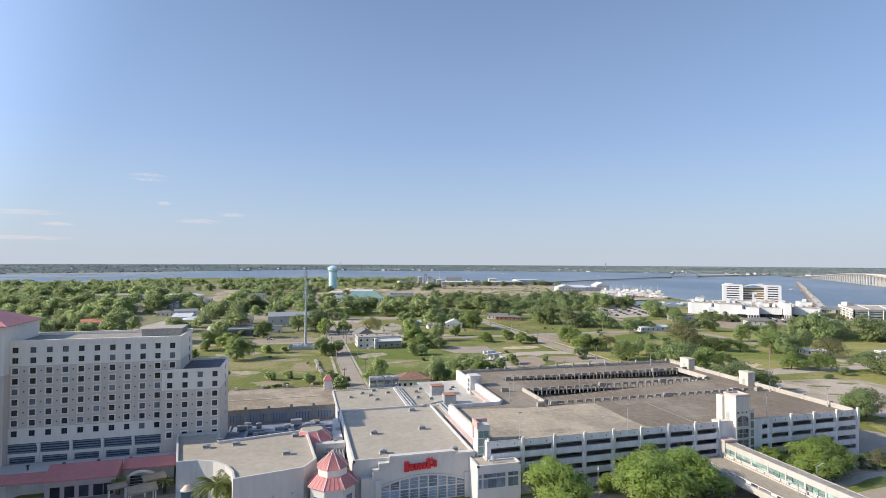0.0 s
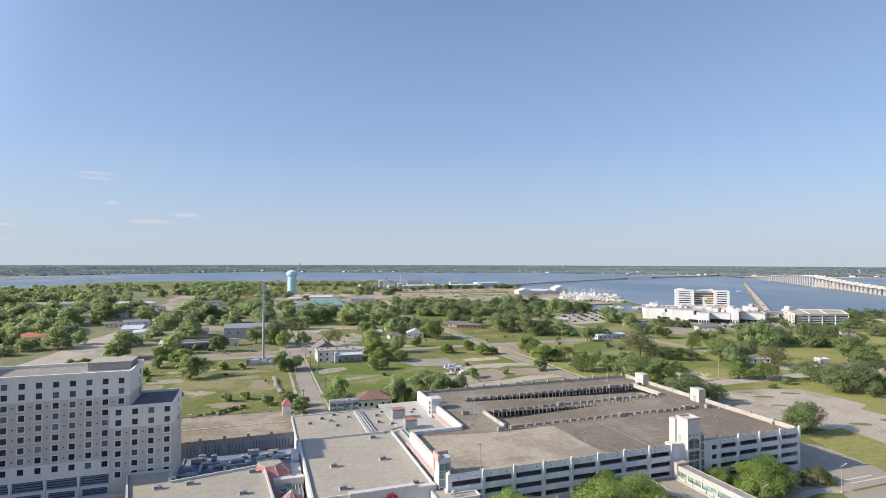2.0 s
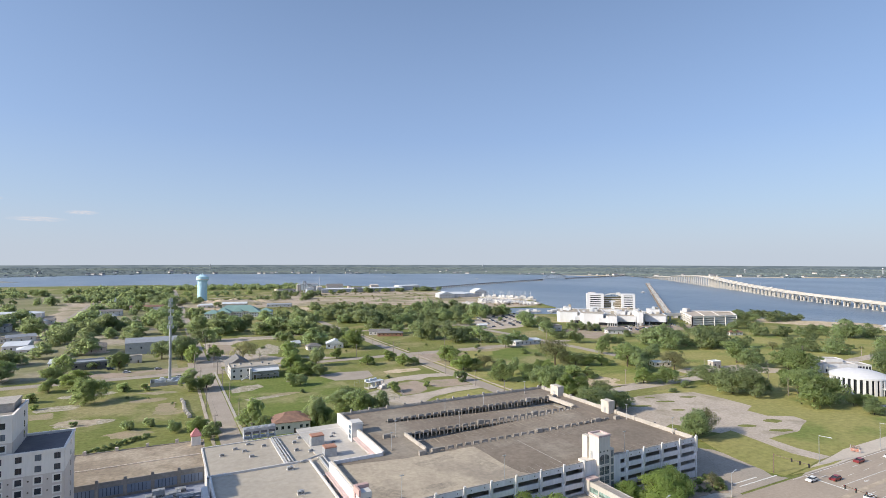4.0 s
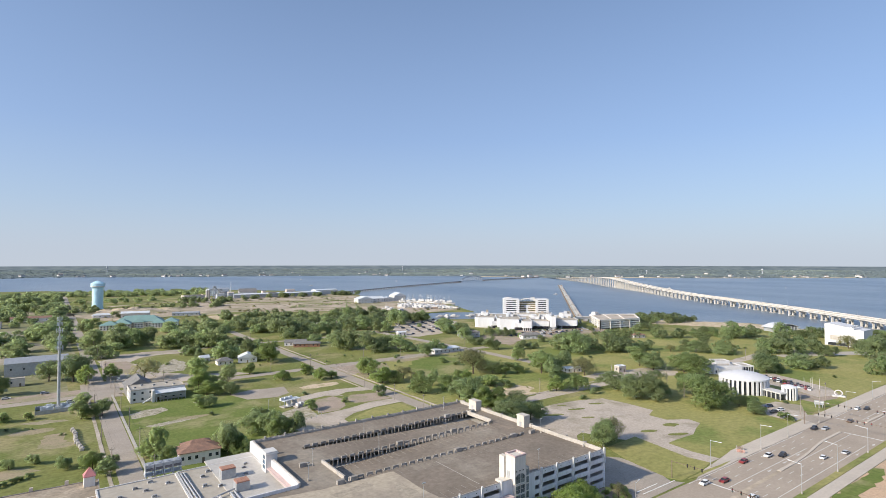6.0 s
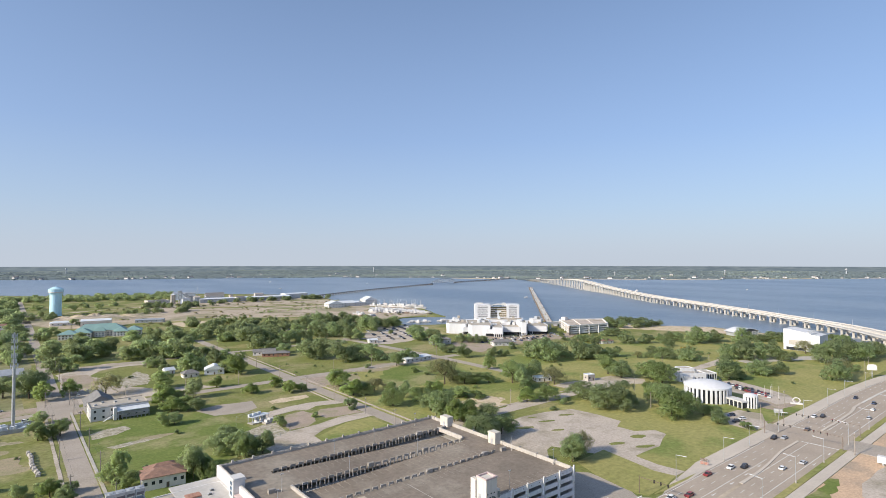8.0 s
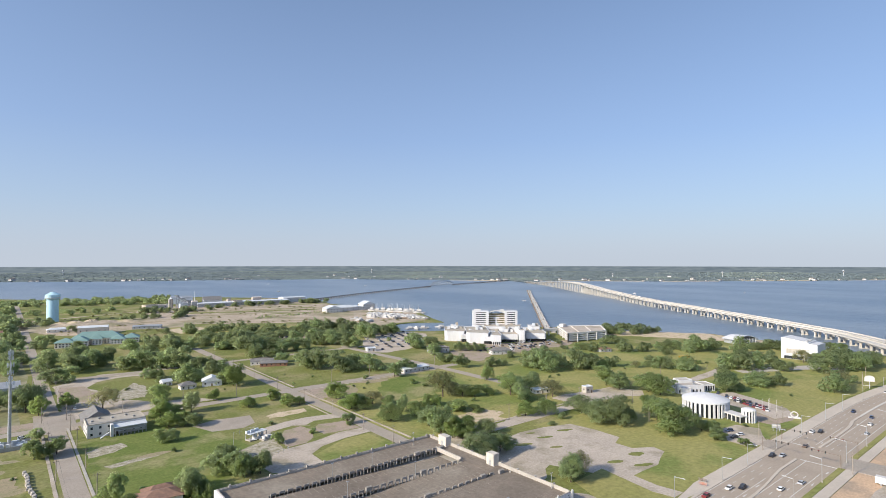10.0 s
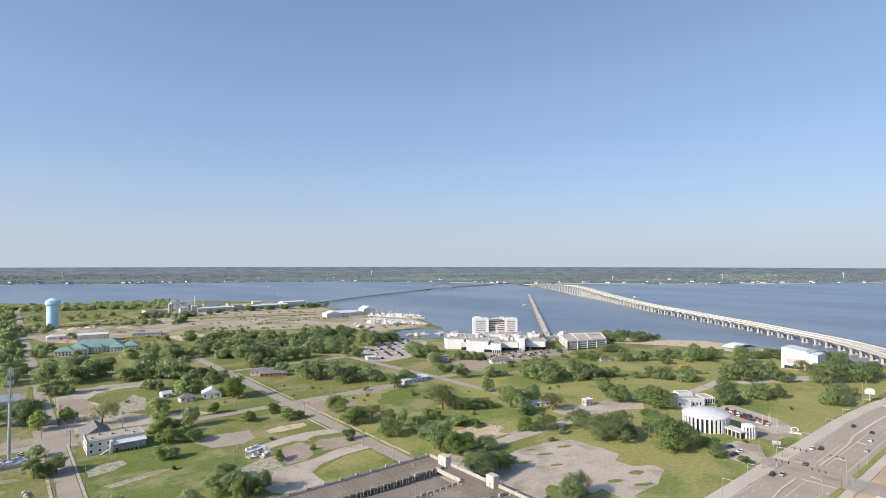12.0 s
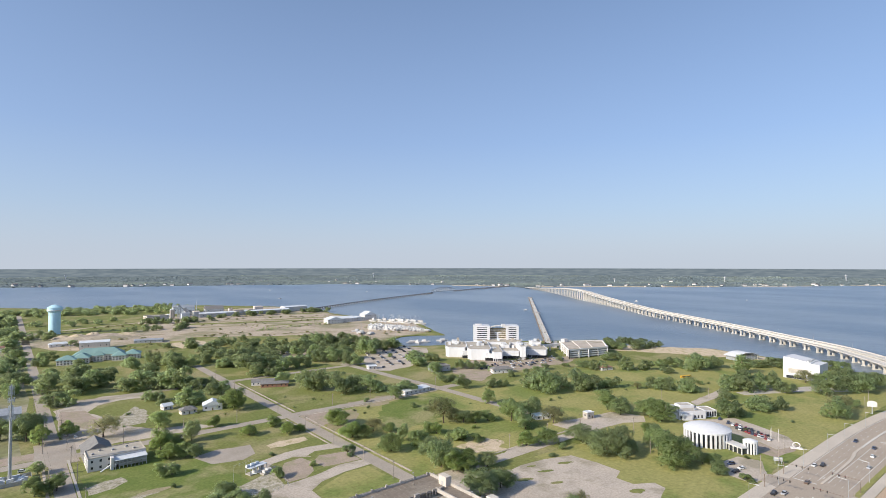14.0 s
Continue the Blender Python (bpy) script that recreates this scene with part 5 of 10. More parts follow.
facade(bm, 122, 205, 0, 13.2, [(a, a + 6.8, z0, z1) for a in (124 + 8.1 * i for i in range(10)) for z0, z1 in LEVELS], 0.45, sd)
part("side_wall", bm, M_GARAGE, garage)
bm = bmesh.new()
bm_box(bm, 44, 44.5, 122.5, 157, 0, 13.2)
part("side_wall", bm, M_GARAGE, garage)
bm = bmesh.new()
bm_box(bm, 60.5, 61, 157, 204.5, 0, 13.4)
part("side_wall", bm, M_GARAGE, garage)
bm = bmesh.new()
bm_box(bm, 44.5, 60.5, 156.6, 157, 0, 13.2)
part("back_wall", bm, M_GARAGE, garage)
bm = bmesh.new()
bm_box(bm, 60.5, 159.1, 204.6, 205, 0, 13.2)
part("back_wall", bm, M_SLAB, garage)
for x in GCOL[1:] + GCOL2[:]:
    bm = bmesh.new()
    bm_box(bm, x - 0.35, x + 0.35, 121.5, 122.0, 8.6 if x < 127 else 8.6, 13.7)
    bm_cyl(bm, x, 121.78, 13.5, 14.0, 0.35, n=10)
    part("pilaster", bm, M_WHITE, garage)
    bm = bmesh.new()
    bm_box(bm, x - 0.3, x + 0.3, 121.8, 122.0, 0, 8.6)
    part("column", bm, M_GARAGE, garage)
for a, b in list(zip(GCOL, GCOL[1:])) + list(zip(GCOL2, GCOL2[1:])):
    for f in (0.25, 0.75):
        bm = bmesh.new()
        x = a + (b - a) * f
        bm_cyl(bm, x, 121.97, 12.35, 12.6, 0.13, n=6)
        part("lamp", bm, M_BLACK, garage)
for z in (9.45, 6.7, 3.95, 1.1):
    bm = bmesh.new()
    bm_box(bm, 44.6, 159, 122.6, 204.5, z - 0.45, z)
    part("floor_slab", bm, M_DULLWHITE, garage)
# added wall close behind the openings, pale like the floors to brighten the levels
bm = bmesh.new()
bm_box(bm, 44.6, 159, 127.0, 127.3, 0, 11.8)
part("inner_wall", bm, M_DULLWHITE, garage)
# roof deck: flat strips at the front and back, two sloping strips between
bm = bmesh.new()
bm_box(bm, 44.5, 159.1, 122.4, 152.6, 11.8, 12.2)
part("deck_front", bm, M_DECK, garage, "stained concrete roof deck")
bm = bmesh.new()
bm_box(bm, 61, 159.1, 189.6, 204.6, 11.8, 12.2)
part("deck_back", bm, M_DECK, garage, "stained concrete roof deck")
bm = bmesh.new()
bm_box(bm, 61, 74.5, 152.6, 189.6, 11.8, 12.2)
bm_box(bm, 44.5, 61, 152.6, 156.6, 11.8, 12.2)
part("deck_west", bm, M_DECK, garage)
bm = bmesh.new()
bm_box(bm, 151, 159.1, 152.6, 189.6, 11.8, 12.2)
part("deck_east", bm, M_DECK, garage)


def ramp(y0, y1, za, zb, label):
    bm = bmesh.new()
    v = [bm.verts.new(p) for p in ((74.5, y0, za - 0.4), (151, y0, zb - 0.4), (151, y1, zb - 0.4), (74.5, y1, za - 0.4), (74.5, y0, za), (151, y0, zb), (151, y1, zb), (74.5, y1, za))]
    for f in ((3, 2, 1, 0), (4, 5, 6, 7), (0, 1, 5, 4), (1, 2, 6, 5), (2, 3, 7, 6), (3, 0, 4, 7)):
        bm.faces.new([v[i] for i in f])
    return part("ramp", bm, M_DECK, garage, label)


ramp(154.4, 170.6, 9.6, 12.15, "sloping parking ramp")
ramp(172.6, 187.6, 12.15, 9.6, "sloping parking ramp")


def rail_line(y, za, zb, x0=74.5, x1=151):
    """A broken barrier: upright panels between posts, along the edge of a deck strip."""
    k = 24
    for i in range(k):
        x = x0 + (x1 - x0) * (i + 0.5) / k
        z = za + (zb - za) * (i + 0.5) / k
        again("barrier", BARRIER, garage, Matrix.Translation((x, y, z)))


bm = bmesh.new()
bm_box(bm, -0.8, 0.8, -0.16, 0.16, 0.28, 1.0)
bm_box(bm, -1.02, -0.8, -0.22, 0.22, -1.6, 1.05)
bm_box(bm, 0.8, 1.02, -0.22, 0.22, -1.6, 1.05)
BARRIER = mesh_of("barrier", bm, M_SLAB)
rail_line(152.8, 12.2, 12.2)
rail_line(171.2, 12.0, 12.2)
rail_line(188.8, 12.2, 12.2)
for x, y0, y1 in ((74.5, 154.4, 171.5), (151, 172.6, 189.6)):
    bm = bmesh.new()
    bm_box(bm, x - 0.3, x + 0.3, y0, y1, 11.6, 13.3)
    part("ramp_wall", bm, M_PAVE, garage)
for x, y in ((72, 152), (76.5, 152.2), (105, 171.4), (118, 153), (130, 171.4), (145, 153), (154, 152), (68, 172), (64, 189), (153, 188), (140, 189)):
    bm = bmesh.new()
    bm_box(bm, x - 1.2, x + 1.2, y - 0.6, y + 0.6, 12.1, 13.5)
    part("wall_block", bm, M_SLAB, garage)
bm = bmesh.new()
for x0, x1, y0, y1, z1 in ((44.5, 159.1, 122.45, 122.75, 13.15), (158.75, 159.1, 122.8, 204.5, 13.6), (61, 159.1, 204.2, 204.55, 13.0), (44.5, 44.9, 122.8, 156.6, 13.6), (61, 61.4, 157, 204, 13.6)):
    bm_box(bm, x0, x1, y0, y1, 12.2, z1)
part("parapet", bm, M_PAVE, garage)
for i in range(13):
    bm = bmesh.new()
    x = 66 + i * 7.6
    bm_box(bm, x - 0.35, x + 0.35, 204.1, 204.7, 12.2, 14.0)
    part("parapet_post", bm, M_PAVE, garage)
for y in range(130, 204, 9):
    bm = bmesh.new()
    bm_box(bm, 158.6, 159.7, y - 0.3, y + 0.3, 12.2, 13.9)
    part("parapet_post", bm, M_PAVE, garage)
# parking lines on the roof
for y0, y1, x0, x1, z in ((125, 129.5, 47, 108, 12.205), (146.5, 151.5, 70, 150, 12.205), (190.5, 195.5, 78, 156, 12.205), (199, 203.5, 66, 156, 12.205), (124, 129, 126, 156, 12.205)):
    k = int((x1 - x0) / 2.7)
    bm = bmesh.new()
    for i in range(k):
        bm_box(bm, x0 + i * 2.7, x0 + i * 2.7 + 0.12, y0, y1, z - 0.02, z)
    tagged(part("line_marking", bm, M_FADED, garage), kind="stuff")
for y0, y1, sgn in ((155.2, 159.5, 1), (165.5, 170, 1), (173.3, 177.5, -1), (182.5, 187, -1)):
    bm = bmesh.new()
    for i in range(27):
        x = 77 + i * 2.7
        f = (x - 74.5) / 76.5
        z = (9.6 + 2.55 * f if sgn > 0 else 12.15 - 2.55 * f) + 0.01
        bm_box(bm, x, x + 0.12, y0, y1, z - 0.02, z + 0.03)
    tagged(part("line_marking", bm, M_FADED, garage), kind="stuff")
bm = bmesh.new()
bm_box(bm, 106, 106.25, 127, 150, 12.19, 12.21)
part("deck_joint", bm, M_PAVE, garage)
bm = bmesh.new()
bm_prism(bm, uneven([(45.5, 123.5), (94, 123.3), (91, 127), (90, 136), (90, 151), (66, 151.5), (45.5, 155)], 3.5, 0.35, 2), 12.19, 12.207)
part("worn_deck", bm, M_WORN, garage, "pale worn patch of the roof deck")
for i, pts in enumerate(([(45.8, 124), (55, 124.2), (57, 130), (51, 137), (47, 146), (45.8, 146)], [(60, 126), (71, 127.5), (70, 131), (61, 130)], [(68, 143), (80, 145.5), (79, 148.5), (66, 147)], [(84, 131), (88, 133), (87, 143), (83.5, 140)])):
    bm = bmesh.new()
    bm_prism(bm, uneven(pts, 1.6, 0.45, 30 + i), 12.20, 12.212)
    bmesh.ops.recalc_face_normals(bm, faces=bm.faces)
    part("stain", bm, M_STAIN, garage, "dark stain on the roof deck")


M_STAIRPINK = mat("faded_pink_stucco", (0.58, 0.525, 0.455), (0.50, 0.45, 0.39), rough=0.85, scale=0.3, fine=1.5, amount=0.4, streak=True)


def deck_house(x, y, w, d, z1):
    bm = bmesh.new()
    bm_box(bm, x - w / 2, x + w / 2, y - d / 2, y + d / 2, 12.2, z1)
    bm_box(bm, x - w / 2 - 0.15, x + w / 2 + 0.15, y - d / 2 - 0.15, y + d / 2 + 0.15, z1 - 0.5, z1 - 0.25)
    h = part("stair_house", bm, M_STAIRPINK, garage)
    bm = bmesh.new()
    bm_box(bm, x - w / 2 - 0.05, x - w / 2 + 0.02, y - 0.55, y + 0.55, 12.25, 14.3)
    part("door", bm, M_METAL, h)


deck_house(157.7, 191.5, 3.2, 5.2, 16.5)
deck_house(157.8, 160.6, 3.2, 4.2, 17.0)
# front stair tower
M_TOWERCREAM = mat("weathered_cream_stucco", (0.64, 0.59, 0.52), (0.57, 0.525, 0.46), rough=0.85, scale=0.12, fine=1.2, amount=0.35, streak=True)
bm = bmesh.new()
bm_box(bm, 115.0, 119.5, 120.8, 125.0, 0, 20.0)
bm_box(bm, 119.5, 121.6, 121.4, 124.6, 0, 15.8)
bm_box(bm, 114.3, 115.8, 125.0, 127.2, 0, 19.4)
bm_box(bm, 111.6, 115.0, 122.3, 126.0, 0, 12.9)
tower = part("stair_tower", bm, M_TOWERCREAM, garage, "tall white stair tower with arched windows")
bm = bmesh.new()
for x0, x1, y0, y1 in ((114.8, 119.7, 120.6, 121.1), (114.8, 115.3, 121.1, 125.2), (119.2, 119.7, 121.1, 125.2), (115.3, 119.2, 124.7, 125.2)):
    bm_box(bm, x0, x1, y0, y1, 20.0, 20.5)
part("cornice", bm, M_LEDGE, tower)
def slab_xz(bm, pts, y0, y1):
    a = [bm.verts.new((x, y0, z)) for x, z in pts]
    b = [bm.verts.new((x, y1, z)) for x, z in pts]
    bm.faces.new(a)
    bm.faces.new(b[::-1])
    for i in range(len(pts)):
        bm.faces.new((a[i], b[i], b[(i + 1) % len(pts)], a[(i + 1) % len(pts)]))
    bmesh.ops.recalc_face_normals(bm, faces=bm.faces)


# two columns of small-paned windows, the top one arched
for i in range(4):
    x0 = 115.35 + i * 0.87 + (0.22 if i > 1 else 0)
    for z in (3.2, 4.4, 6.0, 7.2, 8.9, 10.1, 12.0, 13.15):
        drop = (0.7, 0.12, 0.12, 0.7)[i] if z > 13 else 0.0
        left, right = (drop, 0.12 if drop else 0.0) if i < 2 else (0.12 if drop else 0.0, drop)
        if i in (1, 2) and drop:
            left, right = (0.12, 0.0) if i == 1 else (0.0, 0.12)
        top = z + 1.07 + (0.55 if z > 13 else 0.0)
        bm = bmesh.new()
        slab_xz(bm, [(x0, z), (x0 + 0.76, z), (x0 + 0.76, top - right), (x0, top - left)], 120.7, 120.82)
        part("pane", bm, M_GREYGLASS, tower, "grey window pane")
bm = bmesh.new()
for z in (2.9, 5.6, 8.45, 11.5):
    bm_box(bm, 115.1, 119.2, 120.62, 120.82, z, z + 0.22)
part("sill", bm, M_DULLWHITE, tower, "white window ledges")
for i in range(3):
    bm = bmesh.new()
    bm_box(bm, 115.4 + i * 1.4, 115.8 + i * 1.4, 120.7, 120.82, 15.5, 15.9)
    part("vent", bm, M_BLACK, tower)
for j in range(5):
    bm = bmesh.new()
    bm_box(bm, 120.4, 121.3, 121.28, 121.42, 4.2 + j * 2.3, 6.0 + j * 2.3)
    part("pane", bm, M_GREYGLASS, tower)
bm = bmesh.new()
bm_box(bm, 114.92, 115.0, 123.2, 124.3, 13.0, 15.2)
part("door", bm, M_METAL, tower)
# corner tower beside the hall
M_TOWERPINK = mat("salmon_paint", (0.50, 0.345, 0.315), (0.44, 0.30, 0.275), rough=0.7, scale=0.3, fine=1.5, amount=0.3)
bm = bmesh.new()
bm_box(bm, 42.3, 45.4, 124.5, 128, 0, 16.6)
tower2 = part("corner_tower", bm, M_WHITE, garage)
bm = bmesh.new()
bm_box(bm, 42.1, 45.6, 127.2, 128.4, 12.8, 17.4)
bm_box(bm, 42.1, 42.6, 124.3, 127.2, 15.8, 17.4)
part("tower_cap", bm, M_TOWERPINK, tower2, "pink painted tower top")
for j in range(5):
    for i in range(2):
        bm = bmesh.new()
        bm_box(bm, 42.5 + i * 1.35, 43.7 + i * 1.35, 124.38, 124.52, 6.0 + j * 1.9, 7.6 + j * 1.9)
        part("pane", bm, M_GREENGLASS, tower2)
# tower at the back corner by the casino roofs
bm = bmesh.new()
bm_box(bm, 58.7, 62.6, 181, 185.4, 0, 16.0)
bm_box(bm, 58.4, 62.9, 180.7, 185.7, 15.2, 15.5)
tower3 = part("lift_tower", bm, M_WHITE, garage)
for j in range(3):
    for i in range(2):
        bm = bmesh.new()
        bm_box(bm, 58.6, 58.72, 182.0 + i * 1.1, 182.9 + i * 1.1, 10.4 + j * 1.6, 11.6 + j * 1.6)
        part("pane", bm, M_BLUEGLASS, tower3)
for y0, y1 in ((157.6, 180.4),):
    bm = bmesh.new()
    bm_box(bm, 58.8, 60.5, y0, y1, 10.8, 11.2)
    part("ledge", bm, M_LEDGE, garage, "pink painted ledge")
bm = bmesh.new()
bm_box(bm, 42.8, 44.0, 130, 156.8, 9.9, 10.4)
part("ledge", bm, M_LEDGE, garage, "pink painted ledge")


def deck_lamp(x, y, z, h=7.5):
    t = thing("lamp_post", x, y, z, 0, "slim grey lamp post on the garage roof", "lamp post", "garage lamp posts")
    bm = bmesh.new()
    bm_cyl(bm, 0, 0, 0, h, 0.09, 0.06, 6)
    part("pole", bm, M_METAL, t)
    bm = bmesh.new()
    bm_box(bm, -0.55, 0.55, -0.16, 0.16, h, h + 0.2)
    part("lamp_head", bm, M_METAL, t, bevel=0.04)
    bm = bmesh.new()
    bm_cyl(bm, 0, 0, 0, 0.7, 0.28, n=8)
    part("base", bm, M_PAVE, t)
    return t


for x, y in ((52.9, 123.6), (83.1, 123.3), (65, 160), (71, 171), (100, 190), (118, 190), (96, 171), (126, 171), (128, 123.4), (158, 130), (157, 150), (146, 200)):
    deck_lamp(x, y, 12.2, 7.0 if y < 125 else 5.5)

# ---- covered walkway and ramp over the highway ----
skyway = thing("covered_walkway", 111.7, 121.2, 0, 180, "white covered walkway with green glazing over the road", "walkway")
# its own y axis runs from the garage towards the highway
L = 118.0
bm = bmesh.new()
bm_box(bm, -1.5, 1.5, 0, L, 4.2, 4.6)
part("floor", bm, M_WHITE, skyway)
bm = bmesh.new()
for s in (-1.5, 1.25):
    bm_box(bm, s, s + 0.25, 0, L, 7.9, 8.5)
part("roof_edge", bm, M_DULLWHITE, skyway, "white roof edge beams")
bm = bmesh.new()
bm_box(bm, -1.25, 1.25, 0, L, 8.2, 8.42)
part("roof", bm, M_SLAB, skyway, "grey flat roof strip")
for s in (-1.38, 1.38):
    bm = bmesh.new()
    bm_box(bm, s - 0.1, s + 0.1, 0, L, 4.6, 5.42)
    bm_box(bm, s - 0.1, s + 0.1, 0, L, 7.1, 7.9)
    part("side_panel", bm, M_DULLWHITE, skyway)
    for i in range(24):
        bm = bmesh.new()
        y = i * 4.95
        bm_box(bm, s - 0.14, s + 0.14, y, y + 0.4, 4.6, 8.6)
        part("post", bm, M_DULLWHITE, skyway)
        for j in range(3):
            for z0, z1 in ((5.44, 6.22), (6.30, 7.08)):
                bm = bmesh.new()
                bm_box(bm, s - 0.05, s + 0.05, y + 0.5 + j * 1.48, y + 0.5 + j * 1.48 + 1.38, z0, z1)
                part("pane", bm, M_TEALGLASS, skyway, "green glass pane")
for i in range(9):
    y = 6 + i * 13.5
    bm = bmesh.new()
    bm_cyl(bm, 0, y, 0, 4.2, 0.5, n=12)
    part("pier", bm, M_WHITE, skyway)
bm = bmesh.new()
bm_box(bm, -1.75, 1.75, -0.4, 1.8, 4.2, 8.7)
part("head_house", bm, M_DULLWHITE, skyway)
bm = bmesh.new()
bm_box(bm, -1.9, 1.9, -0.5, 1.95, 8.7, 9.15)
part("cap", bm, M_LEDGE, skyway, "pink painted cap")
rampway = thing("vehicle_ramp", 105.8, 121.4, 0, 180, "pale concrete vehicle ramp with low white railings", "ramp")
bm = bmesh.new()
bm_box(bm, -4.1, 4.1, 0, 112, 3.8, 4.55)
part("deck", bm, M_ROAD, rampway, "worn brown asphalt deck")
for s in (-4.2, 4.2):
    bm = bmesh.new()
    bm_box(bm, s - 0.2, s + 0.2, 0, 112, 3.4, 4.9)
    part("edge_beam", bm, M_DULLWHITE, rampway)
    bm = bmesh.new()
    bm_box(bm, s - 0.08, s + 0.08, 0, 112, 5.6, 5.75)
    part("rail", bm, M_WHITE, rampway)
    for i in range(32):
        bm = bmesh.new()
        bm_box(bm, s - 0.12, s + 0.12, i * 3.5, i * 3.5 + 1.2 * (i % 2) + 0.25, 5.1, 5.75)
        part("rail_post", bm, M_WHITE, rampway)
for i in range(8):
    for s in (-2.8, 3.2):
        bm = bmesh.new()
        bm_cyl(bm, s, 7 + i * 14, 0, 3.9, 0.55, n=12)
        part("pier", bm, M_PAVE, rampway)

# ---- houses and halls between the casino and the lake ----
def house(name, x, y, w, d, h, rise, turn, wall, roof, label, form="gable", cols=3, floors=1, along="x", category="house", group="", chimney=False):
    """A small building: walls, roof, a door and its windows, each a part."""
    t = thing(name, x, y, 0, turn, label, category, group)
    bm = bmesh.new()
    bm_box(bm, -w / 2, w / 2, -d / 2, d / 2, 0, h)
    if form == "gable":
        k = 1 if along == "x" else 0
        if along == "x":
            for s in (-w / 2, w / 2):
                bm.faces.new([bm.verts.new(p) for p in ((s, -d / 2, h), (s, d / 2, h), (s, 0, h + rise * 0.95))])
        else:
            for s in (-d / 2, d / 2):
                bm.faces.new([bm.verts.new(p) for p in ((-w / 2, s, h), (w / 2, s, h), (0, s, h + rise * 0.95))])
    part("wall", bm, wall, t)
    bm = bmesh.new()
    if form == "gable":
        bm_gable(bm, -w / 2, w / 2, -d / 2, d / 2, h + 0.02, h + rise, along)
    elif form == "hip":
        bm_hip(bm, -w / 2, w / 2, -d / 2, d / 2, h + 0.02, h + rise, 0.6)
    else:
        for x0, x1, y0, y1 in ((-w / 2, w / 2, -d / 2, -d / 2 + 0.3), (-w / 2, w / 2, d / 2 - 0.3, d / 2), (-w / 2, -w / 2 + 0.3, -d / 2 + 0.3, d / 2 - 0.3), (w / 2 - 0.3, w / 2, -d / 2 + 0.3, d / 2 - 0.3)):
            bm_box(bm, x0, x1, y0, y1, h, h + rise)
        bm_box(bm, -w / 2 + 0.2, w / 2 - 0.2, -d / 2 + 0.2, d / 2 - 0.2, h, h + 0.08)
    part("roof", bm, roof, t)
    if chimney:
        bm = bmesh.new()
        bm_box(bm, w * 0.2, w * 0.2 + 0.7, -0.4, 0.4, h, h + rise + 0.8)
        part("chimney", bm, M_BRICK, t)
    for f in range(floors):
        zc = (h / floors) * (f + 0.55)
        for i in range(cols):
            xc = -w / 2 + w * (i + 0.5) / cols
            if f == 0 and i == cols // 2 and cols > 1:
                bm = bmesh.new()
                bm_box(bm, xc - 0.5, xc + 0.5, -d / 2 - 0.06, -d / 2 + 0.02, 0, 2.1)
                part("door", bm, M_WOOD, t)
                continue
            bm = bmesh.new()
            bm_box(bm, xc - 0.55, xc + 0.55, -d / 2 - 0.05, -d / 2 + 0.02, zc - 0.65, zc + 0.65)
            part("window", bm, M_GLASS, t)
        for i in range(max(1, int(d / 4))):
            yc = -d / 2 + d * (i + 0.5) / max(1, int(d / 4))
            bm = bmesh.new()
            bm_box(bm, -w / 2 - 0.05, -w / 2 + 0.02, yc - 0.5, yc + 0.5, zc - 0.6, zc + 0.6)
            part("window", bm, M_GLASS, t)
    return t


# white two-storey building with an outside stair
wb = house("office_building", 51, 357, 28, 17, 6.8, 0.5, 0, M_WHITE, M_ROOF, "white two-storey building with flat roof and outside stair", "flat", 7, 2, category="building")
bm = bmesh.new()
bm_gable(bm, -14.4, 0, 8.8, 27, 5.4, 10.2, "y")
bm_box(bm, -14, -0.4, 8.5, 26.6, 0, 5.4)
for yy in (8.6, 26.5):
    bm.faces.new([bm.verts.new(q) for q in ((-14, yy, 5.4), (-0.4, yy, 5.4), (-7.2, yy, 9.9))])
part("gable_wing", bm, M_SHINGLE, wb, "grey shingled gable wing")
bm = bmesh.new()
v = [bm.verts.new(q) for q in ((-2, -8.55, 5.9), (14, -8.55, 5.9), (14, -13.2, 4.9), (-2, -13.2, 4.9), (-2, -8.55, 5.6), (14, -8.55, 5.6), (14, -13.2, 4.6), (-2, -13.2, 4.6))]
for f in ((0, 1, 2, 3), (7, 6, 5, 4), (0, 4, 5, 1), (1, 5, 6, 2), (2, 6, 7, 3), (3, 7, 4, 0)):
    bm.faces.new([v[i] for i in f])
bmesh.ops.recalc_face_normals(bm, faces=bm.faces)
part("porch_roof", bm, M_PALEMETAL, wb, "sloping pale metal porch roof")
bm = bmesh.new()
bm_box(bm, -1.6, 13.6, -12.8, -8.6, 2.7, 2.9)
part("gallery", bm, M_WHITE, wb)
bm = bmesh.new()
bm_box(bm, -1.6, 13.6, -12.8, -12.7, 3.6, 3.75)
part("gallery_rail", bm, M_WHITE, wb)
for i in range(9):
    bm = bmesh.new()
    bm_box(bm, -1.6 + i * 1.88, -1.35 + i * 1.88, -12.85, -12.6, 0, 4.7)
    part("gallery_post", bm, M_WHITE, wb)
bm = bmesh.new()
bm_box(bm, -3.6, -2.2, -12.4, -8.6, 0, 6.6)
part("stair_tower", bm, M_WHITE, wb, "narrow white stair tower")
bm = bmesh.new()
bm_beam(bm, (-8.4, -12.0, 0.2), (-3.4, -12.0, 3.1), 1.1, 0.3)
part("stair", bm, M_PALEMETAL, wb)
for x, y in ((40, 356), (44, 361), (50, 358), (57, 360), (60, 354)):
    rooftop_unit(x, y, 6.85, 1.3, 1.0, 0.8, 15)
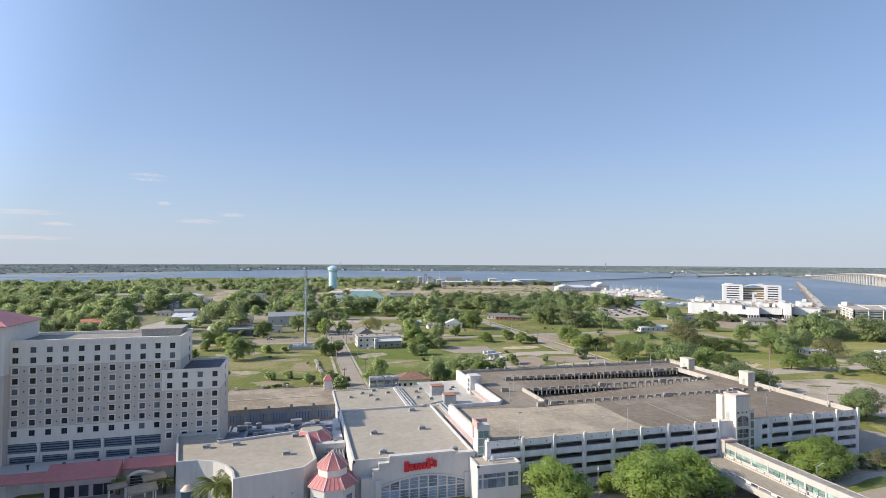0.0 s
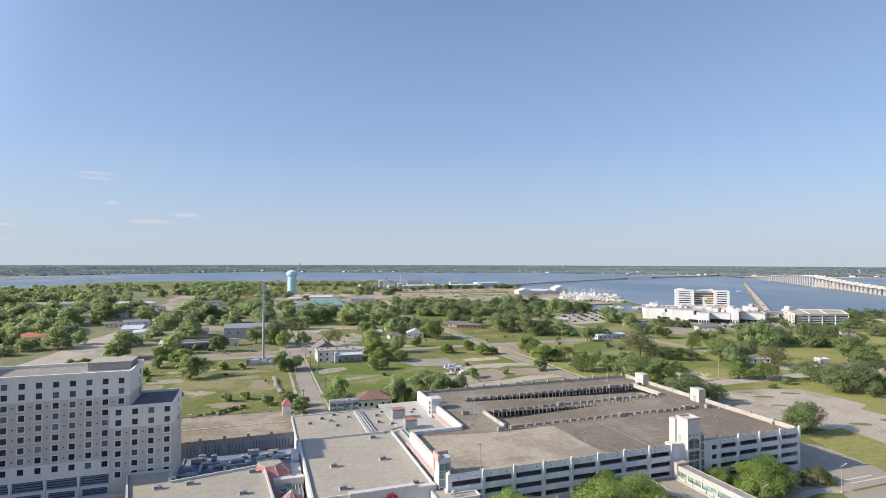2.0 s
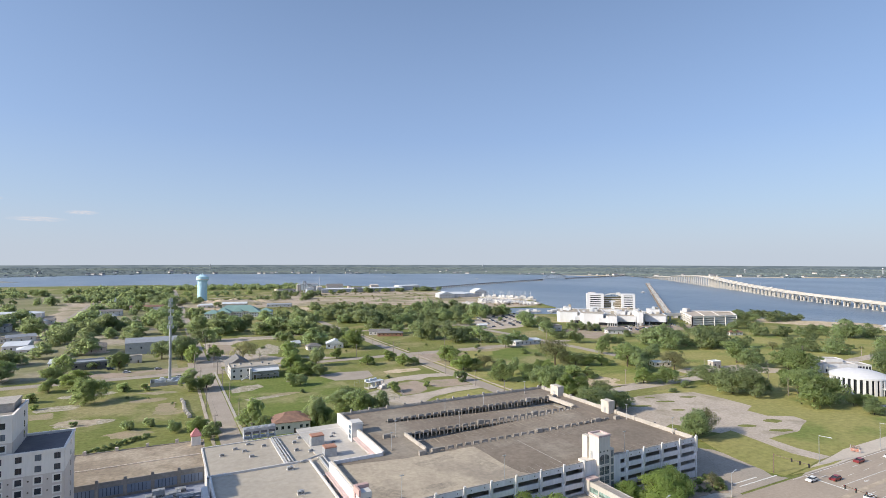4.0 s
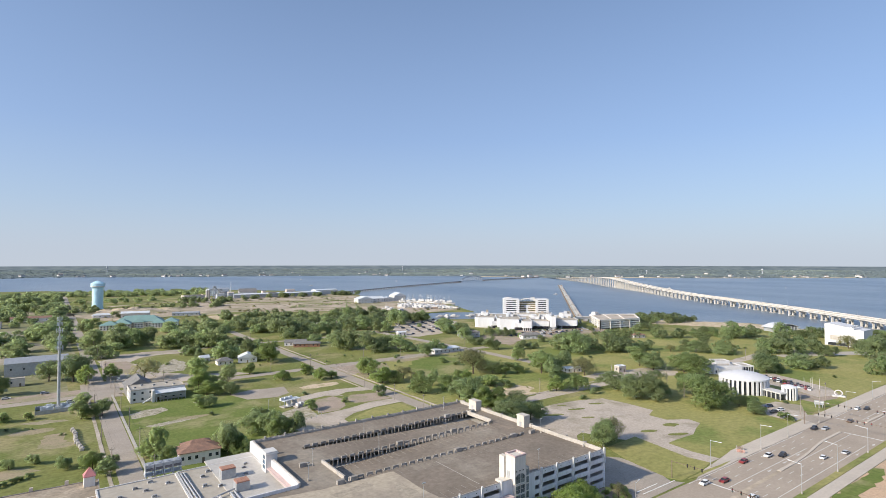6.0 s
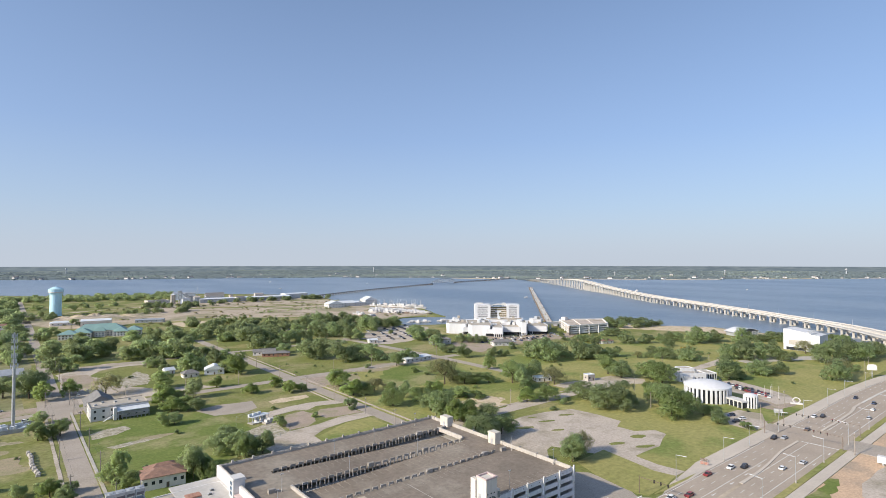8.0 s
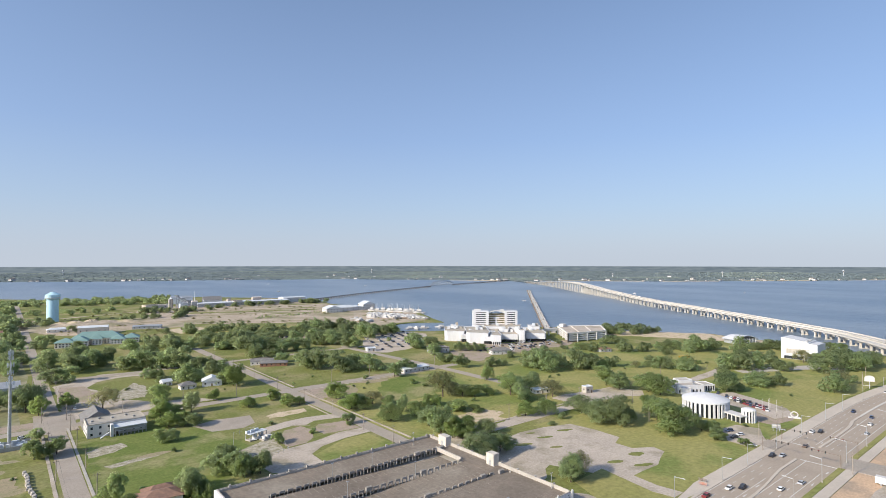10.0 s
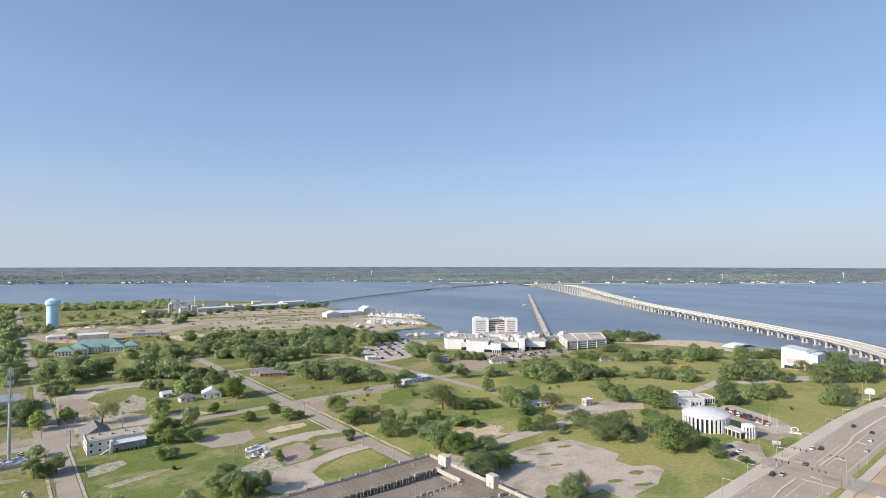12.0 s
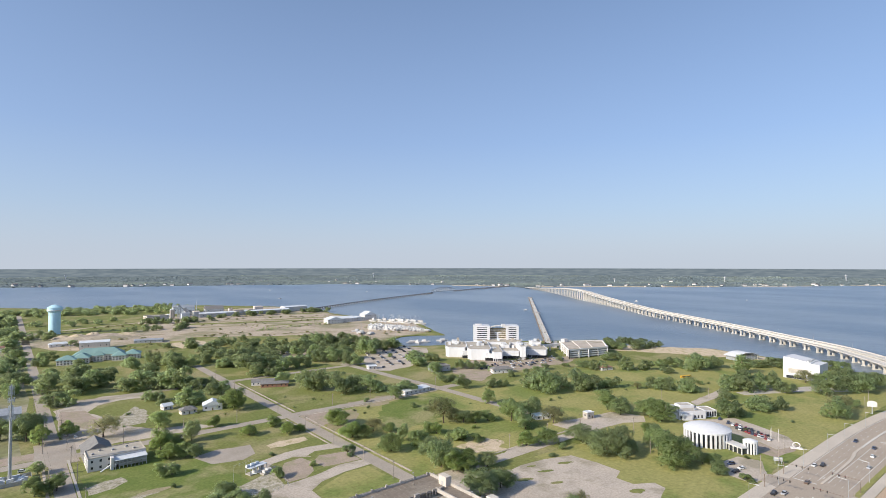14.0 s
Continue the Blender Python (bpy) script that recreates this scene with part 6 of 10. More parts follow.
house("tile_roof_house", 49.3, 235.5, 15, 10, 4.8, 1.8, -6, M_CREAM, M_TILE, "low cream house with red tile hip roof", "hip", 6, 1)
house("tile_roof_house", 51, 244, 12, 8, 3.6, 2.0, 0, M_CREAM, M_TILE, "low cream house with red tile hip roof behind", "hip", 4, 1)
house("white_house", 128, 441, 14, 11, 4.0, 3.2, -15, M_SNOW, M_PALEMETAL, "white wooden house with pale gable roof", "gable", 3, 1, "y")
house("white_house", 110, 440, 11, 8, 3.0, 2.4, 0, M_CREAM, M_SHINGLE, "small cream house with grey roof under trees", "hip", 3, 1)
house("white_house", 100, 462, 7, 6, 3.0, 2.0, 10, M_WHITE, M_PALEMETAL, "small white cottage under trees", "gable", 2, 1)
house("brick_house", 196, 486, 24, 10, 3.2, 1.6, -25, M_BRICK, M_SHINGLE, "long brick bungalow with dark shingle roof", "hip", 6, 1)
house("brick_house", 190, 499, 20, 9, 3.4, 2.2, -25, M_WHITE, M_SHINGLE, "long pale bungalow with dark shingle roof", "gable", 5, 1)
house("metal_hall", 282, 386, 28, 12, 3.4, 0.9, 3, M_WHITE, M_PALEMETAL, "long low hall with white metal roof", "gable", 6, 1, category="hall")
house("kiosk", 334, 240, 6.5, 5, 4.4, 0.5, -12, M_PAVE, M_PALEMETAL, "small white box building beside a drive", "flat", 2, 1, category="building")
house("metal_hall", 307, 262, 12, 8, 3.0, 0.8, -20, M_CREAM, M_PALEMETAL, "small hall with pale metal roof under trees", "gable", 3, 1, category="hall")
house("white_house", 404, 398, 22, 10, 4.0, 2.6, -22, M_WHITE, M_SHINGLE, "white house with dark roof by the car park", "hip", 5, 1)
house("brick_house", 360, 447, 20, 14, 5, 1.0, -15, M_METAL, M_SHINGLE, "grey flat-roofed shed by the car park", "flat", 3, 1)
house("brick_house", 500, 338, 14, 9, 3.2, 1.8, -20, M_WHITE, M_TILE, "white house with red-brown roof on the lawn", "hip", 3, 1)
house("metal_hall", 309, 500, 9, 8, 3.4, 1.0, -15, M_WHITE, M_PALEMETAL, "white shed by the lake road", "gable", 2, 1)
house("metal_hall", -7, 488, 36, 22, 9.0, 2.6, 0, M_METAL, M_METAL, "large grey metal hall with shallow gable roof", "gable", 5, 1, category="hall")
house("beige_box", -17, 441, 9, 6, 5.0, 0.4, 0, M_TAN, M_ROOF, "small beige flat-roofed block", "flat", 2, 1, category="building")
house("dark_pavilion", -42, 432, 22, 13, 4.6, 0.9, 5, M_SHINGLE, M_METAL, "dark open-fronted building with flat metal roof", "flat", 4, 1, category="building")
for i, (x, y, w, d, h, tn, wl, rf) in enumerate(((-104 + 14, 521, 18, 14, 4, 10, M_WHITE, M_PALEMETAL), (-62, 447, 10, 9, 3.2, -10, M_WHITE, M_PALEMETAL), (-103, 545, 16, 26, 5.0, 0, M_WHITE, M_PALEMETAL), (-171, 512, 24, 18, 4.6, 5, M_CREAM, M_ORANGE),
                                                (-150, 690, 26, 14, 6, 0, M_WHITE, M_SHINGLE), (-200, 655, 18, 12, 3.4, 10, M_CREAM, M_PALEMETAL), (-165, 845, 60, 22, 6, 0, M_CREAM, M_PALEMETAL), (-250, 880, 70, 20, 5, 5, M_WHITE, M_ROOF),
                                                (-60, 830, 26, 14, 6, 0, M_WHITE, M_SHINGLE), (-130, 600, 16, 11, 3.4, 0, M_CREAM, M_SHINGLE), (-30, 690, 18, 12, 5, 0, M_CREAM, M_ROOF), (-20, 900, 44, 14, 5, 0, M_CREAM, M_TILE),
                                                (60, 905, 24, 10, 4, 0, M_CREAM, M_PALEMETAL), (-300, 720, 24, 14, 4, 10, M_WHITE, M_SHINGLE), (-120, 760, 20, 12, 4, 0, M_CREAM, M_SHINGLE), (5, 960, 26, 10, 4, 0, M_WHITE, M_ROOF))):
    house("town_house", x, y, w, d, h, 2.2, tn, wl, rf, "distant town building among trees with a %s roof" % {"pale_metal_roof": "pale metal", "grey_shingle": "grey shingle", "terracotta_roof": "red tile", "orange_tile_roof": "bright orange tile", "pale_roof_membrane": "pale"}[rf.name], "gable" if i % 3 else "hip", 4, 2 if h > 5 else 1, group="town buildings")
rw = random.Random(52)
for i in range(26):
    x, y = rw.uniform(-330, -30), rw.uniform(400, 820)
    if -112 < x < -94 or 372 < y < 396 or (-45 < x < 12 and y < 540):
        continue
    k = i % 3
    house("town_house", x, y, rw.uniform(11, 22), rw.uniform(8, 13), rw.uniform(3, 4.5), rw.uniform(1.8, 3), rw.uniform(-15, 15), (M_WHITE, M_CREAM, M_TAN)[k], (M_SHINGLE, M_METAL, M_SHINGLE)[k], ("white town house with grey shingle roof among trees", "cream town house with grey metal roof among trees", "tan town house with grey shingle roof among trees")[k], "gable" if i % 2 else "hip", 3, 1, group="town buildings")
    patch("yard", [(x - 14, y - 16), (x + 12, y - 15), (x + 13, y - 4), (x - 13, y - 5)], 0.04 + 0.0005 * i, (M_BARE, M_BROWNLOT, M_LOT)[k], "worn yard before a town house", step=5, rough=1.5, seed=i)
steeple = thing("steeple", -62, 930, 0, 0, "pale church steeple above distant trees", "steeple")
bm = bmesh.new()
bm_box(bm, -1.8, 1.8, -1.8, 1.8, 0, 10)
part("tower", bm, M_CREAM, steeple)
bm = bmesh.new()
bm_hip(bm, -1.8, 1.8, -1.8, 1.8, 10, 18, 0.2)
part("spire", bm, M_PALEMETAL, steeple)

# school with green roofs
school = thing("school", 88, 745, 0, -13, "long low school with green metal hip roofs", "school")
for x0, x1, y0, y1, h, r in ((-26, 24, -2, 18, 7.0, 7.0), (-38, -20, -22, -6, 6.0, 4.2), (-24, -8, -16, 4, 6.4, 4.6), (-5, 5, -8, -2, 7.0, 4.2), (14, 28, -12, 4, 6.0, 4.4), (26, 42, -6, 12, 6.0, 4.6)):
    bm = bmesh.new()
    bm_box(bm, x0, x1, y0, y1, 0, h)
    part("wall", bm, M_CREAM, school)
    bm = bmesh.new()
    bm_hip(bm, x0, x1, y0, y1, h, h + r, 1.0)
    part("roof", bm, M_TEAL, school, "green metal hip roof")
    for i in range(int((x1 - x0) / 3.2)):
        bm = bmesh.new()
        bm_box(bm, x0 + 0.9 + i * 3.2, x0 + 2.4 + i * 3.2, y0 - 0.06, y0 + 0.02, 1.0, 2.6)
        part("window", bm, M_GLASS, school)
        bm = bmesh.new()
        bm_box(bm, x0 + 0.9 + i * 3.2, x0 + 2.4 + i * 3.2, y0 - 0.06, y0 + 0.02, 3.6, 5.0)
        part("window", bm, M_GLASS, school)
house("metal_hall", 96, 856, 34, 20, 9, 2.0, -10, M_TAN, M_PALEMETAL, "tall beige hall behind the school", "gable", 5, 1, category="hall")
house("metal_hall", 164, 874, 36, 18, 4, 1.4, -18, M_METAL, M_METAL, "low hall with pale metal roof on the sandy field", "gable", 6, 1, category="hall")

# pale blue water tower
def water_tower(x, y, h, r, stem, m, label):
    t = thing("water_tower", x, y, 0, 0, label, "water tower")
    bm = bmesh.new()
    bm_cyl(bm, 0, 0, 0, h * 0.8, stem, stem, 24)
    bm_cyl(bm, 0, 0, 0, h * 0.04, stem * 1.08, stem, 24)
    part("stem", bm, m, t)
    bm = bmesh.new()
    bm_cyl(bm, 0, 0, h * 0.74, h * 0.80, stem, r, 24)
    bm_cyl(bm, 0, 0, h * 0.80, h * 0.92, r, r, 24)
    bm_cyl(bm, 0, 0, h * 0.92, h, r, r * 0.35, 24)
    part("tank", bm, m, t)
    bm = bmesh.new()
    bm_cyl(bm, 0, 0, h * 0.805, h * 0.83, r * 1.03, r * 1.03, 24)
    part("catwalk", bm, M_WHITE, t)
    bm = bmesh.new()
    bm_cyl(bm, 0, 0, h, h * 1.05, 0.5, 0.3, 8)
    part("vent", bm, m, t)
    return t


water_tower(64, 1070, 47, 10.4, 8.2, M_TANK, "tall pale blue water tower with a wide tank")
for x, y, h, r in ((3400, 1446, 40, 6), (4100, 1009, 48, 7), (2819, 1832, 30, 6), (2200, 3541, 46, 5), (300, 4172, 48, 5)):
    water_tower(x, y, h, r, r * 0.45, M_METAL, "pale grey water tower on the far shore")
mound_v, mound_f = [], []
for j in range(13):
    for i in range(25):
        u, v = i / 24 * 2 - 1, j / 12 * 2 - 1
        hgt = max(0, 1 - u * u) * max(0, 1 - v * v)
        mound_v.append((108 + u * 55, 965 + v * 38, -0.1 + 9 * hgt * (0.65 + 0.5 * noise.noise((u * 3, v * 3, 1)))))
for j in range(12):
    for i in range(24):
        mound_f.append((j * 25 + i, j * 25 + i + 1, (j + 1) * 25 + i + 1, (j + 1) * 25 + i))
me = bpy.data.meshes.new("sand_pile")
me.from_pydata(mound_v, [], mound_f)
me.materials.append(M_SAND)
tagged(new("sand_pile", me), "low heap of pale sand near the water tower", "", "", "structure")

# radio mast with its compound
mast = thing("radio_mast", 4.3, 357, 0, 0, "tall grey radio mast with antennas inside a compound", "radio mast")
bm = bmesh.new()
bm_cyl(bm, 0, 0, 0, 33.5, 0.85, 0.66, 14)
bm_cyl(bm, 0, 0, 33.5, 50.6, 0.38, 0.2, 10)
part("pole", bm, M_METAL, mast)
for z, k, r in ((48.8, 6, 1.0), (46.2, 6, 1.1), (42.6, 9, 1.4), (38.6, 6, 1.1), (35.8, 6, 0.9), (33.2, 9, 1.6)):
    bm = bmesh.new()
    bm_cyl(bm, 0, 0, z - 0.15, z, r * 0.9, n=12)
    ring = part("antenna_ring", bm, M_METAL, mast)
    for i in range(k):
        a = 2 * math.pi * i / k
        bm = bmesh.new()
        bm_box(bm, r * math.cos(a) - 0.14, r * math.cos(a) + 0.14, r * math.sin(a) - 0.1, r * math.sin(a) + 0.1, z - 1.1, z + 1.1)
        part("antenna", bm, M_PALEMETAL, ring)
rnd = random.Random(5)
for i in range(22):
    bm = bmesh.new()
    x, y, w = -8 + rnd.random() * 14, -4 + rnd.random() * 6, 1 + rnd.random() * 1.6
    bm_box(bm, x, x + w, y, y + 1.2, 0, 1.6 + 1.8 * rnd.random())
    part("cabinet", bm, M_PALEMETAL, mast, bevel=0.05)
bm = bmesh.new()
for a, b in (((-10, -6, 1.0), (9, -6, 1.0)), ((9, -6, 1.0), (9, 6, 1.0)), ((9, 6, 1.0), (-10, 6, 1.0)), ((-10, 6, 1.0), (-10, -6, 1.0))):
    bm_beam(bm, a, b, 0.12, 2.0)
part("fence", bm, M_METAL, mast)
# row of stacked pale blocks on the grass
for i in range(9):
    t = thing("concrete_block", 9.3 + i * 0.25 + 0.4 * math.sin(i), 309 - i * 4.2, 0.02, 8 * math.sin(i * 2.1), "weathered concrete block in a row on grass", "block", "blocks on grass")
    bm = bmesh.new()
    bm_box(bm, -0.8, 0.8, -1.6, 1.6, 0, 1.0)
    part("body", bm, M_PAVE, t, bevel=0.12)
    bm = bmesh.new()
    bm_box(bm, -0.55, 0.5, -1.2, 1.2, 1.0, 1.4)
    part("cap", bm, M_PAVE, t, bevel=0.1)
# pump station on the old lot
pump = thing("pump_station", 108, 292, 0.05, 18, "small pump station with white tanks and a grey frame", "pump station")
for x0, x1, y0, y1, z1 in ((-5.5, 6, -2.2, 2.2, 0.5), (-1, 5.5, -7.5, -4.0, 0.7)):
    bm = bmesh.new()
    bm_box(bm, x0, x1, y0, y1, 0, z1)
    part("plinth", bm, M_PAVE, pump, bevel=0.05)
for x, y, r, z in ((-1.6, -0.6, 1.2, 3.4), (2.6, 0.9, 0.7, 2.4), (4.2, 0.6, 0.6, 2.2)):
    bm = bmesh.new()
    bm_cyl(bm, x, y, 0.5, z, r, r, 14)
    bm_cyl(bm, x, y, z, z + 0.3, r, r * 0.4, 14)
    part("tank", bm, M_WHITE, pump)
for x, y in ((-4.6, 1.2), (-1.6, 1.4), (1.2, 1.3)):
    bm = bmesh.new()
    bmesh.ops.create_cone(bm, cap_ends=True, segments=12, radius1=0.75, radius2=0.75, depth=2.0, matrix=Matrix.Translation((x, y, 4.4)) @ Matrix.Rotation(math.pi / 2, 4, "Y"))
    part("drum", bm, M_PALEMETAL, pump)
for x in (-5.2, -2.4, 0.4, 3.2, 5.4):
    for y in (-1.8, 1.9):
        bm = bmesh.new()
        bm_box(bm, x - 0.1, x + 0.1, y - 0.1, y + 0.1, 0.5, 3.6)
        part("post", bm, M_METAL, pump)
bm = bmesh.new()
bm_box(bm, -5.5, 5.7, -2.1, 2.2, 3.5, 3.7)
part("platform", bm, M_PALEMETAL, pump)
for i in range(3):
    bm = bmesh.new()
    bm_box(bm, 0 + i * 1.9, 1.3 + i * 1.9, -6.9, -4.6, 0.7, 2.0 + 0.4 * (i % 2))
    part("cabinet", bm, M_WHITE, pump, bevel=0.05)
for i in range(4):
    bm = bmesh.new()
    bm_beam(bm, (-5 + i * 2.6, -1.4, 1.2), (-3 + i * 2.6, -4.4, 1.0), 0.3)
    part("pipe", bm, M_PALEMETAL, pump)
fence = thing("wire_fence", 0, 0, 0.02, 0, "thin grey wire fence round the pump station", "fence")
ring = [(93, 266), (92, 280), (100, 304), (111, 308), (118, 286), (114, 263), (101, 258)]
for (xa, ya), (xb, yb) in zip(ring, ring[1:] + ring[:1]):
    k = max(2, int(math.hypot(xb - xa, yb - ya) / 3))
    for z in (0.9, 1.8):
        bm = bmesh.new()
        bm_beam(bm, (xa, ya, z), (xb, yb, z), 0.05)
        part("rail", bm, M_METAL, fence)
    for i in range(k):
        bm = bmesh.new()
        x, y = xa + (xb - xa) * i / k, ya + (yb - ya) * i / k
        bm_box(bm, x - 0.05, x + 0.05, y - 0.05, y + 0.05, 0, 2.0)
        part("fence_post", bm, M_METAL, fence)

# ---- round white church, its rotunda and hall ----
def fluted_drum(parent, r, h, n, name="drum"):
    bm = bmesh.new()
    bm_cyl(bm, 0, 0, 0, h, r * 0.95, r * 0.95, 48)
    core = part(name, bm, M_GLASS, parent, "dark glass between white fins")
    bm = bmesh.new()
    w = 2 * math.pi * r / n * 0.5
    bm_box(bm, -w / 2, w / 2, -0.5, 0.1, 0, h)
    fin = mesh_of("fin", bm, M_SNOW)
    for i in range(n):
        a = 2 * math.pi * i / n
        again("fin", fin, core, Matrix.Translation((r * math.cos(a), r * math.sin(a), 0)) @ Matrix.Rotation(a + math.pi / 2, 4, "Z"))


def shallow_dome(parent, r, z, rise):
    bm = bmesh.new()
    prof = [(r, -0.9), (r, 0.0)] + [(r * (1 - i / 8), rise * (1 - (1 - i / 8) ** 2)) for i in range(1, 8)]
    rings = [[bm.verts.new((q * math.cos(2 * math.pi * i / 48), q * math.sin(2 * math.pi * i / 48), z + zz)) for i in range(48)] for q, zz in prof]
    for a, b in zip(rings, rings[1:]):
        for i in range(48):
            bm.faces.new((a[i], a[(i + 1) % 48], b[(i + 1) % 48], b[i]))
    bm.faces.new(rings[-1])
    bm.faces.new(rings[0][::-1])
    part("dome", bm, M_SNOW, parent, "shallow white dome roof")


church = thing("round_church", 347.3, 160.2, 0, 0, "round white church with fins and shallow dome roof", "church")
fluted_drum(church, 13.2, 9.2, 32)
shallow_dome(church, 13.9, 9.2, 3.0)
rot = thing("rotunda", 347.5, 134.8, 0, 0, "small round white rotunda with fins beside the church", "rotunda")
fluted_drum(rot, 3.5, 7.4, 14)
shallow_dome(rot, 3.8, 7.4, 1.0)
link = thing("church_link", 345, 142.5, 0, 70, "low white colonnade joining church and rotunda", "colonnade")
bm = bmesh.new()
bm_box(bm, -8, 8, -3.5, 3.5, 3.6, 4.2)
part("roof", bm, M_WHITE, link)
for i in range(6):
    for s in (-3, 3):
        bm = bmesh.new()
        bm_box(bm, -7.5 + i * 3 - 0.25, -7.5 + i * 3 + 0.25, s - 0.25, s + 0.25, 0, 3.6)
        part("column", bm, M_WHITE, link)
bm = bmesh.new()
bm_box(bm, -7.2, 7.2, -2.4, 2.4, 0, 3.6)
part("wall", bm, M_GLASS, link)
hallb = thing("church_hall", 397, 197, 0, -32, "white flat-roofed church hall with stepped blocks", "hall")
for x0, x1, y0, y1, h in ((-13, 8, -10, 9, 6.0), (-6, 5, 0, 8, 7.6), (-15.5, -13.05, -8, 4, 4.4), (8.05, 19, -6, 6, 5.0), (-11, -4, -12.5, -10.05, 4.6)):
    bm = bmesh.new()
    bm_box(bm, x0, x1, y0, y1, 0, h - 0.6)
    blk = part("block", bm, M_SNOW, hallb)
    bm = bmesh.new()
    for a, b, c, d in ((x0, x1, y0, y0 + 0.5), (x0, x1, y1 - 0.5, y1), (x0, x0 + 0.5, y0 + 0.5, y1 - 0.5), (x1 - 0.5, x1, y0 + 0.5, y1 - 0.5)):
        bm_box(bm, a, b, c, d, h - 0.6, h)
    part("parapet", bm, M_SNOW, blk)
    bm = bmesh.new()
    bm_box(bm, x0 + 0.5, x1 - 0.5, y0 + 0.5, y1 - 0.5, h - 0.6, h - 0.52)
    part("roof", bm, M_PAVE, blk, "grey flat roof behind a parapet")
for x, y in ((-10, -6), (-9, 4), (2, -6), (6, 5)):
    bm = bmesh.new()
    bm_box(bm, x - 0.9, x + 0.9, y - 0.7, y + 0.7, 5.48, 6.7)
    part("roof_unit", bm, M_METAL, hallb, bevel=0.05)
for i in range(7):
    bm = bmesh.new()
    bm_box(bm, -12 + i * 2.7, -10.9 + i * 2.7, -10.06, -9.98, 0.8, 2.8)
    part("window", bm, M_GLASS, hallb)
for i in range(5):
    bm = bmesh.new()
    bm_box(bm, 9.6 + i * 1.9, 10.8 + i * 1.9, -6.08, -5.98, 0.6, 4.0)
    part("window", bm, M_GLASS, hallb)

# ---- white museum-like block with a sloping roof line ----
mus = thing("white_block", 0, 0, 0, 0, "large plain white building with sloping roof edge", "building")
bm = bmesh.new()
prof = [(171.5, 0), (202.6, 0), (202.6, 20.4), (199.5, 20.6), (179, 17.4), (179, 16.4), (171.5, 16.0)]
a = [bm.verts.new((605, y, z)) for y, z in prof]
b = [bm.verts.new((629, y, z)) for y, z in prof]
bm.faces.new(a)
bm.faces.new(b[::-1])
for i in range(7):
    bm.faces.new((a[i], a[(i + 1) % 7], b[(i + 1) % 7], b[i]))
bmesh.ops.recalc_face_normals(bm, faces=bm.faces)
part("wall", bm, M_SNOW, mus)
for i in range(9):
    bm = bmesh.new()
    bm_box(bm, 604.85, 605.0, 181.0 + i * 1.9, 182.8 + i * 1.9, 5.4, 10.0)
    part("pane", bm, M_PAVE, mus, "pale grey louvred panel")
bm = bmesh.new()
bm_box(bm, 604.9, 605.02, 184, 200, 0.2, 3.0)
part("undercroft", bm, M_GLASS, mus, "dark recessed ground floor")
for i in range(5):
    bm = bmesh.new()
    bm_box(bm, 607.5 + i * 4, 609.5 + i * 4, 181, 183.4, 17.4, 18.9)
    part("roof_unit", bm, M_METAL, mus)
pav = thing("lake_pavilion", 682, 272, 0, -20, "lakeside pavilion with curved white roof", "pavilion")
pav.scale = (0.75, 0.75, 0.95)
bm = bmesh.new()
bm_box(bm, -22, 22, -10, 10, 0, 5)
part("wall", bm, M_METAL, pav)
bm = bmesh.new()
arc = [(-25 + 50 * i / 14, 5.2 + 4.2 * math.sin(math.pi * i / 14)) for i in range(15)]
for (xa, za), (xb, zb) in zip(arc, arc[1:]):
    q = [bm.verts.new(p) for p in ((xa, -12, za), (xb, -12, zb), (xb, 12, zb), (xa, 12, za), (xa, -12, za - 0.5), (xb, -12, zb - 0.5), (xb, 12, zb - 0.5), (xa, 12, za - 0.5))]
    for f in ((0, 1, 2, 3), (7, 6, 5, 4), (4, 5, 1, 0), (6, 7, 3, 2)):
        bm.faces.new([q[i] for i in f])
bmesh.ops.remove_doubles(bm, verts=bm.verts, dist=0.01)
part("roof", bm, M_SNOW, pav, "curved white roof")
for i in range(8):
    bm = bmesh.new()
    bm_box(bm, -21 + i * 6 - 0.3, -21 + i * 6 + 0.3, -11, -10.4, 0, 6)
    part("column", bm, M_WHITE, pav)

# ---- lakeside hotel and casino ----
lake = thing("lakeside_hotel", 516, 519, 0, -39, "white lakeside hotel with banded towers and golden glass centre", "hotel")


lake.scale = (1, 1, 0.87)


def banded(x0, x1, y0, y1, z0, floors, fh, ch=3.0):
    def ring(e):
        return [(x0 + ch - e, y0 - e), (x1 - ch + e, y0 - e), (x1 + e, y0 + ch - e), (x1 + e, y1 + e), (x0 - e, y1 + e), (x0 - e, y0 + ch - e)]
    bm = bmesh.new()
    bm_prism(bm, ring(-0.8), 0, z0 + floors * fh)
    part("glazing", bm, M_GLASS, lake, "dark window band")
    for i in range(floors):
        bm = bmesh.new()
        bm_prism(bm, ring(0), z0 + i * fh, z0 + i * fh + fh * 0.55)
        part("floor_band", bm, M_SNOW, lake)
    bm = bmesh.new()
    bm_prism(bm, ring(0.2), z0 + floors * fh - 0.5, z0 + floors * fh + 1.4)
    part("roof_band", bm, M_SNOW, lake)
    for f in (0.0, 0.82):
        bm = bmesh.new()
        bm_box(bm, x0 + (x1 - x0) * f, x0 + (x1 - x0) * (f + 0.18), y0 - 0.15, y1, 0, z0 + floors * fh + 1.2)
        part("pier", bm, M_SNOW, lake)


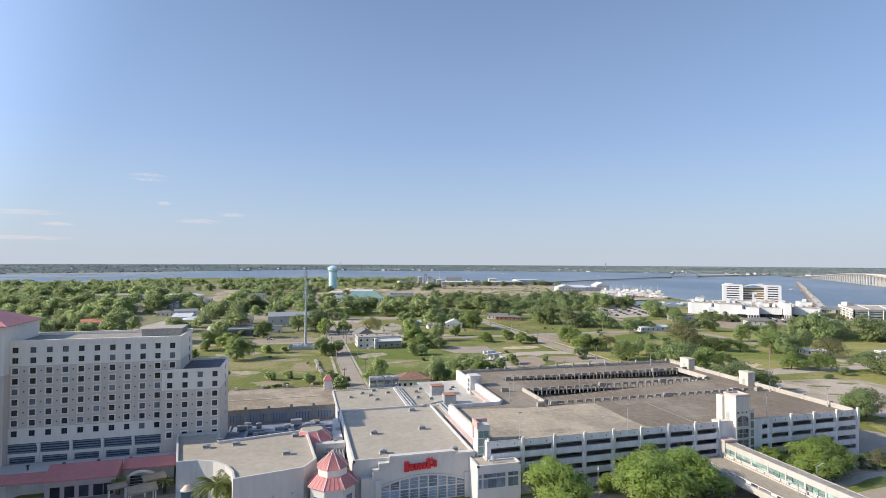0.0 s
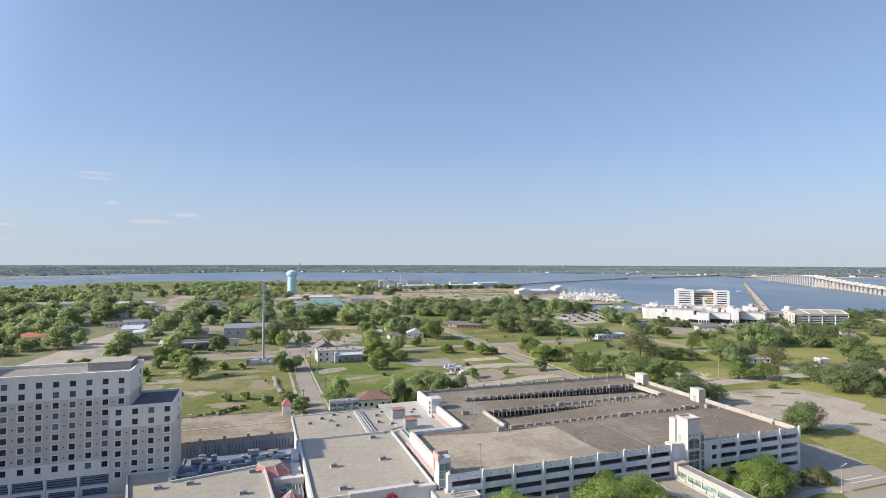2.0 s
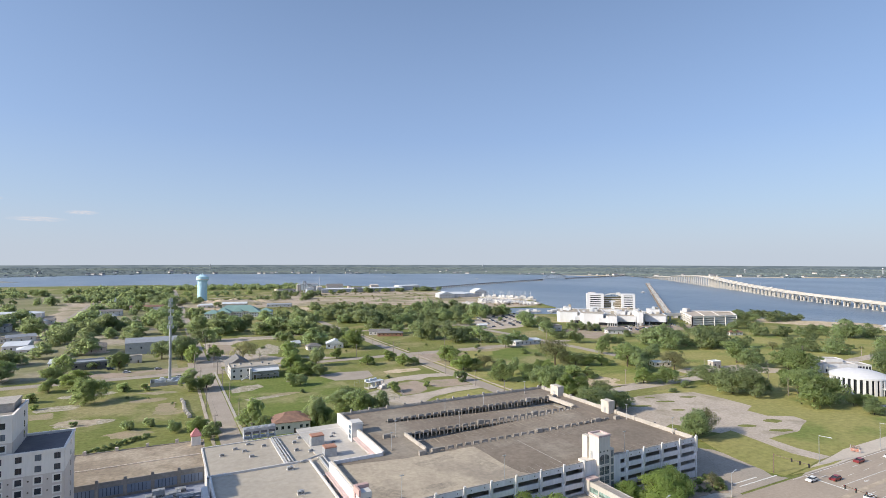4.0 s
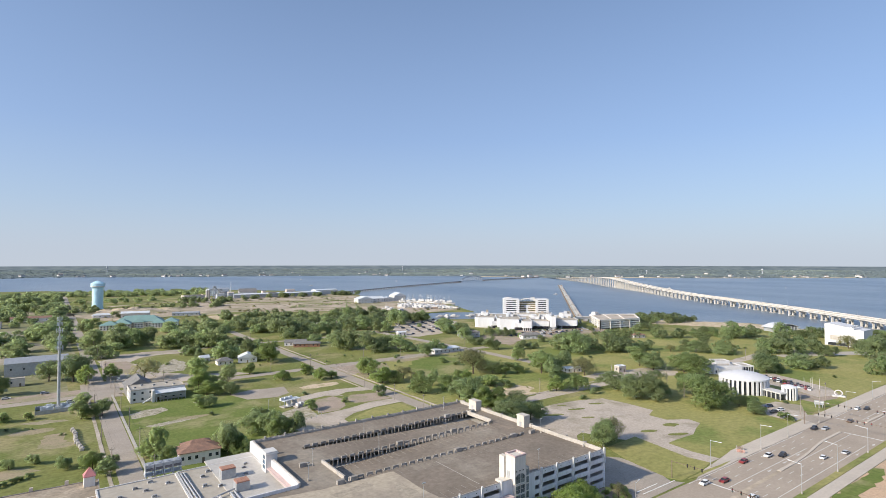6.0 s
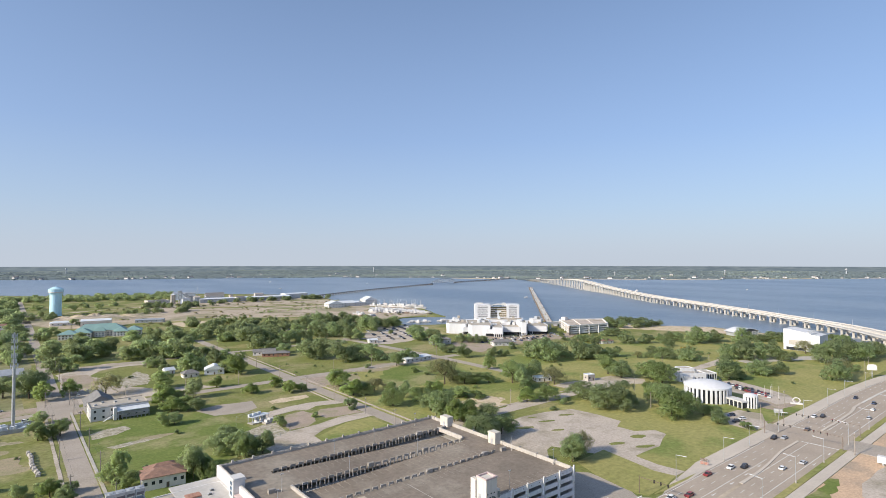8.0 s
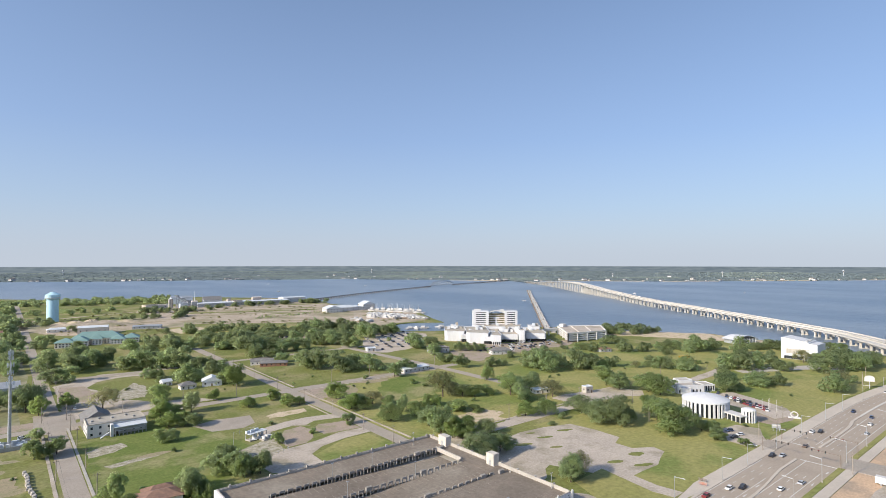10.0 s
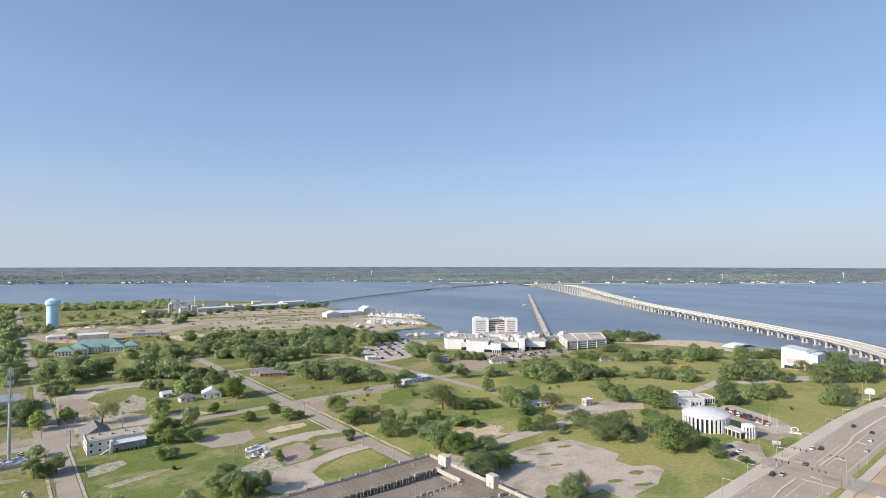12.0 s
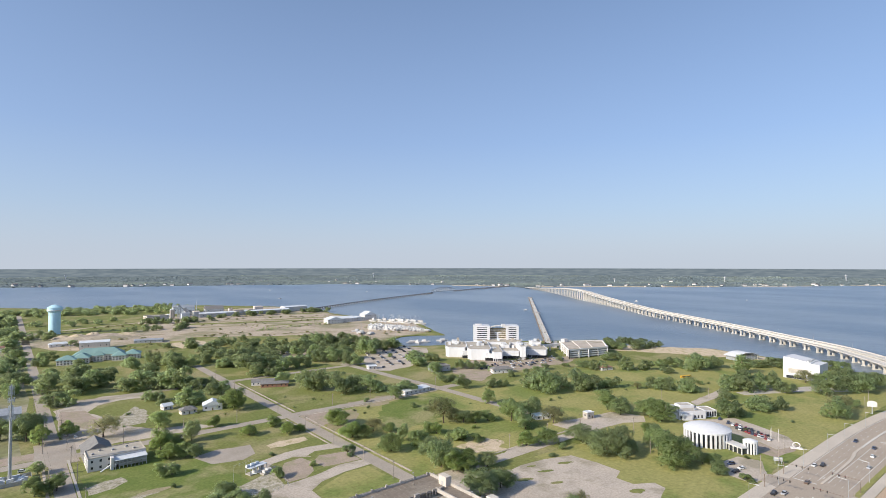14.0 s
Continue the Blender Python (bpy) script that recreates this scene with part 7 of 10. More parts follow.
banded(-29.5, -8.5, -9, 12, 5.0, 9, 3.15)
banded(13.5, 30, -9, 12, 5.0, 9, 3.15)
bm = bmesh.new()
bm_box(bm, -8.5, 13.5, -2.0, 9, 0, 30.5)
part("atrium", bm, M_GOLD, lake, "golden glass atrium wall")
for i in range(7):
    bm = bmesh.new()
    bm_box(bm, -8.5, 13.5, -2.4, -2.0, 8 + i * 3.2, 8.9 + i * 3.2)
    part("atrium_band", bm, M_CREAM, lake)
bm = bmesh.new()
crown = [(-10 + 25 * i / 12, 31.0 + 4.2 * math.sin(math.pi * i / 12)) for i in range(13)]
for (xa, za), (xb, zb) in zip(crown, crown[1:]):
    bm_beam(bm, (xa, -6, za), (xb, -6, zb), 1.6)
part("crown", bm, M_WHITE, lake, "white curved crown over the atrium")
for i in range(8):
    bm = bmesh.new()
    bm_box(bm, -5 + i * 1.9, -3.8 + i * 1.9, -6.9, -6.7, 32.0, 33.4)
    part("sign_bar", bm, M_BLUEGLASS, lake)
for x0, x1, z0, z1 in ((-1.5, 6.5, 22.5, 25.0), (1.2, 3.6, 11, 22.5)):
    bm = bmesh.new()
    bm_box(bm, x0, x1, -3.0, -2.5, z0, z1)
    part("emblem", bm, M_SNOW, lake, "plain white emblem on the atrium")
bm = bmesh.new()
bm_box(bm, 8, 13, -2, 6, 31, 36.5)
part("plant_room", bm, M_WHITE, lake)
bm = bmesh.new()
bm_box(bm, -27, -18, 0, 8, 34, 36.5)
part("plant_room", bm, M_WHITE, lake)
base = thing("lakeside_casino", 516, 519, 0, -39, "sprawling white lakeside casino with stepped blocks", "casino")
for z0, z1, k, m, nm in ((0, 3.4, 0.985, M_GLASS, "base_glazing"), (3.4, 8.2, 1.0, M_SNOW, "podium")):
    bm = bmesh.new()
    bm_prism(bm, [(x * k, -50 + (y + 50) * k) for x, y in ((-66, -4), (-60, -40), (-52, -60), (-48, -82), (-26, -78), (-22, -98), (-6, -100), (0, -86), (46, -70), (54, -20), (-30, -6))], z0, z1)
    bmesh.ops.recalc_face_normals(bm, faces=bm.faces)
    part(nm, bm, m, base)
for x0, x1, y0, y1, h in ((-68, -42, -72, -22, 11.5), (-60, -50, -40, -30, 14.5), (-42, -14, -92, -30, 12), (-14, -2, -104, -40, 10.5), (-2, 22, -84, -30, 9.0), (20, 27, -92, -60, 15.0), (27, 56, -78, -20, 9.5), (40, 54, -45, -30, 14), (-30, 34, -30, -6, 12), (2, 12, -60, -45, 12.5), (-28, -20, -60, -48, 14.2)):
    k = 0.12 * (x1 - x0)
    foot = [(x0, y0 + 2 * k), (x0 + k, y0), (x1 - k, y0 - k), (x1, y0 + 2 * k), (x1, y1), (x0, y1)]
    bm = bmesh.new()
    low = 0 if x0 in (-68, -60, -42) else 3.4
    bm_prism(bm, foot, low, h)
    bmesh.ops.recalc_face_normals(bm, faces=bm.faces)
    blk = part("block", bm, M_SNOW, base)
    mid = ((x0 + x1) / 2, (y0 + y1) / 2)
    if low:
        bm = bmesh.new()
        bm_prism(bm, [(mid[0] + (x - mid[0]) * 0.86, mid[1] + (y - mid[1]) * 0.93) for x, y in foot], 0, low)
        bmesh.ops.recalc_face_normals(bm, faces=bm.faces)
        part("ground_floor", bm, M_GLASS, blk, "dark recessed ground floor")
        for j in range(5):
            f = (j + 0.5) / 5
            bm = bmesh.new()
            bm_box(bm, x0 + (x1 - x0) * f - 0.4, x0 + (x1 - x0) * f + 0.4, y0 + 0.4, y0 + 1.2, 0, low)
            part("column", bm, M_SNOW, blk)
    for j in range(3):
        f, q = 0.2 + 0.3 * j, 1.2 + (j * 7 + int(h * 10)) % 4 * 0.7
        bm = bmesh.new()
        bm_box(bm, x0 + (x1 - x0) * f - 1.6, x0 + (x1 - x0) * f + 1.6, mid[1] - 4 + 3 * j, mid[1] + 3 * j, h + 0.1, h + q)
        part("roof_box", bm, (M_SNOW, M_PALEMETAL, M_ROOF)[j], blk)
    bm = bmesh.new()
    for a, b in zip(foot, foot[1:] + foot[:1]):
        bm_beam(bm, (*a, h + 0.45), (*b, h + 0.45), 0.5)
    part("parapet", bm, M_SNOW, blk)
    bm = bmesh.new()
    bm_prism(bm, [(mid[0] + (x - mid[0]) * 0.96, mid[1] + (y - mid[1]) * 0.96) for x, y in foot], h, h + 0.1)
    bmesh.ops.recalc_face_normals(bm, faces=bm.faces)
    part("roof", bm, M_ROOF, blk)
    for sx in (x0 - 0.06, x1 - 0.02):
        if y1 - y0 > 20:
            bm = bmesh.new()
            bm_box(bm, sx, sx + 0.08, y0 + 2 * k + 2, y1 - 2, 0.3, 3.6)
            part("bay", bm, M_GLASS, blk, "dark ground floor bay")
for i in range(9):
    bm = bmesh.new()
    bm_box(bm, 0 + i * 6.2, 4.2 + i * 6.2, -84.2 if i < 3 else -78.2, -83.9 if i < 3 else -77.9, 0.3, 4.4)
    part("bay", bm, M_GLASS, base, "dark ground floor bay")
for i in range(14):
    rooftop_unit(516 + rnd.uniform(-30, 20), 470 + rnd.uniform(-12, 12), 9.0, 4, 3, 3.4, 20, M_WHITE, "white rooftop plant box on the casino")
deckb = thing("lakeside_garage", 0, 0, 0, 0, "white lakeside parking garage with open floors", "parking garage")
quad = [(523, 402), (580, 388), (622, 424), (572, 456)]
for i in range(4):
    bm = bmesh.new()
    bm_prism(bm, quad, 1.6 + i * 2.5, 1.6 + i * 2.5 + 1.5 if i < 3 else 10.4)
    bmesh.ops.recalc_face_normals(bm, faces=bm.faces)
    part("floor_band", bm, M_CREAM if i == 3 else M_WHITE, deckb)
bm = bmesh.new()
bm_prism(bm, [(529, 405), (579, 393), (616, 424), (572, 450)], 0, 9.9)
bmesh.ops.recalc_face_normals(bm, faces=bm.faces)
part("core", bm, M_METAL, deckb)
for f in (0, 0.25, 0.5, 0.75, 1.0):
    for a, b in ((quad[0], quad[1]), (quad[0], quad[3])):
        bm = bmesh.new()
        x, y = a[0] + (b[0] - a[0]) * f, a[1] + (b[1] - a[1]) * f
        bm_box(bm, x - 0.5, x + 0.5, y - 0.5, y + 0.5, 0, 11.2)
        part("column", bm, M_WHITE, deckb)
bm = bmesh.new()
bm_prism(bm, [(524.5, 402.6), (579.6, 389.2), (620.4, 424), (572, 454.6)], 10.38, 10.46)
bmesh.ops.recalc_face_normals(bm, faces=bm.faces)
part("roof_deck", bm, M_LOT, deckb)
for a, b in zip(quad, quad[1:] + quad[:1]):
    bm = bmesh.new()
    bm_beam(bm, (*a, 10.9), (*b, 10.9), 0.9)
    part("parapet", bm, M_WHITE, deckb)
for f in (0.3, 0.62):
    bm = bmesh.new()
    bm_beam(bm, (523 + 57 * f, 402 - 14 * f, 10.6), (572 + 50 * f, 456 - 32 * f, 10.6), 0.7)
    part("deck_beam", bm, M_CREAM, deckb)
bm = bmesh.new()
bm_box(bm, 570, 577, 446, 452, 10, 14.5)
part("stair_house", bm, M_WHITE, deckb)
walkb = thing("link_bridge", 548, 458, 0, -10, "white covered link bridge to the lakeside garage", "bridge")
bm = bmesh.new()
bm_box(bm, -18, 28, -2, 2, 5.5, 8.6)
part("span", bm, M_WHITE, walkb)
for s in (-14, 6, 24):
    bm = bmesh.new()
    bm_box(bm, s - 0.6, s + 0.6, -1.2, 1.2, 0, 5.5)
    part("pier", bm, M_WHITE, walkb)

# ---- harbour and works on the point ----
for x, y, w, d, h, r, tn in ((490, 932, 30, 26, 8, 5, -8), (518, 946, 40, 22, 7, 4, -8), (552, 946, 26, 20, 6, 3, -8), (584, 960, 26, 28, 10, 6, -8)):
    house("harbour_hall", x, y, w, d, h, r, tn, M_WHITE, M_PALEMETAL, "white harbour hall with pale blue-grey metal roof", "gable", 5, 2, "y" if w < 32 else "x", "hall", "harbour halls")
house("works_block", 234, 1182, 40, 24, 11, 1.0, 5, M_TAN, M_ROOF, "brown concrete works building", "flat", 5, 2, category="works")
house("works_block", 322, 1345, 46, 34, 15, 3.0, -10, M_PALEMETAL, M_METAL, "white works hall with metal roof", "gable", 4, 1, category="works")
house("works_block", 420, 1216, 200, 24, 8, 1.8, 0, M_METAL, M_PALEMETAL, "very long low grey warehouse", "gable", 12, 1, category="works")
house("works_block", 545, 1240, 60, 24, 11, 2, 8, M_WHITE, M_PALEMETAL, "white warehouse by the lake", "gable", 5, 1, category="works")
house("works_block", 385, 1330, 40, 30, 8, 7, -8, M_WHITE, M_SHINGLE, "white shed with dark roof by the lake", "gable", 3, 1, category="works")
rw = random.Random(31)
for i in range(14):
    w, d, h = rw.uniform(6, 22), rw.uniform(6, 14), rw.uniform(3, 13)
    t = thing("works_shed", rw.uniform(275, 470), rw.uniform(1195, 1290), 0, rw.uniform(-15, 15), "weathered grey works shed beside the lake", "shed", "works sheds")
    bm = bmesh.new()
    bm_box(bm, -w / 2, w / 2, -d / 2, d / 2, 0, h)
    part("wall", bm, (M_METAL, M_TAN, M_PALEMETAL)[i % 3], t)
    bm = bmesh.new()
    bm_gable(bm, -w / 2, w / 2, -d / 2, d / 2, h, h + rw.uniform(0.8, 2.5), "x")
    part("roof", bm, (M_METAL, M_SHINGLE, M_PALEMETAL, M_TAN)[i % 4], t)
for i in range(3):
    t = thing("works_tower", 288 + i * 13, 1236 + 9 * i, 0, 8 * i, "tall open steel frame tower at the works", "tower", "works towers")
    hh = 26 - 6 * i
    for sx in (-2.5, 2.5):
        for sy in (-2.5, 2.5):
            bm = bmesh.new()
            bm_box(bm, sx - 0.4, sx + 0.4, sy - 0.4, sy + 0.4, 0, hh)
            part("leg", bm, M_METAL, t)
    for j in range(3):
        bm = bmesh.new()
        bm_box(bm, -3, 3, -3, 3, hh * (j + 1) / 3 - 1.4, hh * (j + 1) / 3)
        part("platform", bm, M_METAL, t)
    bm = bmesh.new()
    bm_beam(bm, (0, 0, hh - 2), (26, 6, 3), 1.6)
    part("conveyor", bm, M_METAL, t)
for i in range(2):
    t = thing("silo", 268 + i * 5.5, 1216 + (i % 2) * 7, 0, 0, "pale concrete silo at the works", "silo", "silos")
    bm = bmesh.new()
    bm_cyl(bm, 0, 0, 0, 19, 2.8, 2.8, 16)
    part("body", bm, M_PAVE, t)
    bm = bmesh.new()
    bm_cyl(bm, 0, 0, 19, 21, 2.8, 0.6, 16)
    part("cone", bm, M_PALEMETAL, t)
t = thing("mast", 322, 1236, 0, 0, "tall thin grey mast at the works", "mast")
bm = bmesh.new()
bm_cyl(bm, 0, 0, 0, 34, 0.7, 0.4, 8)
part("pole", bm, M_PALEMETAL, t)
bm = bmesh.new()
bm_box(bm, -1.5, 1.5, -1.5, 1.5, 0, 2)
part("base", bm, M_PAVE, t)


def boat_meshes():
    bm = bmesh.new()
    hull = [(-1.5, -5, 0), (1.5, -5, 0), (1.6, 1, 0), (0, 6, 0.3), (-1.6, 1, 0)]
    lo = [bm.verts.new((x * 0.6, y * 0.85, 0)) for x, y, z in hull]
    hi = [bm.verts.new((x, y, 1.5 + z)) for x, y, z in hull]
    bm.faces.new(hi)
    bm.faces.new(lo[::-1])
    for i in range(5):
        bm.faces.new((lo[i], lo[(i + 1) % 5], hi[(i + 1) % 5], hi[i]))
    h = mesh_of("hull", bm, M_WHITE)
    dark = []
    for m in (M_METAL, M_BROWNLOT, M_SHINGLE):
        d = h.copy()
        d.materials[0] = m
        dark.append(d)
    bm = bmesh.new()
    bm_box(bm, -1.1, 1.1, -3, 1.2, 1.5, 3.0)
    c = mesh_of("cabin", bm, M_WHITE, 0.15)
    bm = bmesh.new()
    bm_cyl(bm, 0, 0.5, 1.5, 11, 0.10, 0.06, 6)
    m = mesh_of("boat_mast", bm, M_METAL)
    return h, c, m, dark


HULL, CABIN, BMAST, OLD_HULLS = boat_meshes()
rnd = random.Random(8)
for i in range(330):
    f = rnd.random()
    u = rnd.random()
    if i < 118:
        x, y = 486 + 66 * f + 40 * u * (1 - f), 795 - 85 * f + 60 * u * (1 - 0.5 * f)
    elif i < 130:
        x, y = 445 + 14 * f, 735 + 55 * u
    elif i < 150:
        x, y = 585 + 55 * f + rnd.uniform(-6, 6), 937 - 88 * f + rnd.uniform(-6, 6)
    elif i < 162:
        x, y = 430 + 80 * f, 640 - 30 * f + rnd.uniform(-8, 8)
    else:
        x, y = 480 + 72 * f + 44 * u * (1 - f), 802 - 92 * f + 66 * u * (1 - 0.5 * f)
    if f < 0.8 and not 118 <= i < 162:
        x, y = x + 7, y - 5
    old = i % 4 == 1 and not 130 <= i < 162
    b = thing("boat", x, y, 0.1 if i < 130 or i >= 162 else -0.7, rnd.uniform(0, 360), "dark weathered boat stored on the sandy spit" if old else "white moored motor boat in the harbour" if i % 3 and not 130 <= i < 150 else "white sailing boat with a bare mast", "boat", "harbour boats")
    s = rnd.uniform(0.8, 1.6)
    for nm, me in (("hull", OLD_HULLS[i % 3] if old else HULL), ("cabin", CABIN)) + ((("boat_mast", BMAST),) if i % 3 == 0 or 130 <= i < 150 else ()):
        again(nm, me, b, Matrix.Diagonal((s, s, s, 1)))
for x, y, tn in ((1150, 1900, 30), (700, 1700, 80), (1500, 900, 10), (900, 2300, 50), (1800, 700, 120), (1000, 900, 60)):
    b = thing("boat", x, y, -0.7, tn, "small white boat on the open lake", "boat", "lake boats")
    for nm, me in (("hull", HULL), ("cabin", CABIN)):
        again(nm, me, b, Matrix())

# trawlers along the outer quay
for i in range(11):
    f = i / 10.0
    b = thing("trawler", 566 + 46 * f + rnd.uniform(-3, 3), 905 - 88 * f + rnd.uniform(-5, 5), -0.7, 30 + rnd.uniform(-25, 25), "white fishing trawler with tall outrigger masts at the quay", "boat", "trawlers at the quay")
    s = rnd.uniform(1.7, 2.3)
    again("hull", HULL, b, Matrix.Diagonal((s, s, s, 1)))
    again("cabin", CABIN, b, Matrix.Diagonal((s, s * 0.7, s * 1.2, 1)))
    for lean in (-16, 0, 16):
        again("boat_mast", BMAST, b, Matrix.Rotation(math.radians(lean), 4, "Y") @ Matrix.Diagonal((2.6, 2.6, 1.5, 1)))

# canopies on the hotel forecourt
for x, y, w in ((-33.6, 145.2, 5.0), (-34.5, 138.5, 6.0), (-40.5, 141.5, 4.0)):
    t = thing("forecourt_canopy", x, y, 0, 20, "flat tan canopy on posts over the forecourt", "canopy", "forecourt canopies")
    bm = bmesh.new()
    bm_box(bm, -w / 2, w / 2, -w / 2.4, w / 2.4, 3.6, 4.0)
    part("roof", bm, M_BROWNLOT, t, bevel=0.05)
    for sx in (-0.42, 0.42):
        for sy in (-0.36, 0.36):
            bm = bmesh.new()
            bm_box(bm, w * sx - 0.12, w * sx + 0.12, w * sy - 0.12, w * sy + 0.12, 0, 3.6)
            part("post", bm, M_CREAM, t)

# ---- thin clouds low in the sky ----
M_CLOUD = bpy.data.materials.new("thin_cloud")
M_CLOUD.use_nodes = True
cn, cl = M_CLOUD.node_tree.nodes, M_CLOUD.node_tree.links.new
# own glow stands in for sunlight on the wisps
cloud_light = cn.new("ShaderNodeEmission")
cloud_light.inputs[0].default_value, cloud_light.inputs[1].default_value = (0.60, 0.55, 0.55, 1), 0.95
ct = cn.new("ShaderNodeTexCoord")
cnz = cn.new("ShaderNodeTexNoise")
cnz.inputs["Scale"].default_value, cnz.inputs["Detail"].default_value = 3.0, 6
ln_ = cn.new("ShaderNodeVectorMath")
ln_.operation = "LENGTH"
fall = cn.new("ShaderNodeMapRange")
fall.inputs[1].default_value, fall.inputs[2].default_value, fall.inputs[3].default_value, fall.inputs[4].default_value = 0.1, 0.95, 1.0, 0.0
nr = cn.new("ShaderNodeMapRange")
nr.inputs[1].default_value, nr.inputs[2].default_value, nr.inputs[4].default_value = 0.36, 0.66, 0.75
mul = cn.new("ShaderNodeMath")
mul.operation = "MULTIPLY"
tr_ = cn.new("ShaderNodeBsdfTransparent")
mx_ = cn.new("ShaderNodeMixShader")
cl(ct.outputs["Object"], cnz.inputs["Vector"])
squash = cn.new("ShaderNodeVectorMath")
squash.operation = "MULTIPLY"
squash.inputs[1].default_value = (1, 0, 1)
cl(ct.outputs["Object"], squash.inputs[0])
cl(squash.outputs[0], ln_.inputs[0])
cl(ln_.outputs["Value"], fall.inputs[0])
cl(cnz.outputs[0], nr.inputs[0])
cl(fall.outputs[0], mul.inputs[0])
cl(nr.outputs[0], mul.inputs[1])
cl(mul.outputs[0], mx_.inputs[0])
cl(tr_.outputs[0], mx_.inputs[1])
cl(cloud_light.outputs[0], mx_.inputs[2])
cl(mx_.outputs[0], cn["Material Output"].inputs[0])
for x, y, z, w, d in ((-1036, 4173, 638, 150, 170), (-937, 4196, 460, 60, 60), (-720, 4239, 339, 180, 150), (-484, 4272, 393, 110, 90), (-1692, 3952, 356, 260, 160), (-1530, 4018, 289, 120, 90), (-1741, 3931, 194, 400, 200)):
    bm = bmesh.new()
    bmesh.ops.create_uvsphere(bm, u_segments=24, v_segments=8, radius=1.0)
    ob = tagged(new("cloud", mesh_of("cloud", bm, M_CLOUD)), "thin white wisp of cloud low in the sky", "", "", "structure")
    ob.matrix_basis = pose(x, y, z, 0, 0, 12) @ Matrix.Diagonal((w, d, 14, 1))

# ---- the long highway bridge ----
bridge = thing("highway_bridge", 0, 0, label="long pale concrete highway bridge over the lake", category="bridge")
BR = [(1925, 1715, 2.5), (1892, 1660, 4), (1785, 1487, 11), (1668, 1332, 19.5), (1550, 1183, 25.5), (1437, 1048, 26.5), (1340, 916, 19), (1245, 791, 14), (1157, 684, 12), (1089, 599, 11), (1048, 535, 10.2), (986, 447, 9.6), (921, 357, 9.2), (851, 265, 8.6), (806, 208, 8.2), (768, 173, 8), (718, 134, 7.8), (650, 92, 7.5), (560, 50, 7)]


def along(pts, step):
    """Points every step metres on a smooth line through pts, with the way it runs."""
    out = []
    for i in range(len(pts) - 1):
        p = [Vector(pts[max(0, min(len(pts) - 1, i + k))]) for k in (-1, 0, 1, 2)]
        k = max(1, round((p[2] - p[1]).length / step))
        for j in range(k):
            t = j / k
            out.append(0.5 * (2 * p[1] + (p[2] - p[0]) * t + (2 * p[0] - 5 * p[1] + 4 * p[2] - p[3]) * t * t + (3 * p[1] - p[0] - 3 * p[2] + p[3]) * t ** 3))
    out.append(Vector(pts[-1]))
    return out


def ribbon(pts, offs, name, material, parent, label=""):
    """A bar of constant section swept along pts; offs: corners as (sideways, up)."""
    bm = bmesh.new()
    rings = []
    for i, p in enumerate(pts):
        d = (pts[min(i + 1, len(pts) - 1)] - pts[max(i - 1, 0)])
        d.z = 0
        d.normalize()
        s = Vector((d.y, -d.x, 0))
        rings.append([bm.verts.new(p + s * o + Vector((0, 0, u))) for o, u in offs])
    k = len(offs)
    for a, b in zip(rings, rings[1:]):
        for i in range(k):
            bm.faces.new((a[i], a[(i + 1) % k], b[(i + 1) % k], b[i]))
    bm.faces.new(rings[0])
    bm.faces.new(rings[-1][::-1])
    bmesh.ops.recalc_face_normals(bm, faces=bm.faces)
    return part(name, bm, material, parent, label)


line = along(BR, 24)
for s in (-9.2, 9.2):
    ribbon(line, [(s - 6.3, -0.3), (s + 6.3, -0.3), (s + 6.3, 0), (s - 6.3, 0)], "deck", M_BRIDGE, bridge, "pale concrete carriageway")
    ribbon(line, [(s - 4.6, -1.3), (s + 4.6, -1.3), (s + 5.0, -0.3), (s - 5.0, -0.3)], "girder", M_BRIDGE, bridge)
    for e in (-6.3, 6.0):
        ribbon(line, [(s + e, 0), (s + e + 0.35, 0), (s + e + 0.35, 1.0), (s + e, 1.0)], "barrier", M_BRIDGE, bridge)
for i, p in enumerate(line[1:-1]):
    if p.z < 3.5:
        continue
    q = line[i + 2] - line[i]
    a = math.atan2(q.y, q.x)
    for s in (-9.2, 9.2):
        c = p + Vector((math.sin(a) * s, -math.cos(a) * s, 0))
        h = p.z - 1.3
        bm = bmesh.new()
        bm_box(bm, -0.9, 0.9, -5.4, 5.4, h - 1.0, h)
        for y in (-2.8, 2.8):
            bm_box(bm, -0.8, 0.8, y - 1.0, y + 1.0, -2.5, h - 1.0)
        bm_box(bm, -1.3, 1.3, -4.4, 4.4, -2.5, -0.4)
        ob = part("pier", bm, M_BRIDGE, bridge)
        ob.matrix_basis = Matrix.Translation((c.x, c.y, 0)) @ Matrix.Rotation(a, 4, "Z")
bm = bmesh.new()
bm_cyl(bm, 0, 0, 0, 10, 0.16, 0.1, 6)
bm_box(bm, -1.6, 1.6, -0.1, 0.1, 9.9, 10.1)
BLAMP = mesh_of("bridge_lamp", bm, M_METAL)
for p in line[2:-1:3]:
    again("lamp", BLAMP, bridge, Matrix.Translation(p))

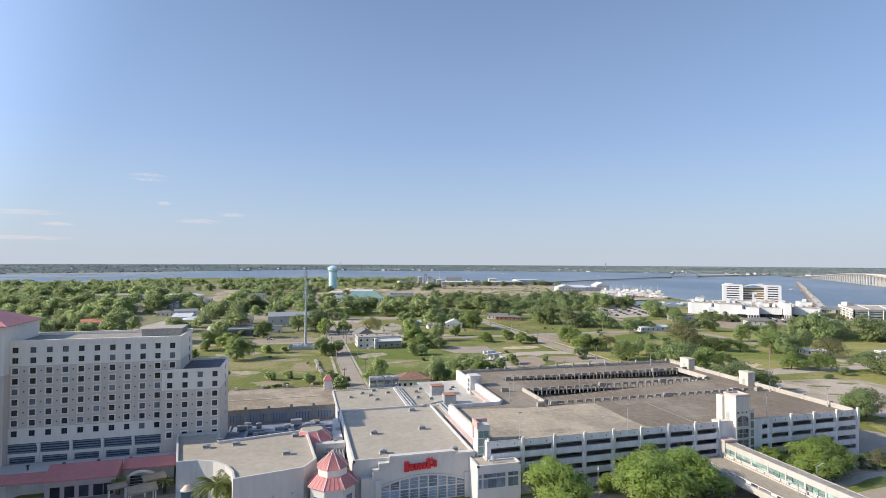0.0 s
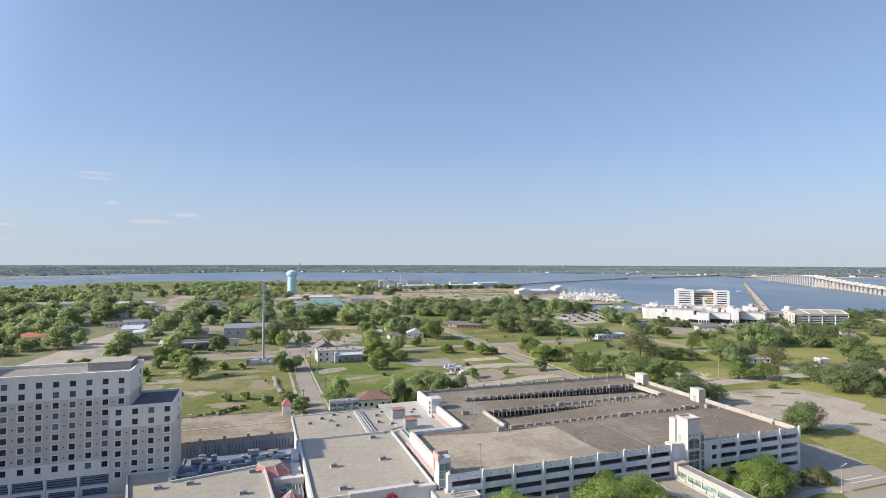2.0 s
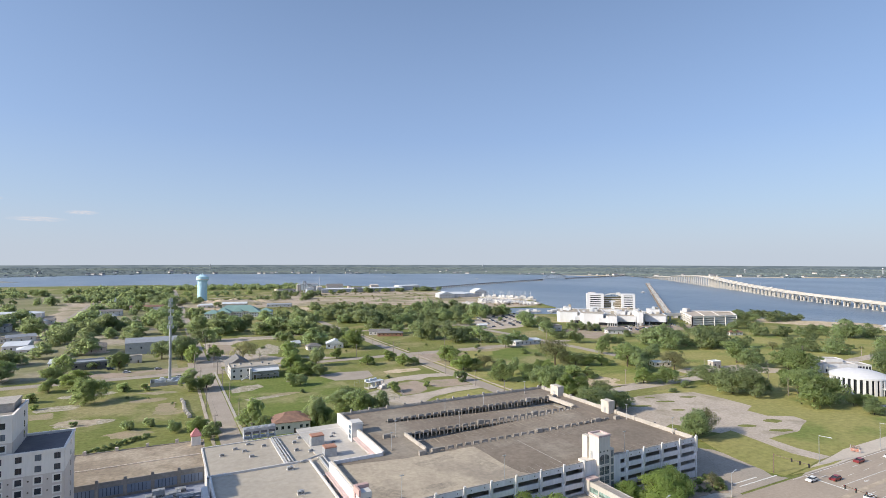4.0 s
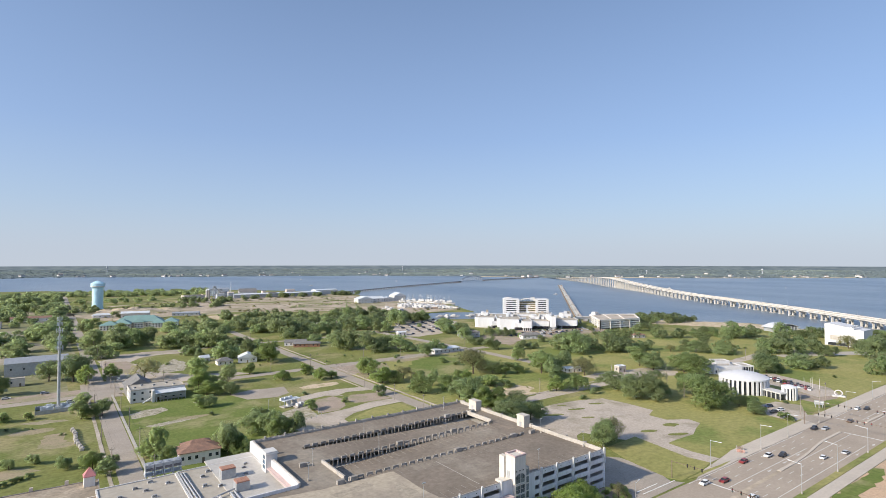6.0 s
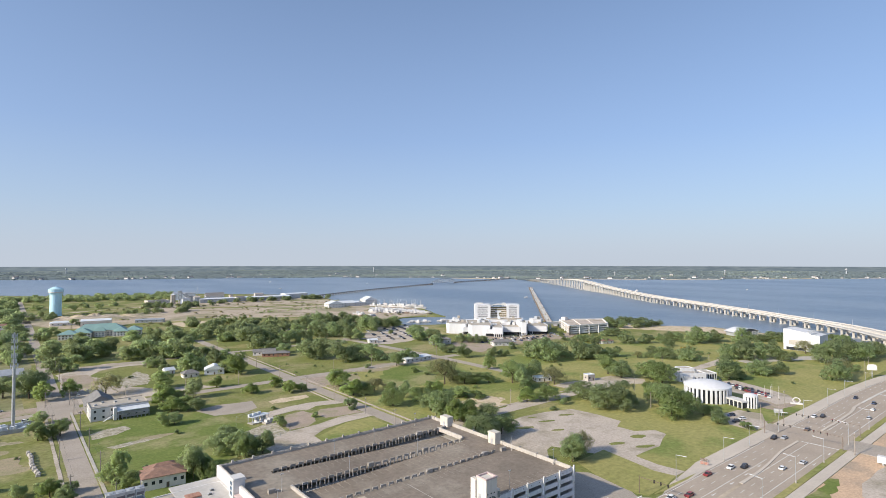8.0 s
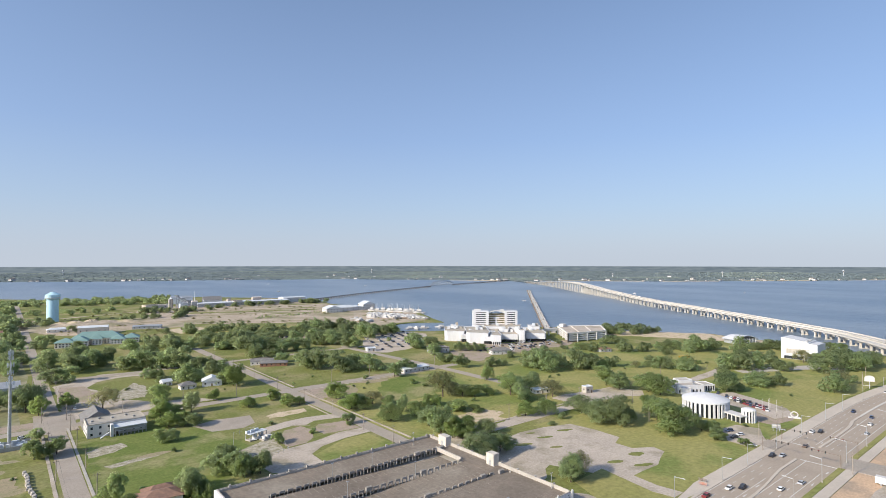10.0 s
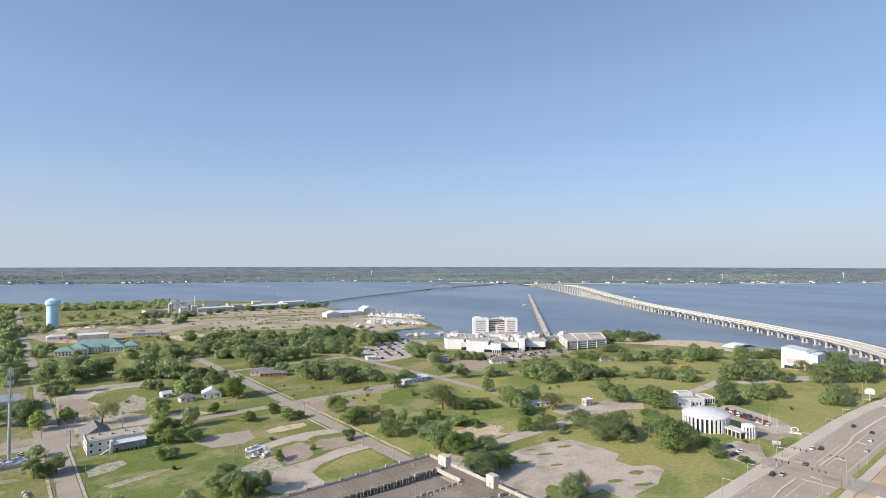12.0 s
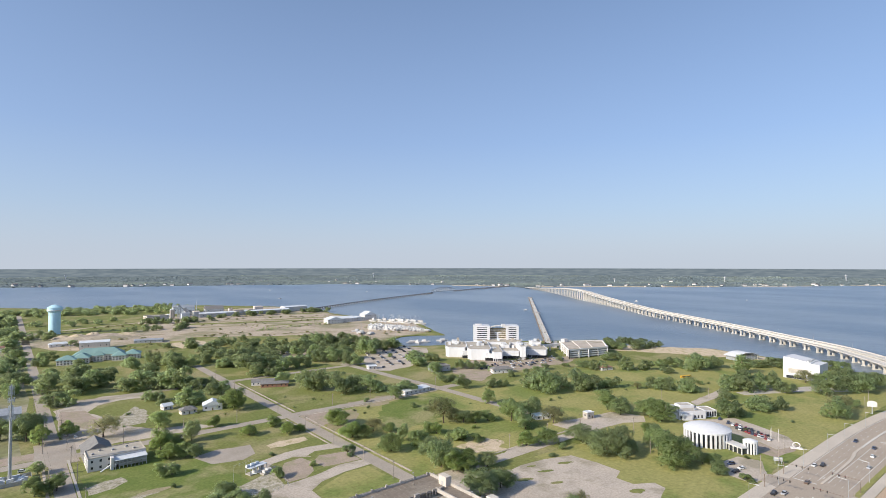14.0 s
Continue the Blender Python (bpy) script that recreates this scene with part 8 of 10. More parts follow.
# ---- low railway trestle with a swing truss ----
trestle = thing("railway_trestle", 0, 0, label="long low dark railway trestle across the lake", category="bridge")
RT = [(575, 1225, 4.5), (879, 1420, 4.5), (1285, 1640, 4.5)]
RT2 = [(1462, 1716, 4.5), (1700, 1800, 4.5), (2020, 1930, 4.5)]
for pts in (RT, RT2):
    ln2 = along(pts, 14)
    ribbon(ln2, [(-2.4, -1.3), (2.4, -1.3), (2.4, 0), (-2.4, 0)], "deck", M_TIMBER, trestle)
    for i, p in enumerate(ln2):
        bm = bmesh.new()
        bm_box(bm, -0.5, 0.5, -2.2, 2.2, -6, -1.3)
        ob = part("bent", bm, M_TIMBER, trestle)
        q = ln2[min(i + 1, len(ln2) - 1)] - ln2[max(i - 1, 0)]
        ob.matrix_basis = Matrix.Translation(p) @ Matrix.Rotation(math.atan2(q.y, q.x), 4, "Z")
bm = bmesh.new()
a, b = Vector((1285, 1640, 4.5)), Vector((1462, 1716, 4.5))
sd2 = Vector((0.42, -0.9, 0)) * 4
for s in (-1, 1):
    tops = []
    for i in range(11):
        f = i / 10
        p = a.lerp(b, f) + sd2 * s
        q = p + Vector((0, 0, 6 + 11 * math.sin(math.pi * f)))
        tops.append((p, q))
        bm_beam(bm, p, q, 0.9)
    for (p0, q0), (p1, q1) in zip(tops, tops[1:]):
        bm_beam(bm, q0, q1, 1.1)
        bm_beam(bm, p0, p1, 1.1)
        bm_beam(bm, p0, q1, 0.6)
part("swing_truss", bm, M_METAL, trestle, "grey steel swing truss")

# ---- fishing pier ----
pier = thing("lake_pier", 0, 0, label="straight pale pier reaching out into the lake", category="pier")
ln3 = along([(592, 491, 3.2), (939, 814, 3.2), (1348, 1194, 3.2)], 12)
ribbon(ln3, [(-4.2, -0.6), (4.2, -0.6), (4.2, 0), (-4.2, 0)], "deck", M_BRIDGE, pier)
for e in (-4.2, 4.0):
    ribbon(ln3, [(e, 0.9), (e + 0.2, 0.9), (e + 0.2, 1.1), (e, 1.1)], "rail", M_PALEMETAL, pier)
    for p in ln3:
        bm = bmesh.new()
        bm_box(bm, -0.35, 0.35, -0.35, 0.35, -5, 1.1)
        ob = part("support", bm, M_WOOD, pier)
        ob.matrix_basis = Matrix.Translation(p + Vector((0.68, -0.73, 0)) * e)
for x, y in ((939, 814), (1344, 1190)):
    bm = bmesh.new()
    bm_box(bm, -9, 9, -9, 9, 2.7, 3.3)
    ob = part("platform", bm, M_PAVE, pier)
    ob.matrix_basis = pose(x, y, 0, 0, 0, 43)
for p in ln3[3::9]:
    bm = bmesh.new()
    bm_box(bm, -1.2, 1.2, -0.9, 0.9, 0, 1.4)
    ob = part("shelter", bm, M_POLE, pier)
    ob.matrix_basis = Matrix.Translation(p)
# foot bridge from the pier towards the casino
t = thing("shore_ramp", 600, 486, 0, 38, "pale ramp from the shore to the pier", "ramp")
bm = bmesh.new()
bm_box(bm, -30, 30, -3, 3, 0.4, 1.0)
part("deck", bm, M_PAVE, t)
bm = bmesh.new()
bm_box(bm, -30, 30, -3, -2.8, 1.0, 2.0)
bm_box(bm, -30, 30, 2.8, 3, 1.0, 2.0)
part("rail", bm, M_PALEMETAL, t)

# ---- street things ----
def lane_marks(name, y, x0, x1, dash=3.0, gap=9.0, w=0.14, label="white dashed lane line"):
    bm = bmesh.new()
    x = x0
    while x < x1:
        xa, xe = x, min(x + dash, x1)
        while xa < xe:
            xb = min(xa + 12, xe)
            bm_prism(bm, [(xa, y - w / 2 + bend(xa)), (xb, y - w / 2 + bend(xb)), (xb, y + w / 2 + bend(xb)), (xa, y + w / 2 + bend(xa))], 0.06, 0.094)
            xa = xb
        x += dash + gap
    tagged(structure(name, bm, M_LINE, label), kind="structure")


for y in (102.4, 98.9, 88.1, 84.9):
    for x0, x1 in ((196, 284), (328, 640)):
        lane_marks("trim_lane_dashes", y, x0, x1, 3.4, 6.5, 0.16)
for y in (105.5, 81.6):
    for x0, x1 in ((186, 286), (326, 640)):
        lane_marks("trim_edge_line", y, x0, x1, 200, 0, 0.2, "solid white edge line")
for x0, x1, y in ((194, 262, 95.4), (330, 378, 95.6), (226, 300, 91.0), (330, 420, 91.2)):
    lane_marks("trim_turn_line", y, x0, x1, 200, 0, 0.2, "solid white turn lane line")
for x, y0, y1 in ((192.5, 92.6, 105.4), (300, 78.8, 93.8), (324, 94.2, 105.4), (187, 79, 88)):
    bm = bmesh.new()
    bm_box(bm, x, x + 0.6, y0, y1, 0.06, 0.096)
    structure("trim_stop_line", bm, M_LINE, "white stop line")
for x, y in ((206, 93.8), (222, 93.8), (236, 94.0), (250, 94.4), (336, 94.6), (352, 94.6), (290, 80.0), (270, 80.0)):
    bm = bmesh.new()
    bm_box(bm, x, x + 2.2, y - 0.14, y + 0.14, 0.06, 0.097)
    bm_prism(bm, [(x - 1.1, y), (x, y - 0.55), (x, y + 0.55)], 0.06, 0.097)
    structure("trim_turn_arrow", bm, M_LINE, "white turn arrow on the road")

def street_lamp(x, y, turn, h=10.5, arm=3.6):
    t = thing("street_lamp", x, y, 0.05, turn, "pale grey street lamp with a single arm beside the highway", "street lamp", "highway lamps")
    bm = bmesh.new()
    bm_cyl(bm, 0, 0, 0, h, 0.12, 0.07, 8)
    part("pole", bm, M_METAL, t)
    bm = bmesh.new()
    bm_beam(bm, (0, 0, h - 0.3), (0, arm, h), 0.12)
    part("arm", bm, M_PALEMETAL, t)
    bm = bmesh.new()
    bm_box(bm, -0.16, 0.16, arm - 0.2, arm + 0.7, h - 0.08, h + 0.12)
    part("lamp_head", bm, M_PALEMETAL, t, bevel=0.04)
    bm = bmesh.new()
    bm_cyl(bm, 0, 0, 0, 0.8, 0.3, 0.26, 8)
    part("base", bm, M_PAVE, t)


for x in (208, 245, 272, 308, 345, 387, 421, 463, 505, 548):
    street_lamp(x, (109 if x < 210 else 106.5) + bend(x), 180)
for x in (209, 242, 276, 312, 348, 392, 445):
    street_lamp(x, 78.0 + bend(x), 0)
for x, y, tn in ((70, 116, 150), (155.4, 106.5, -80), (97, 112, 180), (108, 96, 90)):
    street_lamp(x, y, tn, 7.6, 2.4)
street_lamp(124.4, 105.3, -80, 6.4, 2.2)


def pole(x, y, h=9.5, turn=0, name="utility_pole", label="weathered wooden utility pole with a cross arm", group="utility poles"):
    t = thing(name, x, y, 0, turn, label, "utility pole", group)
    bm = bmesh.new()
    bm_cyl(bm, 0, 0, 0, h, 0.2, 0.15, 7)
    part("shaft", bm, M_POLE, t)
    bm = bmesh.new()
    bm_box(bm, -1.1, 1.1, -0.07, 0.07, h - 0.9, h - 0.75)
    part("cross_arm", bm, M_WOOD, t)
    for s in (-0.95, 0.95):
        bm = bmesh.new()
        bm_cyl(bm, s, 0, h - 0.75, h - 0.5, 0.06, n=6)
        part("insulator", bm, M_PAVE, t)
    return t


rows = {"west": [(31.5, y) for y in (222, 262, 300, 338, 372, 398, 440, 480, 520, 570)], "west_far": [(19.6, y) for y in (240, 290, 340, 400, 450, 520)], "east": [(160.8, y) for y in (238, 268, 305, 345, 392, 440, 490, 545)], "cross": [(x, 390.3) for x in (60, 95, 130, 205, 240, 275, 310)], "south": [(x, 229.5) for x in (205, 240, 275, 310)]}
for k, pts in rows.items():
    for x, y in pts:
        pole(x, y, 9.5, 90 if k in ("cross", "south") else 0)
    wire = thing("power_line", 0, 0, 0, 0, "thin dark power lines strung between wooden poles", "power line", "power lines")
    for s in (-0.95, 0.95):
        cu = bpy.data.curves.new("wire", "CURVE")
        cu.dimensions, cu.bevel_depth = "3D", 0.02
        sp = cu.splines.new("POLY")
        q = []
        for (xa, ya), (xb, yb) in zip(pts, pts[1:]):
            for i in range(6):
                f = i / 6
                q.append((xa + (xb - xa) * f + (s if k not in ("cross", "south") else 0), ya + (yb - ya) * f + (s if k in ("cross", "south") else 0), 9.0 - 1.4 * 4 * f * (1 - f) * 0.5))
        sp.points.add(len(q) - 1)
        for pt, c in zip(sp.points, q):
            pt.co = (*c, 1)
        cu.materials.append(M_BLACK)
        o = new("wire", cu)
        o.parent = wire
for x, y in ((297, 72), (317, 118), (340, 117), (363, 122), (300, 172), (420, 230), (455, 208), (330, 201), (285, 262), (475, 180), (520, 118), (548, 122)):
    pole(x, y, 10)


def signal(x, y, turn, arm=9.0):
    t = thing("traffic_signal", x, y, 0.05, turn, "dark traffic signal on a long arm over the highway", "traffic signal", "traffic signals")
    bm = bmesh.new()
    bm_cyl(bm, 0, 0, 0, 6.6, 0.17, 0.13, 8)
    part("pole", bm, M_WOOD, t)
    bm = bmesh.new()
    bm_beam(bm, (0, 0, 6.2), (0, arm, 6.5), 0.14)
    part("arm", bm, M_WOOD, t)
    for f in (0.5, 0.72, 0.95):
        bm = bmesh.new()
        bm_box(bm, -0.2, 0.2, arm * f - 0.2, arm * f + 0.2, 5.6, 6.8)
        hd = part("signal_head", bm, M_BLACK, t, bevel=0.05)
        for j, m in enumerate((M_RED, M_TILE, M_TEAL)):
            bm = bmesh.new()
            bm_cyl(bm, 0.0, 0.0, -0.03, 0.03, 0.09, n=10)
            o = part("lens", bm, m, hd)
            o.matrix_basis = pose(-0.21, arm * f, 6.55 - j * 0.36, 0, 90, 0)


for x, y, tn in ((186, 112, 180), (178, 75, 0), (300, 110, 180), (326, 110, 180), (300, 77.2, 0), (328, 77.2, 0)):
    signal(x, y, tn, 12)

# ---- cars ----
def car_meshes(col, van=False):
    m = mat("car_paint", col, tuple(c * 0.9 for c in col), rough=0.3, amount=0.1, spec=0.5)
    hgt = 1.75 if van else 1.42
    bm = bmesh.new()
    prof = [(-2.2, 0.3), (2.2, 0.3), (2.25, 0.7), (1.2, 0.92), (-2.15, 0.95)]
    a = [bm.verts.new((x, -0.9, z)) for x, z in prof]
    b = [bm.verts.new((x, 0.9, z)) for x, z in prof]
    bm.faces.new(a)
    bm.faces.new(b[::-1])
    for i in range(5):
        bm.faces.new((a[i], a[(i + 1) % 5], b[(i + 1) % 5], b[i]))
    bmesh.ops.recalc_face_normals(bm, faces=bm.faces)
    bm_box(bm, -1.5, 0.3, -0.68, 0.68, hgt - 0.06, hgt)
    body = mesh_of("body", bm, m)
    bm = bmesh.new()
    lo = [bm.verts.new(p) for p in ((-2.0, -0.82, 0.94), (1.15, -0.82, 0.92), (1.15, 0.82, 0.92), (-2.0, 0.82, 0.94))]
    hi = [bm.verts.new(p) for p in ((-1.55, -0.66, hgt - 0.05), (0.35, -0.66, hgt - 0.05), (0.35, 0.66, hgt - 0.05), (-1.55, 0.66, hgt - 0.05))]
    bm.faces.new(hi)
    for i in range(4):
        bm.faces.new((lo[i], lo[(i + 1) % 4], hi[(i + 1) % 4], hi[i]))
    glass = mesh_of("glasshouse", bm, M_GLASS)
    return body, glass


bm = bmesh.new()
bmesh.ops.create_cone(bm, cap_ends=True, segments=10, radius1=0.33, radius2=0.33, depth=0.22, matrix=Matrix.Rotation(math.pi / 2, 4, "X"))
WHEEL = mesh_of("wheel", bm, M_BLACK)
CARS = {"white": car_meshes((0.75, 0.75, 0.74)), "black": car_meshes((0.03, 0.03, 0.035), True), "red": car_meshes((0.26, 0.04, 0.04)), "silver": car_meshes((0.42, 0.43, 0.45)), "dark blue": car_meshes((0.04, 0.06, 0.12), True), "brown": car_meshes((0.16, 0.11, 0.08))}


def car(x, y, turn, col, where, group, z=0.06, s=1.0):
    t = thing("car", x, y, z, turn, "%s car %s" % (col, where), "car", group)
    t.scale = (s, s, s)
    body, glass = CARS[col]
    again("body", body, t, Matrix())
    again("glasshouse", glass, t, Matrix())
    for wx in (-1.35, 1.35):
        for wy in (-0.82, 0.82):
            again("wheel", WHEEL, t, Matrix.Translation((wx, wy, 0.33)))


for x, y, tn, c in ((223, 103.6, 180, "red"), (238, 100.8, 180, "white"), (243, 97.4, 180, "black"), (254, 86.6, 0, "white"), (294, 103.8, 180, "black"), (298, 100.6, 180, "silver"), (352, 103.6, 180, "white"), (356, 100.6, 180, "black"), (420, 100.6, 180, "dark blue"), (395, 86.5, 0, "white"), (372, 83.2, 0, "silver"), (452, 86.5, 0, "black"), (500, 103.8, 180, "white"), (268, 83.3, 0, "silver"), (192, 86.4, 0, "white"), (190, 102, 180, "white"), (198, 98.9, 180, "red"), (560, 86.5, 0, "white"), (413, 89.7, 0, "dark blue"), (322, 98, 180, "brown")):
    car(x, y + bend(x), tn, c, "driving on the grey highway", "highway cars", 0.09)
rnd = random.Random(17)
names = list(CARS)
for row in range(3):
    for i in range((12, 6, 11)[row]):
        if rnd.random() < 0.9:
            car((398 - i * 1.0, 404 - i * 2.5, 391 - i * 1.0)[row], (163 - i * 2.35, 177 - i * 4.0, 160 - i * 2.35)[row], 15 + 180 * rnd.randrange(2), rnd.choice(names), "parked beside the white church", "church cars", 0.06)
for x, y, tn, c in ((319, 134, 160, "dark blue"), (316.5, 127.5, 160, "white"), (309, 127.5, 160, "black"), (38, 425, 90, "white"), (-2, 405, 10, "silver"), (-20, 402, 0, "white"), (10, 372, 0, "white"), (-30, 418, 0, "dark blue")):
    car(x, y, tn, c, "parked on worn paving", "parked cars", 0.07)
for i in range(96):
    u, v = (i % 16) / 15 + rnd.uniform(-0.02, 0.02), (i // 16) / 5
    x, y = 322 + 34 * u + 70 * v, 496 + 92 * u + 6 * v + 12 * v * u
    if rnd.random() < 0.72:
        car(x, y, 15 + 180 * rnd.randrange(2), rnd.choice([c for c in names if c != "red"]), "parked on the lakeside car park", "lakeside cars", 0.06)
for i in range(84):
    u, v = (i % 21) / 20, i // 21
    x, y = 400 + 118 * u + rnd.uniform(-1.5, 1.5), 404 + 9.0 * v + 2 * u + rnd.uniform(-1.5, 1.5)
    if rnd.random() < 0.75 and math.hypot(x - 404, y - 398) > 16:
        car(x, y, 70 + rnd.uniform(-8, 8), rnd.choice([c for c in names if c != "red"]), "parked before the lakeside casino", "lakeside cars", 0.06)
for i in range(36):
    u, v = (i % 12) / 11, i // 12
    if rnd.random() < 0.8:
        car(264 + 12 * v + 34 * u, 646 + 15 * v + 22 * u, 20, rnd.choice(names), "parked on the brown field car park", "field cars", 0.06)

# billboard, church sign and small roadside things
t = thing("billboard", 508, 111, 0, -62, "white billboard with rounded top on a tall post", "billboard")
t.scale = (0.68, 0.68, 0.85)
bm = bmesh.new()
bm_cyl(bm, 0, 0, 0, 7, 0.45, 0.4, 10)
part("post", bm, M_METAL, t)
bm = bmesh.new()
bm_box(bm, -4.6, 4.6, -0.4, 0.4, 6.4, 9.9)
for i in range(8):
    a0, a1 = math.pi * i / 8, math.pi * (i + 1) / 8
    v = [bm.verts.new(p) for p in ((4.6 * math.cos(a0), -0.4, 9.9 + 1.8 * math.sin(a0)), (4.6 * math.cos(a1), -0.4, 9.9 + 1.8 * math.sin(a1)), (0, -0.4, 9.9))]
    bm.faces.new(v)
part("panel", bm, M_WHITE, t)
t = thing("church_sign", 340.5, 117.6, 0, -60, "small dark sign with a pale top on two legs", "sign")
bm = bmesh.new()
bm_box(bm, -2.2, 2.2, -0.25, 0.25, 1.6, 3.8)
part("panel", bm, M_METAL, t, bevel=0.05)
bm = bmesh.new()
bm_box(bm, -1.9, 1.9, -0.3, -0.26, 2.9, 3.5)
part("text_bar", bm, M_WHITE, t)
for s in (-1.7, 1.5):
    bm = bmesh.new()
    bm_box(bm, s, s + 0.25, -0.12, 0.12, 0, 1.6)
    part("leg", bm, M_METAL, t)
t = thing("sculpture", 377, 120, 0, -65, "white ring-shaped garden sculpture on a low base", "sculpture")
t.scale = (0.8, 0.8, 0.75)
bm = bmesh.new()
bm_box(bm, -4, 4, -1.6, 1.6, 0, 1.1)
part("base", bm, M_WHITE, t, bevel=0.1)
bm = bmesh.new()
for i in range(16):
    a0, a1 = 2 * math.pi * i / 16, 2 * math.pi * (i + 1) / 16
    bm_beam(bm, (2.4 * math.cos(a0), 0, 3.0 + 2.1 * math.sin(a0)), (2.4 * math.cos(a1), 0, 3.0 + 2.1 * math.sin(a1)), 0.6)
part("ring", bm, M_WHITE, t)
for i, (x, y) in enumerate(((380, 139), (382, 136), (387, 137), (384, 132))):
    t = thing("flag_pole", x, y, 0, 0, "slim white flag pole near the church", "flag pole", "flag poles")
    bm = bmesh.new()
    bm_cyl(bm, 0, 0, 0, 7.5, 0.14, 0.08, 8)
    part("shaft", bm, M_WHITE, t)
    bm = bmesh.new()
    bm_cyl(bm, 0, 0, 0, 0.5, 0.5, 0.4, 10)
    part("base", bm, M_PAVE, t)
M_BARRIER = mat("faded_orange_board", (0.42, 0.15, 0.10), (0.50, 0.30, 0.22), rough=0.7, scale=1.5, fine=3, amount=0.6)
for x, y, tn, c in ((233.0, 109.4, 105, M_BARRIER), (237, 111.4, 105, M_WOOD)):
    t = thing("barricade", x, y, 0.2, tn, "small road works barrier on the pavement", "barrier", "barriers")
    t.scale = (1.0, 1.0, 0.8)
    bm = bmesh.new()
    for z in (0.5, 1.0, 1.5):
        bm_box(bm, -1.6, 1.6, -0.05, 0.05, z - 0.15, z + 0.15)
    part("board", bm, c, t)
    for s in (-1.3, 1.3):
        bm = bmesh.new()
        bm_box(bm, s - 0.06, s + 0.06, -0.5, 0.5, 0, 0.1)
        bm_box(bm, s - 0.06, s + 0.06, -0.06, 0.06, 0, 1.7)
        part("leg", bm, M_METAL, t)
t = thing("school_bus", 523, 261, 0.05, -20, "yellow bus parked on the park road", "bus")
bm = bmesh.new()
bm_box(bm, -6, 6, -1.25, 1.25, 0.6, 3.1)
part("body", bm, mat("bus_yellow", (0.65, 0.38, 0.05)), t, bevel=0.15)
bm = bmesh.new()
bm_box(bm, -5.4, 5.4, -1.29, 1.29, 1.9, 2.6)
part("window_band", bm, M_GLASS, t)
for wx in (-4, 4):
    for wy in (-1.0, 1.0):
        again("wheel", WHEEL, t, Matrix.Translation((wx, wy, 0.5)) @ Matrix.Scale(1.5, 4))
t = thing("site_trailer", 293, 57, 0.08, 92, "white site trailer on the dirt lot", "trailer")
bm = bmesh.new()
bm_box(bm, -6, 6, -1.5, 1.5, 0.8, 3.6)
part("body", bm, M_WHITE, t, bevel=0.08)
for s in (-4, 4):
    bm = bmesh.new()
    bm_box(bm, s - 0.3, s + 0.3, -1.2, 1.2, 0, 0.8)
    part("support", bm, M_METAL, t)

patch("gravel_pad", [(247, 20), (330, 16), (345, 56), (300, 61), (262, 61.5), (247, 58)], 0.08, M_LOT, "grey gravel pad on the dirt lot", rough=1.5)
patch("verge", [(214, 65), (228, 66), (243, 65.5), (260, 68.5), (258, 71), (214, 71)], 0.1, M_LAWN, "weedy green verge", step=3, rough=1.0)

